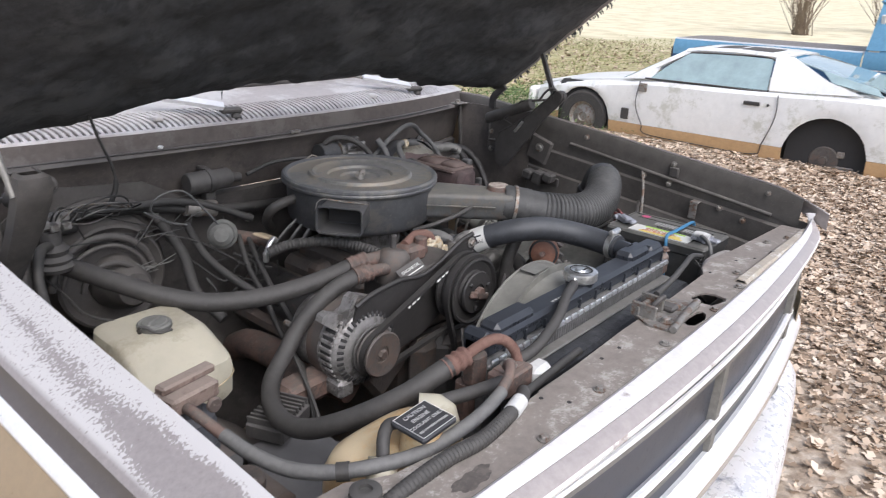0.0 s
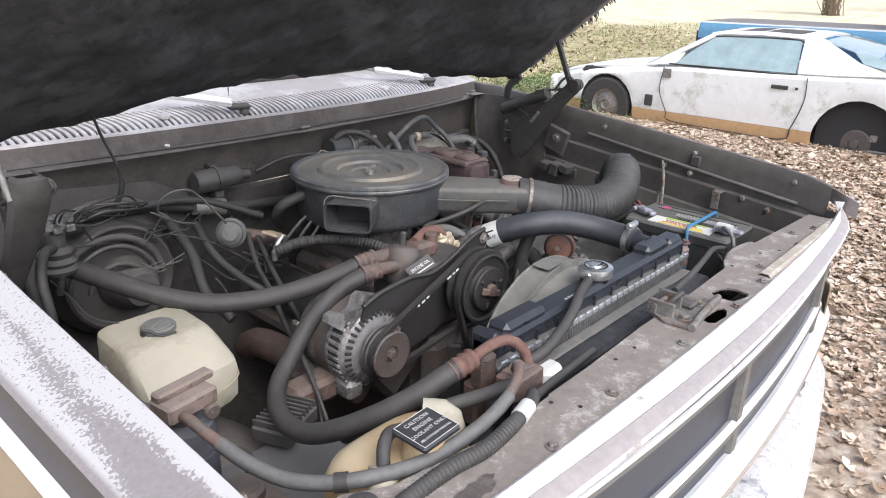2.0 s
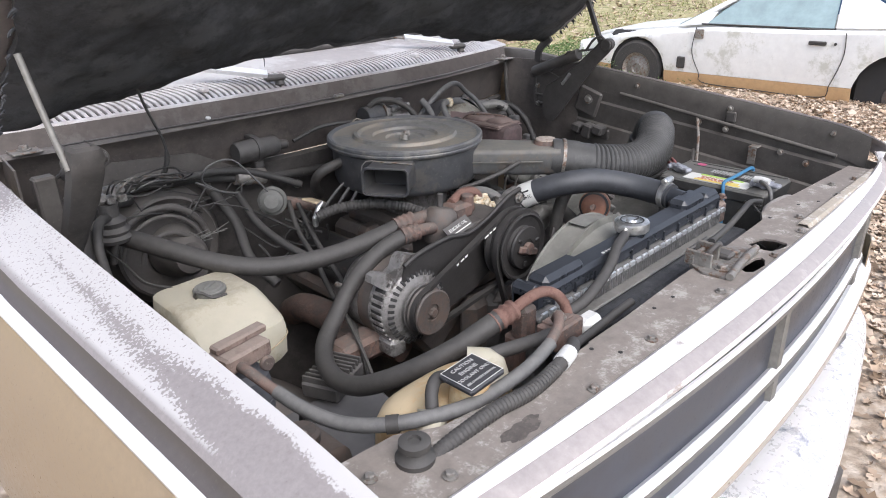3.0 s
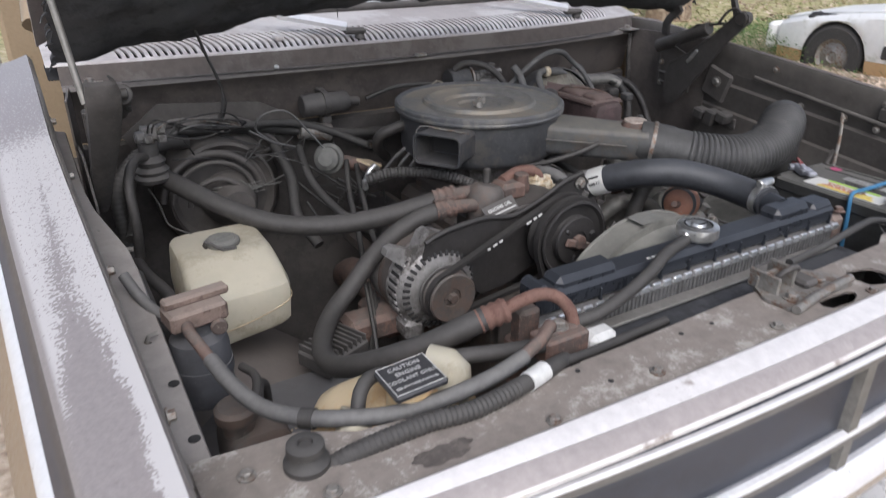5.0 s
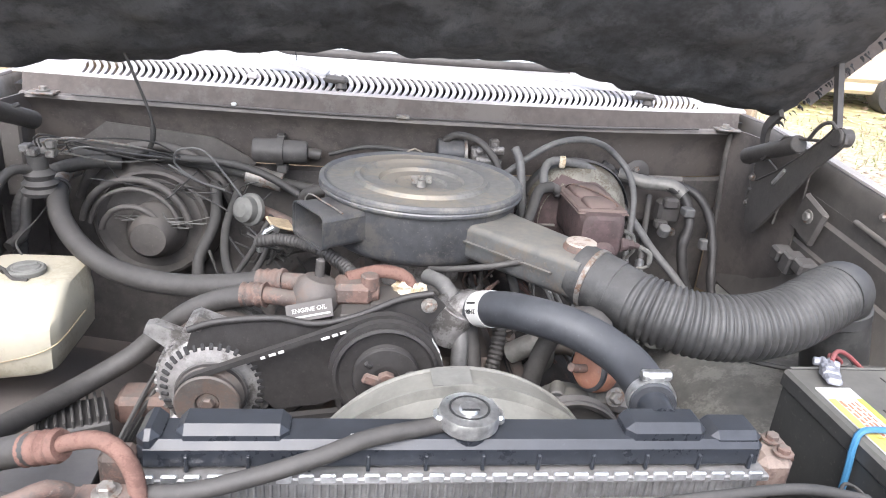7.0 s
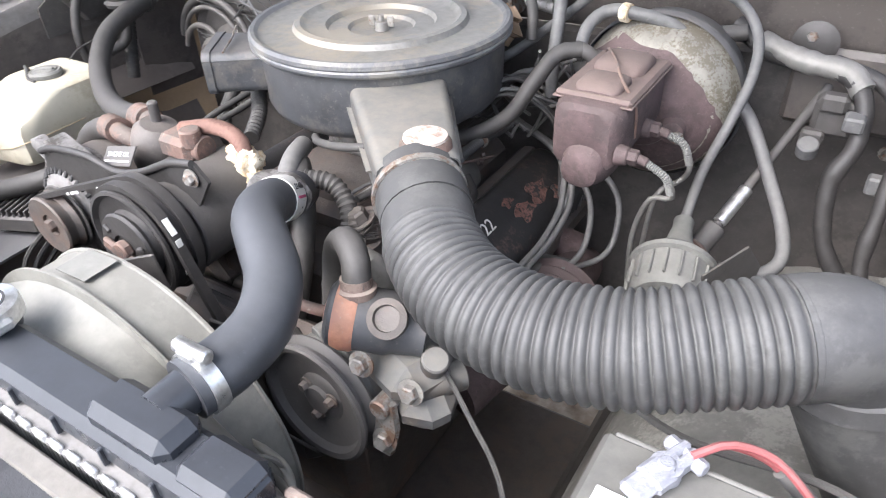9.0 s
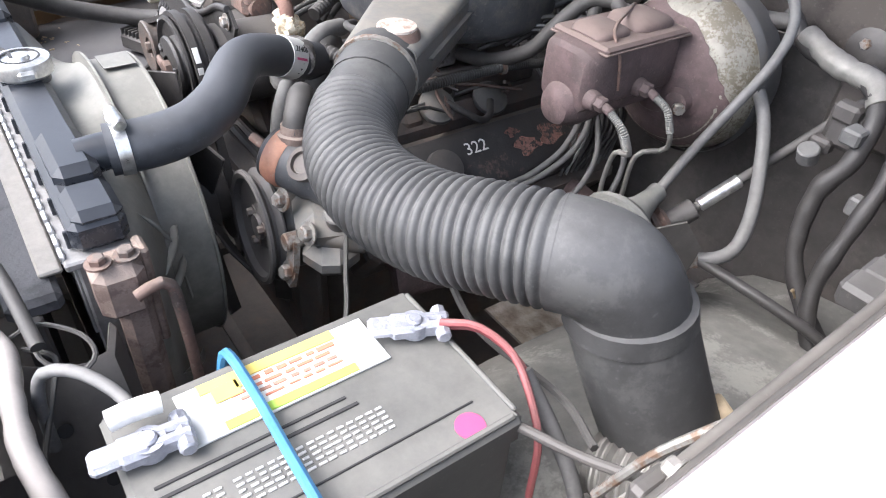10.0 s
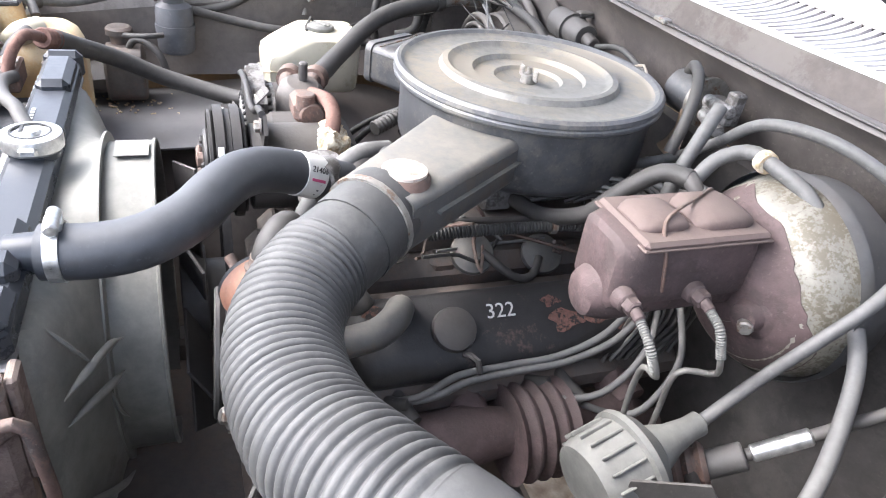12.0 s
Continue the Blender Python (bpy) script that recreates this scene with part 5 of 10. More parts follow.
part("elbow_collar", lathe([(0.050, -0.012), (0.056, -0.010), (0.058, 0.008), (0.054, 0.012)], (0.802, 0.662, 1.128), (0.15, 0.1, -1), 28), M_DUCT, duct)
part("lower_pipe", tube([(0.802, 0.662, 1.124), (0.830, 0.674, 1.06), (0.862, 0.692, 0.985), (0.884, 0.704, 0.93)], 0.055, 28, 0.02), M_DUCT, duct)
part("strap", ring((0.372, 0.668, 1.164), (0.68, -0.73, -0.12), 0.0495, 0.008, 0.003), M_ZINC, duct)

# ---- engine ----
EX = 0.114
engine = thing("engine", "oily black V8 engine block between the dusty inner fenders", "engine", (EX, 0.9, 0.45))
block = part("block", box((EX, 0.90, 0.70), (0.30, 0.52, 0.42), 0.03), M_GREASE, engine, "oily iron block")
part("front_plate", box((EX, 0.615, 0.78), (0.34, 0.05, 0.34), 0.03), M_GREASE, engine)
part("valley_cover", box((EX, 0.90, 0.955), (0.26, 0.46, 0.10), 0.02), M_GREASE, engine)
for side in (-1, 1):
    tilt = Matrix.Rotation(radians(38 * side), 3, "Y")
    part("cylinder_head", box((EX + side * 0.19, 0.90, 0.90), (0.16, 0.50, 0.11), 0.012, tilt), M_GREASE, engine)
    shell = cast([(-0.232, 0, -0.012, 0.040, 0.016), (-0.229, 0, -0.008, 0.047, 0.024), (-0.222, 0, -0.003, 0.053, 0.031), (-0.208, 0, 0, 0.057, 0.035), (0.208, 0, 0, 0.057, 0.035), (0.222, 0, -0.003, 0.053, 0.031), (0.229, 0, -0.008, 0.047, 0.024), (0.232, 0, -0.012, 0.040, 0.016)], 40, 3.0)
    cov = part("valve_cover", join(moved(shell, Matrix.Translation((EX + side * 0.222, 0.895, 0.955)) @ tilt.to_4x4()), box((EX + side * 0.207, 0.895, 0.934), (0.146, 0.488, 0.008), 0.003, tilt), box((EX + side * 0.2045, 0.895, 0.929), (0.152, 0.494, 0.004), 0.0015, tilt)), M_COVER, engine, "black valve cover with rust patches")
    up = tilt @ Vector((0, 0, 1))
    part("filler_cap" if side > 0 else "breather_cap", lathe([(0, 0), (0.028, 0), (0.030, 0.006), (0.028, 0.014), (0.02, 0.017), (0, 0.017)], Vector((EX + side * 0.222, 0.792, 0.955)) + up * 0.033, up, 24), M_BLACK, cov)
    for y in (0.69, 0.85, 1.02):
        part("bolt", bolt(tuple(Vector((EX + side * 0.222, y, 0.955)) + tilt @ Vector((side * 0.066, 0, -0.02))), up, 0.006), M_ZINC, cov)
    if side > 0:
        u = Vector((0, 1, 0))
        v = tilt @ Vector((-1, 0, 0))
        part("painted_number", words("322", 0.028, Vector((EX + 0.222, 0.862, 0.955)) + up * 0.0356 + tilt @ Vector((-0.018, 0, 0)), u, v), M_WHITE, cov, "white painted number")
        for yy, xx, s in ((0.955, 0.004, 0.024), (1.01, -0.004, 0.028), (0.937, -0.024, 0.013), (0.70, -0.03, 0.018), (1.05, 0.02, 0.02)):
            part("rust_patch", plate([(s * math.cos(a) * (1 + 0.3 * math.sin(4 * a + yy * 30)), s * 0.6 * math.sin(a) * (1 + 0.3 * math.cos(3 * a))) for a in [2 * math.pi * i / 20 for i in range(20)]], tuple(Vector((EX + 0.222, yy, 0.955)) + up * 0.0352 + tilt @ Vector((xx, 0, 0))), (0, 1, 0), tuple(v), 0.0007), M_RUSTSPOT, cov)
manifold = part("intake_manifold", join(box((EX, 0.92, 1.02), (0.20, 0.36, 0.05), 0.015), box((EX + 0.10, 0.82, 0.992), (0.05, 0.05, 0.036), 0.012), box((EX + 0.10, 0.98, 0.988), (0.05, 0.05, 0.032), 0.012), box((EX - 0.11, 0.82, 1.0), (0.07, 0.05, 0.04), 0.012), box((EX - 0.11, 0.98, 1.0), (0.07, 0.05, 0.04), 0.012)), M_GREASE, engine)
part("carburettor", join(box((EX - 0.01, 0.95, 1.075), (0.12, 0.15, 0.075), 0.012), box((EX + 0.06, 0.91, 1.07), (0.03, 0.05, 0.04), 0.006), cyl((EX - 0.01, 0.95, 1.09), (EX - 0.01, 0.95, 1.12), 0.06)), M_ALU, engine, "dirty aluminium carburettor")
part("throttle_spring", spring((0.225, 0.79, 1.06), (0.235, 1.0, 1.062), 0.0075, 26, 0.0018), M_ZINC, engine)
part("throttle_rod", tube([(0.20, 0.76, 1.058), (0.235, 0.9, 1.065), (0.24, 1.1, 1.075)], 0.005, 8), M_BLACK, engine)
for x, y, z in ((0.250, 0.852, 1.022), (0.243, 0.966, 1.006)):
    valve = part("vacuum_valve", lathe([(0, -0.020), (0.012, -0.020), (0.018, -0.006), (0.029, -0.003), (0.031, 0.0), (0.031, 0.004), (0.029, 0.007), (0.024, 0.008), (0.020, 0.011), (0, 0.012)], (x, y, z), (0.6, -0.1, 0.75), 24), M_SNORK, engine, "small round metal vacuum valve")
part("valve_hose", tube([(0.262, 0.862, 1.032), (0.285, 0.885, 1.018), (0.290, 0.912, 1.002), (0.280, 0.938, 1.000), (0.258, 0.955, 1.012)], 0.006, 8), M_HOSE, engine)
exhaust = part("exhaust_manifold", tube([(0.40, 0.68, 0.86), (0.425, 0.76, 0.865), (0.43, 0.88, 0.86), (0.425, 1.0, 0.85), (0.41, 1.1, 0.80)], 0.036, 14, 0.02, lambda s, w: 1 + 0.10 * math.cos(s * 52)), M_PRIMER, engine, "rusty red exhaust manifold")
for y in (0.70, 0.81, 0.93, 1.04):
    part("runner", tube([(0.34, y, 0.885), (0.37, y, 0.88), (0.42, y + 0.01, 0.865)], 0.028, 12), M_PRIMER, exhaust)
part("heat_stove", tube([(0.435, 0.855, 0.86), (0.435, 0.935, 0.86)], 0.062, 24, 0.003, ribs(0.020, 0.07)), M_PRIMER, engine, "ribbed rusty heat stove")
part("exhaust_manifold", tube([(-0.17, 0.68, 0.86), (-0.195, 0.8, 0.865), (-0.195, 1.0, 0.85), (-0.18, 1.1, 0.80)], 0.036, 14, 0.02), M_RUST, engine)
for x, y in ((0.375, 0.72), (0.385, 0.95)):
    part("plug_boot", tube([(x - 0.01, y, 0.90), (x + 0.02, y, 0.905), (x + 0.05, y + 0.01, 0.90)], 0.010, 8), M_HOSE, engine)
# front of the engine: timing cover, water pump, pulleys, fan
part("timing_cover", box((EX, 0.60, 0.82), (0.24, 0.06, 0.26), 0.03), M_BLACK, engine)
pump = part("water_pump", join(cyl((EX, 0.60, 0.86), (EX, 0.535, 0.86), 0.055), box((EX, 0.585, 0.90), (0.20, 0.04, 0.10), 0.02)), M_GREASE, engine)
fan = part("fan", join(cyl((0.132, 0.535, 0.91), (0.132, 0.50, 0.91), 0.05), cyl((0.132, 0.505, 0.91), (0.132, 0.47, 0.91), 0.07)), M_BLACK, engine, "black cooling fan")
for i in range(7):
    a = 2 * math.pi * i / 7
    c = Vector((0.132 + 0.115 * math.cos(a), 0.487, 0.91 + 0.115 * math.sin(a)))
    part("fan_blade", box(tuple(c), (0.15, 0.004, 0.06), 0.0015, Matrix.Rotation(-a, 3, "Y") @ Matrix.Rotation(radians(28), 3, "X")), M_BLACK, fan)


def pulley(c, r, w, grooves, axis=(0, -1, 0), hub=0.4):
    """Belt pulley: the rim with its grooves and a dished face towards axis."""
    p = [(0, -w / 2), (r * 0.9, -w / 2)]
    g = w / grooves
    for i in range(grooves):
        h = -w / 2 + i * g
        p += [(r, h + 0.08 * g), (r, h + 0.2 * g), (r * 0.9, h + 0.45 * g), (r * 0.9, h + 0.55 * g), (r, h + 0.8 * g), (r, h + 0.95 * g)]
    p += [(r * 0.94, w / 2), (r * 0.88, w / 2 - 0.006), (r * 0.62, w / 2 - 0.010), (r * 0.58, w / 2 - 0.002), (r * hub, w / 2 - 0.002), (r * hub * 0.9, w / 2 + 0.004), (r * 0.12, w / 2 + 0.004), (0, w / 2 + 0.004)]
    return lathe(p, c, axis, 40)


# thermostat housing and its crusted fitting
part("thermostat_housing", join(cyl((0.13, 0.665, 1.06), (0.155, 0.66, 1.115), 0.034), tube([(0.15, 0.665, 1.10), (0.175, 0.66, 1.118), (0.20, 0.645, 1.121)], 0.024, 14)), M_ALU, engine, "aluminium thermostat housing")
def lump(c, r, seed):
    """A rough crusted lump."""
    vs, fs = [], []
    for i in range(13):
        a = math.pi * i / 12
        for k in range(20):
            b = 2 * math.pi * k / 20
            d = Vector((math.sin(a) * math.cos(b), math.sin(a) * math.sin(b), math.cos(a)))
            q = d * 2.2 + Vector((seed, seed * 0.7, 0))
            vs.append(tuple(Vector(c) + d * r * (1 + 0.42 * hum(q.x, q.y, q.z) + 0.22 * hum(q.x * 3, q.y * 3, q.z * 3))))
    for i in range(12):
        for k in range(20):
            fs.append((i * 20 + k, (i + 1) * 20 + k, (i + 1) * 20 + (k + 1) % 20, i * 20 + (k + 1) % 20))
    return vs, fs


part("crusted_fitting", join(lump((0.070, 0.686, 1.130), 0.017, 1.3), lump((0.092, 0.680, 1.125), 0.016, 4.1), lump((0.080, 0.692, 1.116), 0.020, 7.7), lump((0.108, 0.672, 1.110), 0.011, 9.2), cyl((0.085, 0.682, 1.06), (0.08, 0.684, 1.12), 0.026, 0.02)), M_BRASS, engine, "corroded golden fitting")

# ---- air-conditioning compressor ----
comp = thing("compressor", "greasy black compressor with a grooved pulley on the engine front", "compressor", (0.03, 0.65, 0.98))
part("compressor_body", join(cyl((0.05, 0.575, 1.068), (0.05, 0.70, 1.068), 0.062), box((0.02, 0.65, 1.095), (0.12, 0.10, 0.05), 0.014), box((-0.02, 0.67, 1.05), (0.14, 0.14, 0.09), 0.014)), M_BLACK, comp)
cp = part("pulley", pulley((0.039, 0.545, 1.073), 0.074, 0.05, 2), M_BELTBLACK, comp, "black grooved clutch pulley")
part("clutch_plate", join(lathe([(0, 0), (0.045, 0), (0.047, 0.004), (0.045, 0.008), (0.02, 0.010), (0.018, 0.004), (0, 0.004)], (0.039, 0.522, 1.073), (0, -1, 0), 28), *[box((0.039 + 0.034 * math.cos(a), 0.512, 1.073 + 0.034 * math.sin(a)), (0.012, 0.006, 0.008), 0.002, Matrix.Rotation(-a, 3, "Y")) for a in (0.3, 2.4, 4.5)]), M_BELTBLACK, cp, "worn clutch plate")
part("armature", join(box((0.036, 0.5075, 1.069), (0.062, 0.008, 0.016), 0.003, Matrix.Rotation(0.35, 3, "Y")), cyl((0.039, 0.515, 1.073), (0.039, 0.503, 1.073), 0.014, n=8)), M_RUST, cp, "rusty clutch armature")
part("muffler", lathe([(0, -0.05), (0.028, -0.048), (0.035, -0.03), (0.037, 0.0), (0.034, 0.016), (0.024, 0.026), (0, 0.030)], (-0.065, 0.665, 1.128), (0.25, 0.1, 1), 26), M_GREASE, comp, "oily domed muffler")
part("port", cyl((-0.062, 0.668, 1.155), (-0.060, 0.668, 1.185), 0.007), M_BLACK, comp)
part("fitting_block", join(box((-0.01, 0.668, 1.135), (0.06, 0.05, 0.035), 0.008), cyl((-0.03, 0.668, 1.135), (0.03, 0.668, 1.135), 0.018), cyl((0.015, 0.66, 1.14), (0.015, 0.66, 1.165), 0.014)), M_RUST, comp)
part("copper_pipe", tube([(-0.02, 0.675, 1.15), (0.03, 0.69, 1.158), (0.07, 0.69, 1.150), (0.086, 0.684, 1.125)], 0.011, 10), M_RUST_BRIGHT, comp, "rusty orange pipe")
# the bracket plate across the engine front
bracket_plate = solid("engine_bracket", join(
    plate([(-0.245, 1.070), (-0.235, 1.102), (-0.20, 1.116), (-0.12, 1.124), (-0.06, 1.116), (0.0, 1.132), (0.06, 1.160), (0.105, 1.170), (0.125, 1.15), (0.10, 1.115), (0.03, 1.02), (-0.05, 0.98), (-0.12, 0.97), (-0.18, 1.03)], (0, 0.594, 0), (1, 0, 0), (0, 0, 1), 0.005),
    tube([(-0.24, 0.588, 1.103), (-0.20, 0.588, 1.117), (-0.12, 0.588, 1.125), (-0.06, 0.588, 1.117), (0.0, 0.588, 1.133), (0.06, 0.588, 1.161), (0.105, 0.588, 1.171)], 0.005, 8)), M_BELTBLACK, "black painted steel bracket across the engine front", "bracket")
LU, LV = Vector((0.975, 0.0, 0.222)), Vector((-0.155, 0.716, 0.681))
part("oil_label", plate([(-0.034, -0.014), (0.034, -0.014), (0.034, 0.014), (-0.034, 0.014)], (-0.072, 0.606, 1.128), LU, LV, 0.002), M_BLACK, bracket_plate)
LO = Vector((-0.072, 0.606, 1.128)) + LU.cross(LV) * 0.0026
part("oil_lettering", join(words("ENGINE OIL", 0.0095, tuple(LO + LV * 0.002), LU, LV), plate([(-0.030, -0.0088), (0.030, -0.0088), (0.030, -0.0066), (-0.030, -0.0066)], tuple(LO), LU, LV, 0.0006)), M_WHITE, bracket_plate, "white lettering")
part("stud", bolt((-0.005, 0.587, 1.075), (0, -1, 0), 0.006), M_BLACK, bracket_plate)
part("stud", bolt((0.10, 0.587, 1.152), (0, -1, 0), 0.008), M_ZINC, bracket_plate)


def belt(c0, r0, c1, r1, y, w=0.012, t=0.008):
    """A drive belt round two pulleys in the plane of y."""
    c0, c1 = Vector((c0[0], c0[1])), Vector((c1[0], c1[1]))
    d = (c1 - c0)
    L = d.length
    d /= L
    n = Vector((-d.y, d.x))
    a = math.asin((r0 - r1) / L)
    ang = math.atan2(n.y, n.x)
    path = []
    for i in range(17):
        g = ang - a + (math.pi + 2 * a) * i / 16
        path.append(c0 + Vector((math.cos(g), math.sin(g))) * r0)
    for i in range(17):
        g = ang - a + math.pi + 2 * a + (math.pi - 2 * a) * i / 16
        path.append(c1 + Vector((math.cos(g), math.sin(g))) * r1)
    path.append(path[0])
    rows = []
    for i, p in enumerate(path):
        q = path[(i + 1) % (len(path) - 1)] - path[i - 1 if i else -2]
        o = Vector((q.y, -q.x)).normalized() * t
        rows.append([(p.x, y - w / 2, p.y), (p.x, y + w / 2, p.y), (p.x + o.x, y + w / 2, p.y + o.y), (p.x + o.x, y - w / 2, p.y + o.y), (p.x, y - w / 2, p.y)])
    fs, vs = [], []
    for r in rows:
        vs += r[:4]
    m = len(rows)
    for i in range(m - 1):
        for j in range(4):
            fs.append((i * 4 + j, i * 4 + (j + 1) % 4, (i + 1) * 4 + (j + 1) % 4, (i + 1) * 4 + j))
    return vs, fs


ALT = (-0.209, 1.008)
b1 = solid("drive_belt", belt(ALT, 0.039, (0.039, 1.073), 0.072, 0.557), M_BELTBLACK, "black rubber drive belt with white print", "belt", "drive belts")
b2 = solid("drive_belt", belt((EX, 0.86), 0.08, (0.039, 1.073), 0.072, 0.535), M_BELTBLACK, "black rubber drive belt round the clutch pulley", "belt", "drive belts")
# print on the belt's face, as bars
bu = Vector((0.933, 0, 0.359))
for k, L in ((0.098, 0.006), (0.112, 0.010), (0.125, 0.008), (0.190, 0.012), (0.204, 0.008), (0.216, 0.009), (0.248, 0.010), (0.262, 0.010)):
    p = Vector((-0.2235, 0.5508, 1.0465)) + bu * k
    part("belt_print", box(tuple(p), (L, 0.0012, 0.0042), 0.0003, Matrix.Rotation(-math.atan2(bu.z, bu.x), 3, "Y")), M_WHITE, b1)
for a in (0.2, 0.55, -0.15):
    c = (0.039 + 0.0804 * math.cos(a), 0.535, 1.073 + 0.0804 * math.sin(a))
    part("belt_print", box(c, (0.0012, 0.008, 0.022), 0.0003, Matrix.Rotation(-a, 3, "Y")), M_WHITE, b2)

# ---- alternator ----
alt = thing("alternator", "dirty cast-aluminium alternator with a rusty pulley", "alternator", (-0.209, 0.64, 0.93))
AC = Vector((-0.209, 0, 1.008))
alt_case = part("front_housing", join(lathe([(0.0, 0.0), (0.032, 0.0), (0.036, -0.006), (0.064, -0.010), (0.076, -0.016), (0.083, -0.024), (0.083, -0.056), (0.085, -0.056), (0.085, -0.062), (0.0, -0.062)], (AC.x, 0.577, AC.z), (0, -1, 0), 40),
                box((AC.x + 0.075, 0.612, AC.z + 0.045), (0.035, 0.035, 0.03), 0.008), box((AC.x - 0.05, 0.614, AC.z - 0.075), (0.04, 0.05, 0.04), 0.008)), M_ALU, alt, "cast front housing")
part("mounting_ear", plate([(-0.058, 0.055), (0.066, 0.050), (0.066, 0.076), (0.050, 0.084), (-0.006, 0.108), (-0.018, 0.113), (-0.030, 0.108)], (AC.x, 0.624, AC.z), (1, 0, 0), (0, 0, 1), 0.028, 0.004), M_ALU, alt_case, "pointed cast ear")
part("mounting_ear", plate([(-0.050, 0.038), (-0.040, 0.075), (-0.082, 0.093), (-0.094, 0.090), (-0.098, 0.078)], (AC.x, 0.626, AC.z), (1, 0, 0), (0, 0, 1), 0.018, 0.003), M_ALU, alt_case)
part("ear_bolt", bolt((AC.x - 0.017, 0.596, AC.z + 0.097), (0, -1, 0), 0.006, 0.006), M_GREASE, alt_case)
# band and slots are dark pieces on the case, painted shade of the openings
part("vent_band", lathe([(0.0830, 0.0), (0.0838, 0.001), (0.0838, 0.027), (0.0830, 0.028)], (AC.x, 0.604, AC.z), (0, 1, 0), 40), M_DARK, alt_case, "dark band that stands for shaded vent openings")
for i in range(36):
    a = 2 * math.pi * i / 36
    part("vent_rib", box((AC.x + 0.0825 * math.cos(a), 0.617, AC.z + 0.0825 * math.sin(a)), (0.009, 0.034, 0.0075), 0.0015, Matrix.Rotation(-a, 3, "Y")), M_ALU, alt_case)
    part("face_slot", box((AC.x + 0.0700 * math.cos(a), 0.5891, AC.z + 0.0700 * math.sin(a)), (0.013, 0.004, 0.0058), 0.001, Matrix.Rotation(-a, 3, "Y") @ Matrix.Rotation(radians(27), 3, "Z")), M_DARK, alt_case)
part("stator", cyl((AC.x, 0.639, AC.z), (AC.x, 0.675, AC.z), 0.084, n=40), M_GREASE, alt)
part("rear_housing", lathe([(0.0, 0.075), (0.05, 0.075), (0.074, 0.06), (0.083, 0.04), (0.083, 0.0), (0, 0)], (AC.x, 0.675, AC.z), (0, 1, 0), 40), M_ALU, alt)
ap = part("pulley", lathe([(0.0, -0.013), (0.046, -0.013), (0.048, -0.010), (0.041, -0.003), (0.041, 0.002), (0.0455, 0.009), (0.0465, 0.012), (0.044, 0.0145), (0.030, 0.0125), (0.0175, 0.011), (0.0165, 0.006), (0.0, 0.006)], (AC.x, 0.557, AC.z), (0, -1, 0), 40), M_GREASE, alt, "oily brown dished pulley")
part("pulley_nut", bolt((AC.x, 0.551, AC.z), (0, -1, 0), 0.010, 0.009), M_GREASE, ap)
part("pulley_fan", lathe([(0, 0), (0.050, 0), (0.052, 0.002), (0.050, 0.004), (0, 0.004)], (AC.x, 0.5755, AC.z), (0, -1, 0), 32), M_BLACK, alt)
part("support_arm", join(box((-0.29, 0.66, 0.93), (0.16, 0.06, 0.05), 0.01), box((-0.24, 0.72, 0.90), (0.10, 0.14, 0.03), 0.01)), M_RUST, alt, "rusty support arm")
part("terminal", cyl((AC.x - 0.06, 0.75, AC.z + 0.01), (AC.x - 0.06, 0.77, AC.z + 0.01), 0.006), M_ZINC, alt)
part("plug_socket", box((AC.x + 0.02, 0.75, AC.z + 0.02), (0.03, 0.012, 0.03), 0.003), M_ZINC, alt)

# ---- power steering pump ----
psp = thing("steering_pump", "grimy power steering pump with a black pulley", "pump", (0.36, 0.57, 0.93))
PX = Vector((-0.06, -1, 0.06)).normalized()
PO = Vector((0.322, 0.517, 0.962))
part("pulley", lathe([(0, -0.014), (0.070, -0.014), (0.077, -0.012), (0.078, -0.009), (0.069, -0.003), (0.069, 0.001), (0.078, 0.007), (0.078, 0.011), (0.074, 0.013), (0.068, 0.011), (0.064, 0.003), (0.056, -0.001), (0.032, -0.004), (0.028, -0.001), (0.018, 0.0), (0.017, 0.005), (0, 0.006)], PO, PX, 48), M_PLATE, psp, "dished black pulley")
pu, pw, _ = basis_of(PX)
for i in range(3):
    g = 2.1 * i + 0.4
    part("bolt", bolt(tuple(PO + PX * 0.0 + (pu * math.cos(g) + pw * math.sin(g)) * 0.022), PX, 0.006, 0.008), M_GREASE, psp)
part("pump_body", join(lathe([(0.0, 0.018), (0.060, 0.018), (0.066, 0.026), (0.066, 0.05), (0.060, 0.056), (0.057, 0.085), (0.045, 0.10), (0.03, 0.12), (0, 0.125)], PO, -PX, 32), cyl((0.30, 0.55, 1.02), (0.31, 0.58, 1.022), 0.012)), M_SNORK, psp, "dusty round pump body")
part("casting", join(box((0.405, 0.578, 1.010), (0.105, 0.085, 0.055), 0.022, Matrix.Rotation(-0.35, 3, "Z")), box((0.430, 0.568, 0.978), (0.085, 0.07, 0.06), 0.024, Matrix.Rotation(-0.5, 3, "Z")), cyl((0.44, 0.575, 1.02), (0.452, 0.565, 1.047), 0.015), cyl((0.462, 0.60, 1.0), (0.43, 0.55, 1.005), 0.018)), M_SNORK, psp, "dusty cast pump housing")
RA = Vector((-0.86, -0.42, 0.18)).normalized()
RO = Vector((0.352, 0.551, 1.074))
part("reservoir", lathe([(0.030, -0.020), (0.035, -0.016), (0.0345, 0.045), (0.031, 0.052), (0.029, 0.085), (0.0, 0.088)], RO, -RA, 32), M_CLEANER, psp, "blue-grey metal reservoir")
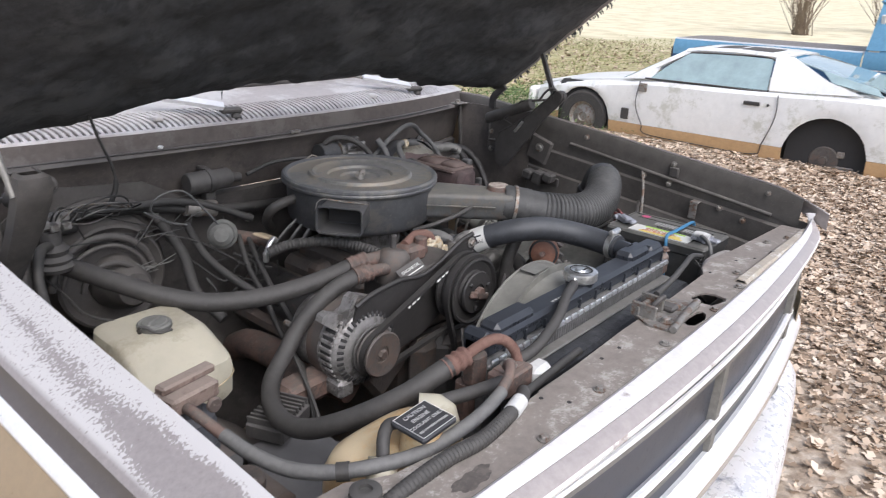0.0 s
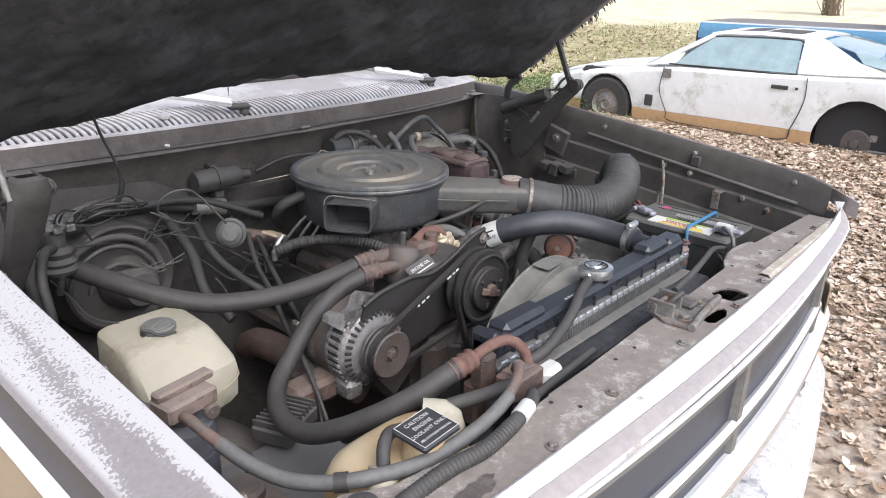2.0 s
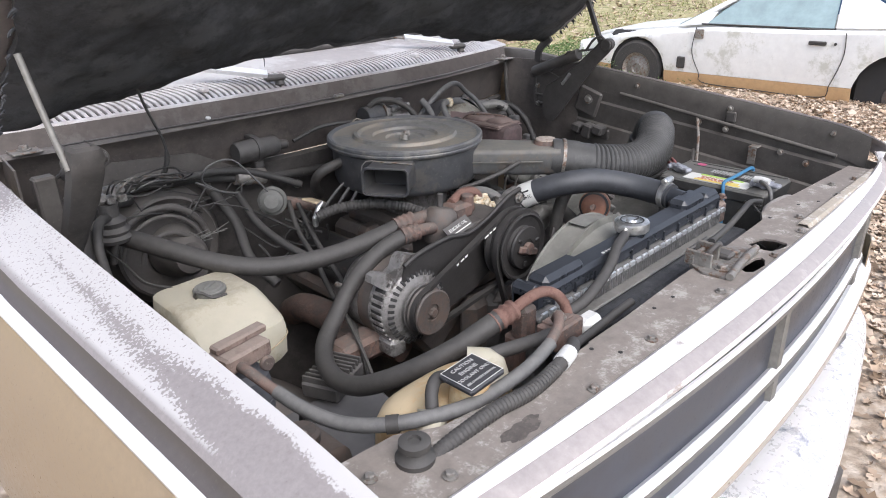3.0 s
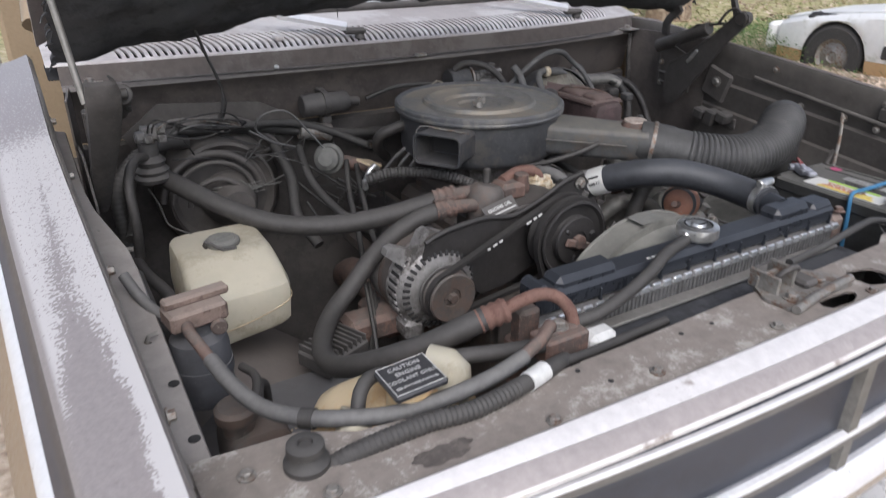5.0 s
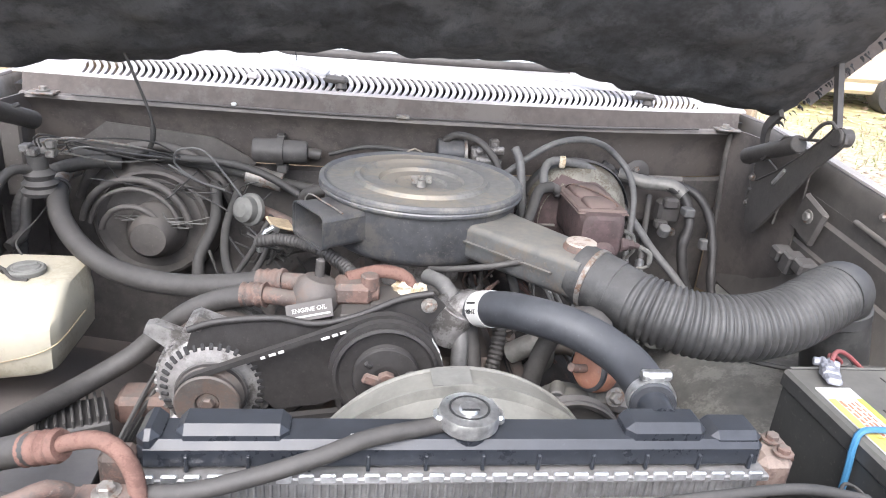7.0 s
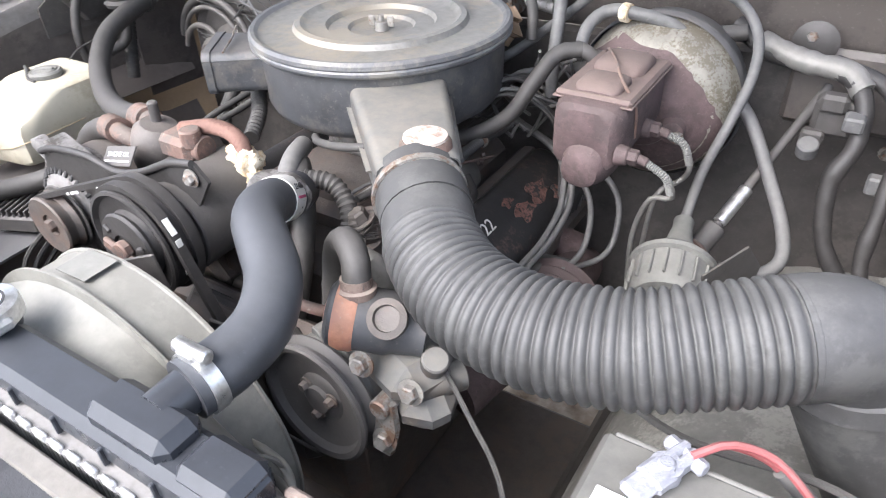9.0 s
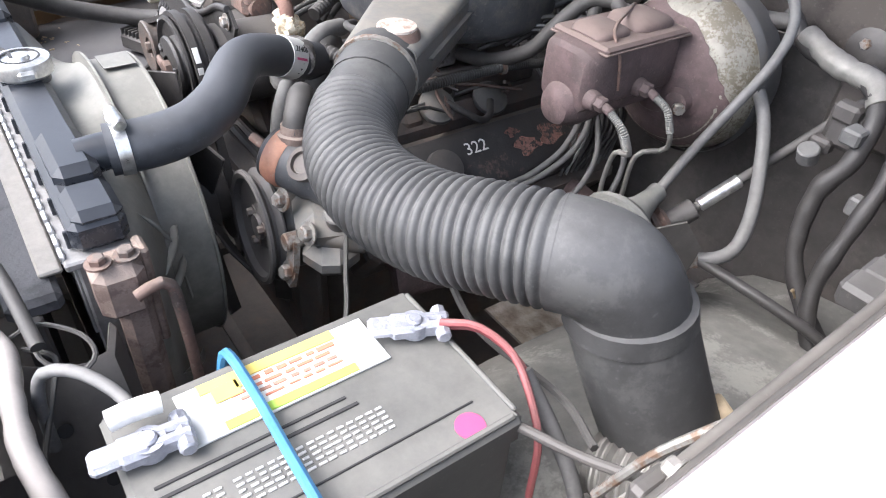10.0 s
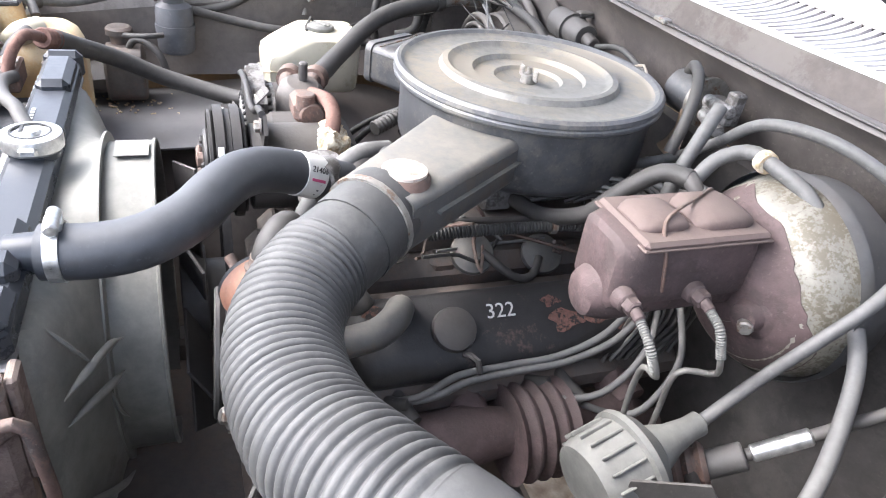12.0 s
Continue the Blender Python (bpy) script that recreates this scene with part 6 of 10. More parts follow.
part("reservoir_cap", lathe([(0.0355, -0.012), (0.0375, -0.008), (0.0375, 0.004), (0.035, 0.012), (0.029, 0.019), (0.014, 0.023), (0.010, 0.022), (0.0, 0.022)], RO, RA, 32), M_CAP, psp, "orange rusty end cap")
part("cap_nipple", tube([RO + RA * 0.018, RO + RA * 0.036, RO + RA * 0.052 + Vector((0, 0, 0.004))], 0.0065, 10), M_RUST, psp)
part("side_boss", lathe([(0.0, 0.0), (0.018, 0.0), (0.021, 0.004), (0.021, 0.012), (0.014, 0.015), (0.013, 0.010), (0, 0.010)], (0.405, 0.555, 1.088), (0.25, -0.65, 0.7), 24), M_GREASE, psp, "rusty round plug")
part("hose_stub", lathe([(0.0, 0), (0.020, 0), (0.021, 0.008), (0.017, 0.010), (0.017, 0.02), (0, 0.02)], (0.362, 0.560, 1.100), (-0.1, 0.15, 1), 20), M_DUSTRUST, psp)
part("bracket", join(plate([(-0.016, -0.05), (0.010, -0.048), (0.018, -0.01), (0.012, 0.022), (-0.010, 0.026), (-0.020, 0.0)], (0.412, 0.528, 0.975), (0.98, -0.15, 0.1), (0, 0.15, 1), 0.008), cyl((0.408, 0.545, 0.99), (0.408, 0.515, 0.992), 0.012)), M_ZINC, psp, "zinc adjusting bracket")
for x, y, z in ((0.382, 0.530, 1.036), (0.414, 0.516, 0.950), (0.44, 0.535, 1.02)):
    part("bolt", bolt((x, y, z), (0.1, -1, 0.35), 0.010, 0.010), M_ZINC, psp)

# ---- radiator and shroud ----
rad = thing("radiator", "radiator with a black plastic tank and aluminium core", "radiator", (0.115, 0.31, 0.55))
x0, x1 = -0.225, 0.462
tank = part("tank", box(((x0 + x1) / 2, 0.318, 1.118), (x1 - x0, 0.052, 0.036), 0.008), M_TANK, rad, "black plastic top tank")
for x, z, w, d, h in ((-0.13, 1.136, 0.115, 0.044, 0.028), (0.345, 1.139, 0.095, 0.044, 0.028), (0.43, 1.135, 0.062, 0.046, 0.018), (x0 + 0.012, 1.125, 0.024, 0.055, 0.045)):
    part("tank_hump", box((x, 0.3205, z), (w, d, h), 0.009), M_TANK, tank)
for i in range(11):
    part("tank_rib", box((x0 + 0.05 + 0.062 * i, 0.2915, 1.112), (0.004, 0.006, 0.02), 0.001), M_TANK, tank)
part("crimp_strip", box(((x0 + x1) / 2, 0.311, 1.096), (x1 - x0 + 0.012, 0.062, 0.009), 0.002), M_CORE, rad, "dull crimped strip")
for i in range(30):
    x = x0 + 0.012 + (x1 - x0 - 0.024) * i / 29
    part("crimp_tab", box((x, 0.2815, 1.100), (0.0165, 0.005, 0.011), 0.0015), M_FIN, rad)
part("core", box(((x0 + x1) / 2, 0.312, 0.835), (x1 - x0, 0.045, 0.51), 0.002), M_CORE, rad, "dull aluminium core")
for i in range(80):
    x = x0 + 0.008 + (x1 - x0 - 0.016) * i / 79
    part("core_tube", box((x, 0.2885, 1.045), (0.0032, 0.004, 0.09), 0.0008), M_CORE, rad)
neck = part("hose_neck", tube([(0.35, 0.33, 1.138), (0.351, 0.352, 1.140), (0.354, 0.385, 1.141)], 0.020, 14), M_TANK, rad)
cap = part("radiator_cap", join(lathe([(0.030, -0.016), (0.034, -0.012), (0.034, 0.0), (0.033, 0.004), (0.024, 0.006), (0.02, 0.004), (0.012, 0.004), (0.010, 0.008), (0, 0.009)], (0.12, 0.322, 1.155), (0, 0, 1), 32), box((0.153, 0.322, 1.149), (0.012, 0.02, 0.012), 0.003), box((0.087, 0.322, 1.149), (0.012, 0.02, 0.012), 0.003)), M_STEEL, rad, "bright pressed-metal cap")
part("cap_print", join(ring((0.12, 0.322, 1.1612), (0, 0, 1), 0.0205, 0.0006, 0.0025, 28), box((0.12, 0.313, 1.1645), (0.02, 0.004, 0.0006), 0.0002)), M_INK, cap)
part("filler_neck", cyl((0.12, 0.322, 1.128), (0.12, 0.322, 1.143), 0.028), M_TANK, rad)
part("maker_lettering", join(*[box((-0.005 + 0.010 * i, 0.306, 1.1366), (0.007, 0.005, 0.0006), 0.0002) for i in range(5)]), M_WHITE, tank)
side_brk = part("side_bracket", join(box((0.488, 0.318, 1.078), (0.046, 0.046, 0.06), 0.01), box((0.486, 0.325, 1.0), (0.03, 0.032, 0.20), 0.008), box((0.478, 0.345, 1.05), (0.03, 0.01, 0.12), 0.003)), M_DUSTRUST, rad, "rusty side bracket")
for y, z in ((0.305, 1.112), (0.33, 1.112)):
    part("bolt", bolt((0.495, y, z), (0, 0, 1), 0.008), M_RUST, side_brk)
part("side_pipe", tube([(0.523, 0.325, 1.085), (0.523, 0.345, 1.092), (0.521, 0.357, 1.082), (0.519, 0.360, 1.045), (0.517, 0.362, 0.985), (0.515, 0.362, 0.90)], 0.006, 12), M_RUST, rad, "dusty rusted pipe")
part("side_bracket", join(box((-0.243, 0.30, 1.095), (0.035, 0.03, 0.06), 0.006), box((-0.245, 0.315, 1.03), (0.03, 0.03, 0.08), 0.006)), M_RUST, rad, "rusty side bracket")
FX, FZ = 0.132, 0.922
rows = []
for j, (y, flat) in enumerate(((0.342, 1.0), (0.352, 0.95), (0.366, 0.72), (0.381, 0.40), (0.392, 0.12), (0.398, 0.0), (0.425, 0.0), (0.453, 0.0))):
    row = []
    for i in range(41):
        a = math.radians(-75 + 330 * i / 40)
        cx, cz = math.cos(a), math.sin(a)
        r = 0.208
        k = 1 / max(abs(cx) / 0.33, abs(cz) / 0.185)
        rr = r * (1 - flat) + k * flat
        row.append((FX + rr * cx, y, FZ + rr * cz))
    rows.append(row)
shroud = solid("fan_shroud", sheet(rows, 0.004), M_SHROUD, "dusty greenish-grey plastic fan shroud behind the radiator", "fan shroud")
part("shroud_flange", sheet([[(FX + r * math.cos(math.radians(a)), 0.396, FZ + r * math.sin(math.radians(a))) for r in (0.206, 0.214, 0.221)] for a in range(-50, 231, 5)], 0.003), M_SHROUD, shroud, "thin raised flange round the ring")
part("shroud_lip", tube([(FX + 0.2085 * math.cos(math.radians(a)), 0.4525, FZ + 0.2085 * math.sin(math.radians(a))) for a in range(-60, 241, 6)], 0.0028, 6, 0.02), M_SHROUD, shroud)
for pts, w in ((((0.415, 0.372, 1.099), (0.413, 0.388, 1.073), (0.402, 0.402, 1.039)), 0.0035),
               (((0.335, 0.424, 1.012), (0.357, 0.415, 1.024), (0.400, 0.404, 1.038), (0.422, 0.392, 1.036), (0.441, 0.380, 1.031)), 0.006),
               (((0.345, 0.422, 0.974), (0.361, 0.417, 0.979), (0.393, 0.406, 0.991), (0.421, 0.393, 0.998), (0.443, 0.379, 0.998)), 0.006),
               (((0.381, 0.410, 0.980), (0.370, 0.414, 0.941), (0.350, 0.420, 0.905)), 0.0035),
               (((0.362, 0.417, 0.828), (0.387, 0.408, 0.838), (0.423, 0.393, 0.866), (0.449, 0.372, 0.888)), 0.006)):
    part("moulded_rib", tube([(x, y - 0.012, z) for x, y, z in pts], w * 0.75, 6, 0.008, lambda q, n: 0.15 + 0.85 * min(1.0, 4 * q / n, 4 * (n - q) / n)), M_SHROUD, shroud, "curved moulded rib")
part("shroud_label", plate([(0, 0), (0.05, 0), (0.05, 0.04), (0, 0.04)], (0.09, 0.408, 1.1318), (1, 0, 0.05), (0, 1, 0), 0.0008), M_SERVO, shroud, "pale worn sticker")
condenser = thing("condenser", "black condenser standing before the radiator", "condenser", (0.115, 0.235, 0.6))
part("core", box((0.115, 0.238, 0.82), (0.70, 0.022, 0.46), 0.003), M_BLACK, condenser)
part("foam_strip", box((0.115, 0.246, 1.055), (0.69, 0.05, 0.022), 0.006), M_FELT, condenser, "black foam strip")
part("top_bar", box((0.125, 0.268, 1.072), (0.62, 0.022, 0.006), 0.002), M_GREYPIPE, condenser, "grey metal top bar")

# ---- upper radiator hose ----
hose = thing("radiator_hose", "new dark rubber radiator hose with a white part label", "hose", (0.35, 0.38, 1.12))
UP = [(0.351, 0.358, 1.140), (0.357, 0.405, 1.141), (0.350, 0.450, 1.145), (0.322, 0.492, 1.153), (0.285, 0.520, 1.160), (0.250, 0.546, 1.159), (0.224, 0.575, 1.152), (0.202, 0.612, 1.136), (0.186, 0.648, 1.117), (0.152, 0.702, 1.090)]
part("rubber", tube(UP, 0.0275, 22, 0.012), M_HOSE_NEW, hose)
lab = part("label_band", tube([(0.2005, 0.616, 1.134), (0.193, 0.631, 1.1265), (0.188, 0.643, 1.1195)], 0.0286, 22, 0.008), M_WHITE, hose, "white paper band")
for n in (Vector((0.82, -0.15, 0.55)), Vector((-0.55, -0.75, 0.45))):
    c = Vector((0.1938, 0.6298, 1.1268))
    ax = Vector((-0.0125, 0.027, -0.0145)).normalized()
    n = (n - ax * n.dot(ax)).normalized()
    v = n.cross(ax)
    part("lettering", words("21406", 0.0105, c + n * 0.0289 + v * 0.006, ax, v), M_INK, lab)
    part("print_bar", box(tuple(c + n * 0.0283 - v * 0.007), (0.022, 0.0035, 0.001), 0.0003, Matrix((ax, v, n)).transposed()), M_PINK if n.x > 0 else M_INK, lab)
clampg = part("clamp", ring((0.353, 0.372, 1.1405), (0.1, 1, 0.02), 0.0277, 0.013, 0.0022), M_STEEL, hose, "bright worm-drive clamp")
part("clamp_screw", join(cyl((0.335, 0.372, 1.174), (0.372, 0.372, 1.174), 0.007), box((0.352, 0.372, 1.171), (0.02, 0.016, 0.010), 0.002)), M_STEEL, clampg)

# ---- brake booster and master cylinder ----
booster = thing("brake_booster", "round grimy brake booster bolted to the firewall", "brake booster", (0.47, 1.20, 1.0))
BC = Vector((0.482, 1.138, 1.119))
BS = 0.945         # radius of the shell against a ten-inch one
part("front_shell", lathe([(r * BS, h) for r, h in ((0, 0.075), (0.05, 0.074), (0.062, 0.066), (0.10, 0.050), (0.118, 0.030), (0.124, 0.006), (0.128, 0.0))], (BC.x, BC.y, BC.z), (0, -1, 0), 44), M_BOOST, booster, "gold-zinc front shell with dark stain")
part("rear_shell", lathe([(r * BS, h) for r, h in ((0.131, -0.012), (0.134, -0.004), (0.134, 0.004), (0.127, 0.012), (0.124, 0.05), (0.10, 0.085), (0.05, 0.095), (0, 0.095))], (BC.x, BC.y, BC.z), (0, 1, 0), 44), M_BOOST_BLACK, booster, "dark rear shell")
SHELL = [(r * BS, h) for r, h in ((0.0, 0.0755), (0.05, 0.0745), (0.062, 0.0665), (0.10, 0.0505), (0.118, 0.0305), (0.124, 0.0065))]


def shell_height(r):
    for (r0, h0), (r1, h1) in zip(SHELL, SHELL[1:]):
        if r <= r1:
            return h0 + (h1 - h0) * (r - r0) / (r1 - r0)
    return 0.0


def rust_stain():
    """Red-brown crust over the shell's face, with a ragged edge that leaves the upper outer side bare."""
    rows = []
    for i in range(61):
        a = 2 * math.pi * i / 60
        k = max(0.0, math.cos(a - 1.0)) ** 1.5
        edge = BS * min(0.119, 0.124 - 0.036 * k + 0.012 * hum(3 * math.cos(a), 3 * math.sin(a), 0.4) + 0.005 * hum(11 * math.cos(a), 11 * math.sin(a), 0.4))
        row = []
        for j in range(9):
            r = 0.02 + (edge - 0.02) * j / 8
            row.append((BC.x + r * math.cos(a), BC.y - shell_height(r) - 0.0012, BC.z + r * math.sin(a)))
        rows.append(row)
    return sheet(rows[::-1], 0.001)


part("stain", rust_stain(), M_PRIMER, booster, "red-brown rusted centre")
part("hub", lathe([(0.034, -0.004), (0.032, 0.006), (0.020, 0.012), (0.016, 0.024), (0.008, 0.026), (0, 0.026)], (0.526, 1.078, 1.106), (0.25, -1, -0.05), 18), M_PRIMER, booster, "rusted stud boss")
part("check_valve", join(cyl((0.42, 1.075, 1.185), (0.41, 1.05, 1.195), 0.012), tube([(0.41, 1.05, 1.195), (0.40, 1.045, 1.205), (0.385, 1.05, 1.205)], 0.010, 10)), M_BLACK, booster)
master = thing("master_cylinder", "rusty red-brown brake master cylinder with a pressed lid", "master cylinder", (0.475, 1.0, 1.10))
part("reservoir", cast([(0.893, 0.464, 1.152, 0.034, 0.036), (0.898, 0.464, 1.153, 0.041, 0.042), (0.912, 0.465, 1.156, 0.046, 0.043), (0.93, 0.465, 1.157, 0.047, 0.041), (1.055, 0.465, 1.157, 0.047, 0.041), (1.063, 0.465, 1.155, 0.043, 0.038)], 36, 6.0), M_PRIMER, master, "cast reservoir")
part("nose", cast([(0.880, 0.466, 1.112, 0.016, 0.016), (0.884, 0.466, 1.113, 0.024, 0.024), (0.896, 0.467, 1.116, 0.029, 0.030), (0.910, 0.468, 1.124, 0.035, 0.040), (0.93, 0.468, 1.128, 0.038, 0.042)], 28, 2.4), M_PRIMER, master, "round cast nose")
part("bore", join(cyl((0.475, 0.905, 1.115), (0.475, 1.10, 1.115), 0.026), cyl((0.475, 0.892, 1.115), (0.475, 0.91, 1.115), 0.02), box((0.475, 1.085, 1.12), (0.11, 0.014, 0.055), 0.006)), M_PRIMER, master)
mlid = part("lid", join(box((0.465, 0.990, 1.198), (0.100, 0.158, 0.010), 0.004), box((0.465, 0.990, 1.1945), (0.104, 0.162, 0.003), 0.001), cast([(0.918, 0.465, 1.202, 0.022, 0.003), (0.923, 0.465, 1.202, 0.027, 0.008), (0.930, 0.465, 1.202, 0.030, 0.012), (0.966, 0.465, 1.202, 0.030, 0.0125), (0.974, 0.465, 1.202, 0.027, 0.009), (0.980, 0.465, 1.202, 0.022, 0.003)], 28, 3.6), cast([(0.986, 0.465, 1.202, 0.024, 0.003), (0.991, 0.465, 1.202, 0.030, 0.010), (1.000, 0.465, 1.202, 0.034, 0.0145), (1.046, 0.465, 1.202, 0.034, 0.0145), (1.056, 0.465, 1.202, 0.030, 0.010), (1.062, 0.465, 1.202, 0.024, 0.003)], 28, 3.6)), M_LIDRUST, master, "pressed dusty rusty lid with two domes")
part("bail_wire", tube([(0.512, 0.95, 1.14), (0.512, 0.94, 1.185), (0.49, 0.945, 1.213), (0.46, 1.0, 1.218), (0.43, 1.05, 1.21), (0.425, 1.06, 1.16)], 0.0022, 6), M_RUST, mlid)
for y in (0.905, 0.991):
    part("line_nut", join(cyl((0.505, y, 1.136), (0.522, y, 1.136), 0.014, 0.012, n=16), cyl((0.520, y, 1.137), (0.534, y, 1.137), 0.010, n=6), cyl((0.530, y, 1.137), (0.546, y, 1.133), 0.0062)), M_PRIMER, master)
part("brake_line", tube([(0.54, 0.905, 1.135), (0.572, 0.905, 1.118), (0.578, 0.918, 1.085), (0.550, 0.925, 1.072), (0.53, 0.94, 1.0), (0.53, 0.95, 0.90)], 0.0036, 12), M_GREYPIPE, master, "bent grey brake line")
part("brake_line", tube([(0.54, 0.991, 1.135), (0.565, 0.991, 1.125), (0.578, 0.995, 1.092), (0.565, 1.01, 1.06), (0.545, 0.98, 1.05), (0.535, 0.985, 0.98), (0.53, 0.99, 0.88)], 0.0036, 12), M_GREYPIPE, master, "bent grey brake line")
part("line_coil", tube([(0.545, 0.905, 1.133), (0.570, 0.905, 1.119), (0.577, 0.913, 1.095)], 0.0050, 12, 0.0008, ribs(0.0028, 0.12)), M_SERVO, master)
part("line_coil", tube([(0.545, 0.991, 1.133), (0.566, 0.991, 1.124), (0.577, 0.995, 1.095)], 0.0050, 12, 0.0008, ribs(0.0028, 0.12)), M_SERVO, master)
part("stud", cyl((0.525, 1.07, 1.10), (0.545, 1.05, 1.10), 0.009, n=8), M_ZINC, master)
vac = thing("vacuum_hose", "black rubber vacuum hose to the brake booster", "hose", (0.36, 1.0, 1.1))
part("rubber", tube([(0.395, 1.047, 1.205), (0.365, 1.03, 1.200), (0.345, 0.995, 1.165), (0.32, 0.97, 1.12), (0.27, 0.94, 1.09), (0.2, 0.93, 1.075)], 0.0115, 12), M_HOSE, vac)
part("band", cyl((0.424, 1.112, 1.243), (0.437, 1.109, 1.243), 0.0135), M_BRASS, vac, "yellow tape band")
over = thing("vacuum_hose", "black hose arching over the brake booster", "hose", (0.45, 1.13, 1.15))
part("rubber", tube([(0.385, 1.06, 1.195), (0.385, 1.085, 1.225), (0.405, 1.11, 1.243), (0.445, 1.112, 1.243), (0.50, 1.122, 1.228), (0.56, 1.135, 1.172), (0.618, 1.13, 1.115), (0.665, 1.09, 1.055), (0.705, 1.03, 1.01), (0.712, 0.985, 0.985), (0.67, 0.95, 0.965)], 0.0092, 12), M_LEAD, over)
part("end_clamp", cyl((0.672, 0.952, 0.966), (0.69, 0.966, 0.973), 0.012), M_ZINC, over)

loom2 = thing("corrugated_loom", "thin corrugated black loom over the carburettor linkage", "loom", (0.285, 0.9, 1.05))
part("tube_wall", tube([(0.274, 0.775, 1.074), (0.281, 0.80, 1.080), (0.285, 0.88, 1.083), (0.290, 0.96, 1.084), (0.293, 1.03, 1.076)], 0.0075, 10, 0.0011, ribs(0.0044, 0.13)), M_WIRE, loom2)
part("clip", ring((0.289, 0.945, 1.084), (0.05, 1, 0), 0.0085, 0.008, 0.002), M_ZINC, loom2)

solid("coolant_pipe", join(tube([(0.318, 0.735, 0.955), (0.322, 0.730, 0.99), (0.340, 0.724, 1.012), (0.366, 0.710, 1.020), (0.388, 0.684, 1.020), (0.388, 0.650, 1.012), (0.370, 0.615, 0.99), (0.352, 0.60, 0.955)], 0.0185, 16)), M_SNORK, "grey dusty bent coolant pipe beside the valve cover", "pipe")

# ---- cruise servo with its cable ----
servo = thing("cruise_servo", "grey ribbed plastic vacuum servo with a cable boot", "servo", (0.60, 0.92, 0.93))
SA = Vector((-0.16, 0.95, 0.22)).normalized()
SC = Vector((0.60, 0.900, 0.985))
part("can", lathe([(0, -0.055), (0.045, -0.052), (0.05, -0.04), (0.052, 0.0), (0.058, 0.002), (0.058, 0.009), (0.052, 0.012), (0.046, 0.022), (0.03, 0.032), (0.022, 0.034)], SC, SA, 36), M_SERVO, servo, "grey ribbed can")
su, sw, sa = basis_of(SA)
for i in range(18):
    a = 2 * math.pi * i / 18
    r = su * math.cos(a) + sw * math.sin(a)
    part("rib", box(tuple(SC + r * 0.0525 - SA * 0.022), (0.005, 0.003, 0.04), 0.001, Matrix((r, SA.cross(r), SA)).transposed()), M_SERVO, servo)
part("cable_boot", lathe([(0.03, 0.028), (0.026, 0.04), (0.018, 0.06), (0.0135, 0.085), (0.014, 0.10), (0.009, 0.104), (0.0, 0.104)], SC, SA, 24), M_SERVO, servo, "tapered grey boot")
tip = SC + SA * 0.10
part("cable", tube([tip, (0.585, 1.05, 1.06), (0.60, 1.085, 1.12), (0.61, 1.125, 1.175), (0.602, 1.16, 1.217), (0.572, 1.182, 1.25), (0.53, 1.165, 1.275), (0.47, 1.14, 1.288), (0.40, 1.12, 1.275), (0.33, 1.13, 1.22), (0.27, 1.12, 1.17), (0.2, 1.08, 1.12)], 0.0072, 12), M_LEAD, servo, "long grey-black cable")
part("bracket", join(plate([(0, 0), (0.09, 0.0), (0.10, 0.05), (0.07, 0.09), (0.0, 0.07)], (0.64, 0.87, 0.95), (0.5, 0.8, 0), (0, 0, 1), 0.003), box((0.66, 0.93, 0.93), (0.08, 0.09, 0.004), 0.001)), M_BLACK, servo)
# harness rod by the steering column
rod = solid("steering_shaft", join(cyl((0.62, 1.04, 0.985), (0.70, 1.235, 1.14), 0.007), cyl((0.605, 1.005, 0.96), (0.62, 1.04, 0.985), 0.016)), M_PLATE, "dark steering shaft through the firewall", "steering shaft")
part("bright_collar", cyl((0.622, 1.045, 0.989), (0.642, 1.093, 1.027), 0.0098), M_STEEL, rod)
part("joint", tube([(0.58, 0.96, 0.935), (0.595, 0.985, 0.95), (0.607, 1.008, 0.963)], 0.024, 14, 0.003, ribs(0.014, 0.15)), M_RUST, rod)

# ---- battery ----
bat = thing("battery", "dusty black car battery with a yellow label and lead clamps", "battery", (0.735, 0.39, 0.88))
BX0, BX1, BY0, BY1, BZ = 0.642, 0.820, 0.260, 0.537, 1.090
case = part("case", join(box(((BX0 + BX1) / 2, (BY0 + BY1) / 2, 0.975), (BX1 - BX0 - 0.006, BY1 - BY0 - 0.006, 0.19), 0.006), box(((BX0 + BX1) / 2, (BY0 + BY1) / 2, 1.072), (BX1 - BX0, BY1 - BY0, 0.03), 0.005)), M_CASE, bat, "black plastic case")
lb = part("label", box((0.684, 0.396, 1.0885), (0.055, 0.166, 0.0025), 0.0005), M_WHITE, bat, "yellow and white printed label")
part("label_yellow", box((0.6625, 0.390, 1.0902), (0.011, 0.118, 0.0012), 0.0003), M_YELLOW, lb)
part("label_green", box((0.7055, 0.394, 1.0902), (0.009, 0.112, 0.0012), 0.0003), M_GREEN, lb)
rnd = random.Random(14)
for j, (x, w, m) in enumerate(((0.6725, 0.0050, M_RED), (0.6800, 0.0042, M_RED), (0.6870, 0.0038, M_CAP), (0.6935, 0.0030, M_RED))):
    y = 0.345 + 0.006 * j
    while y < 0.440:
        L = rnd.uniform(0.006, 0.016)
        part("label_print", box((x + rnd.uniform(-0.0006, 0.0006), y + L / 2, 1.0902), (w * rnd.uniform(0.7, 1.0), L, 0.001), 0.0003), m, lb)
        y += L + rnd.uniform(0.002, 0.005)
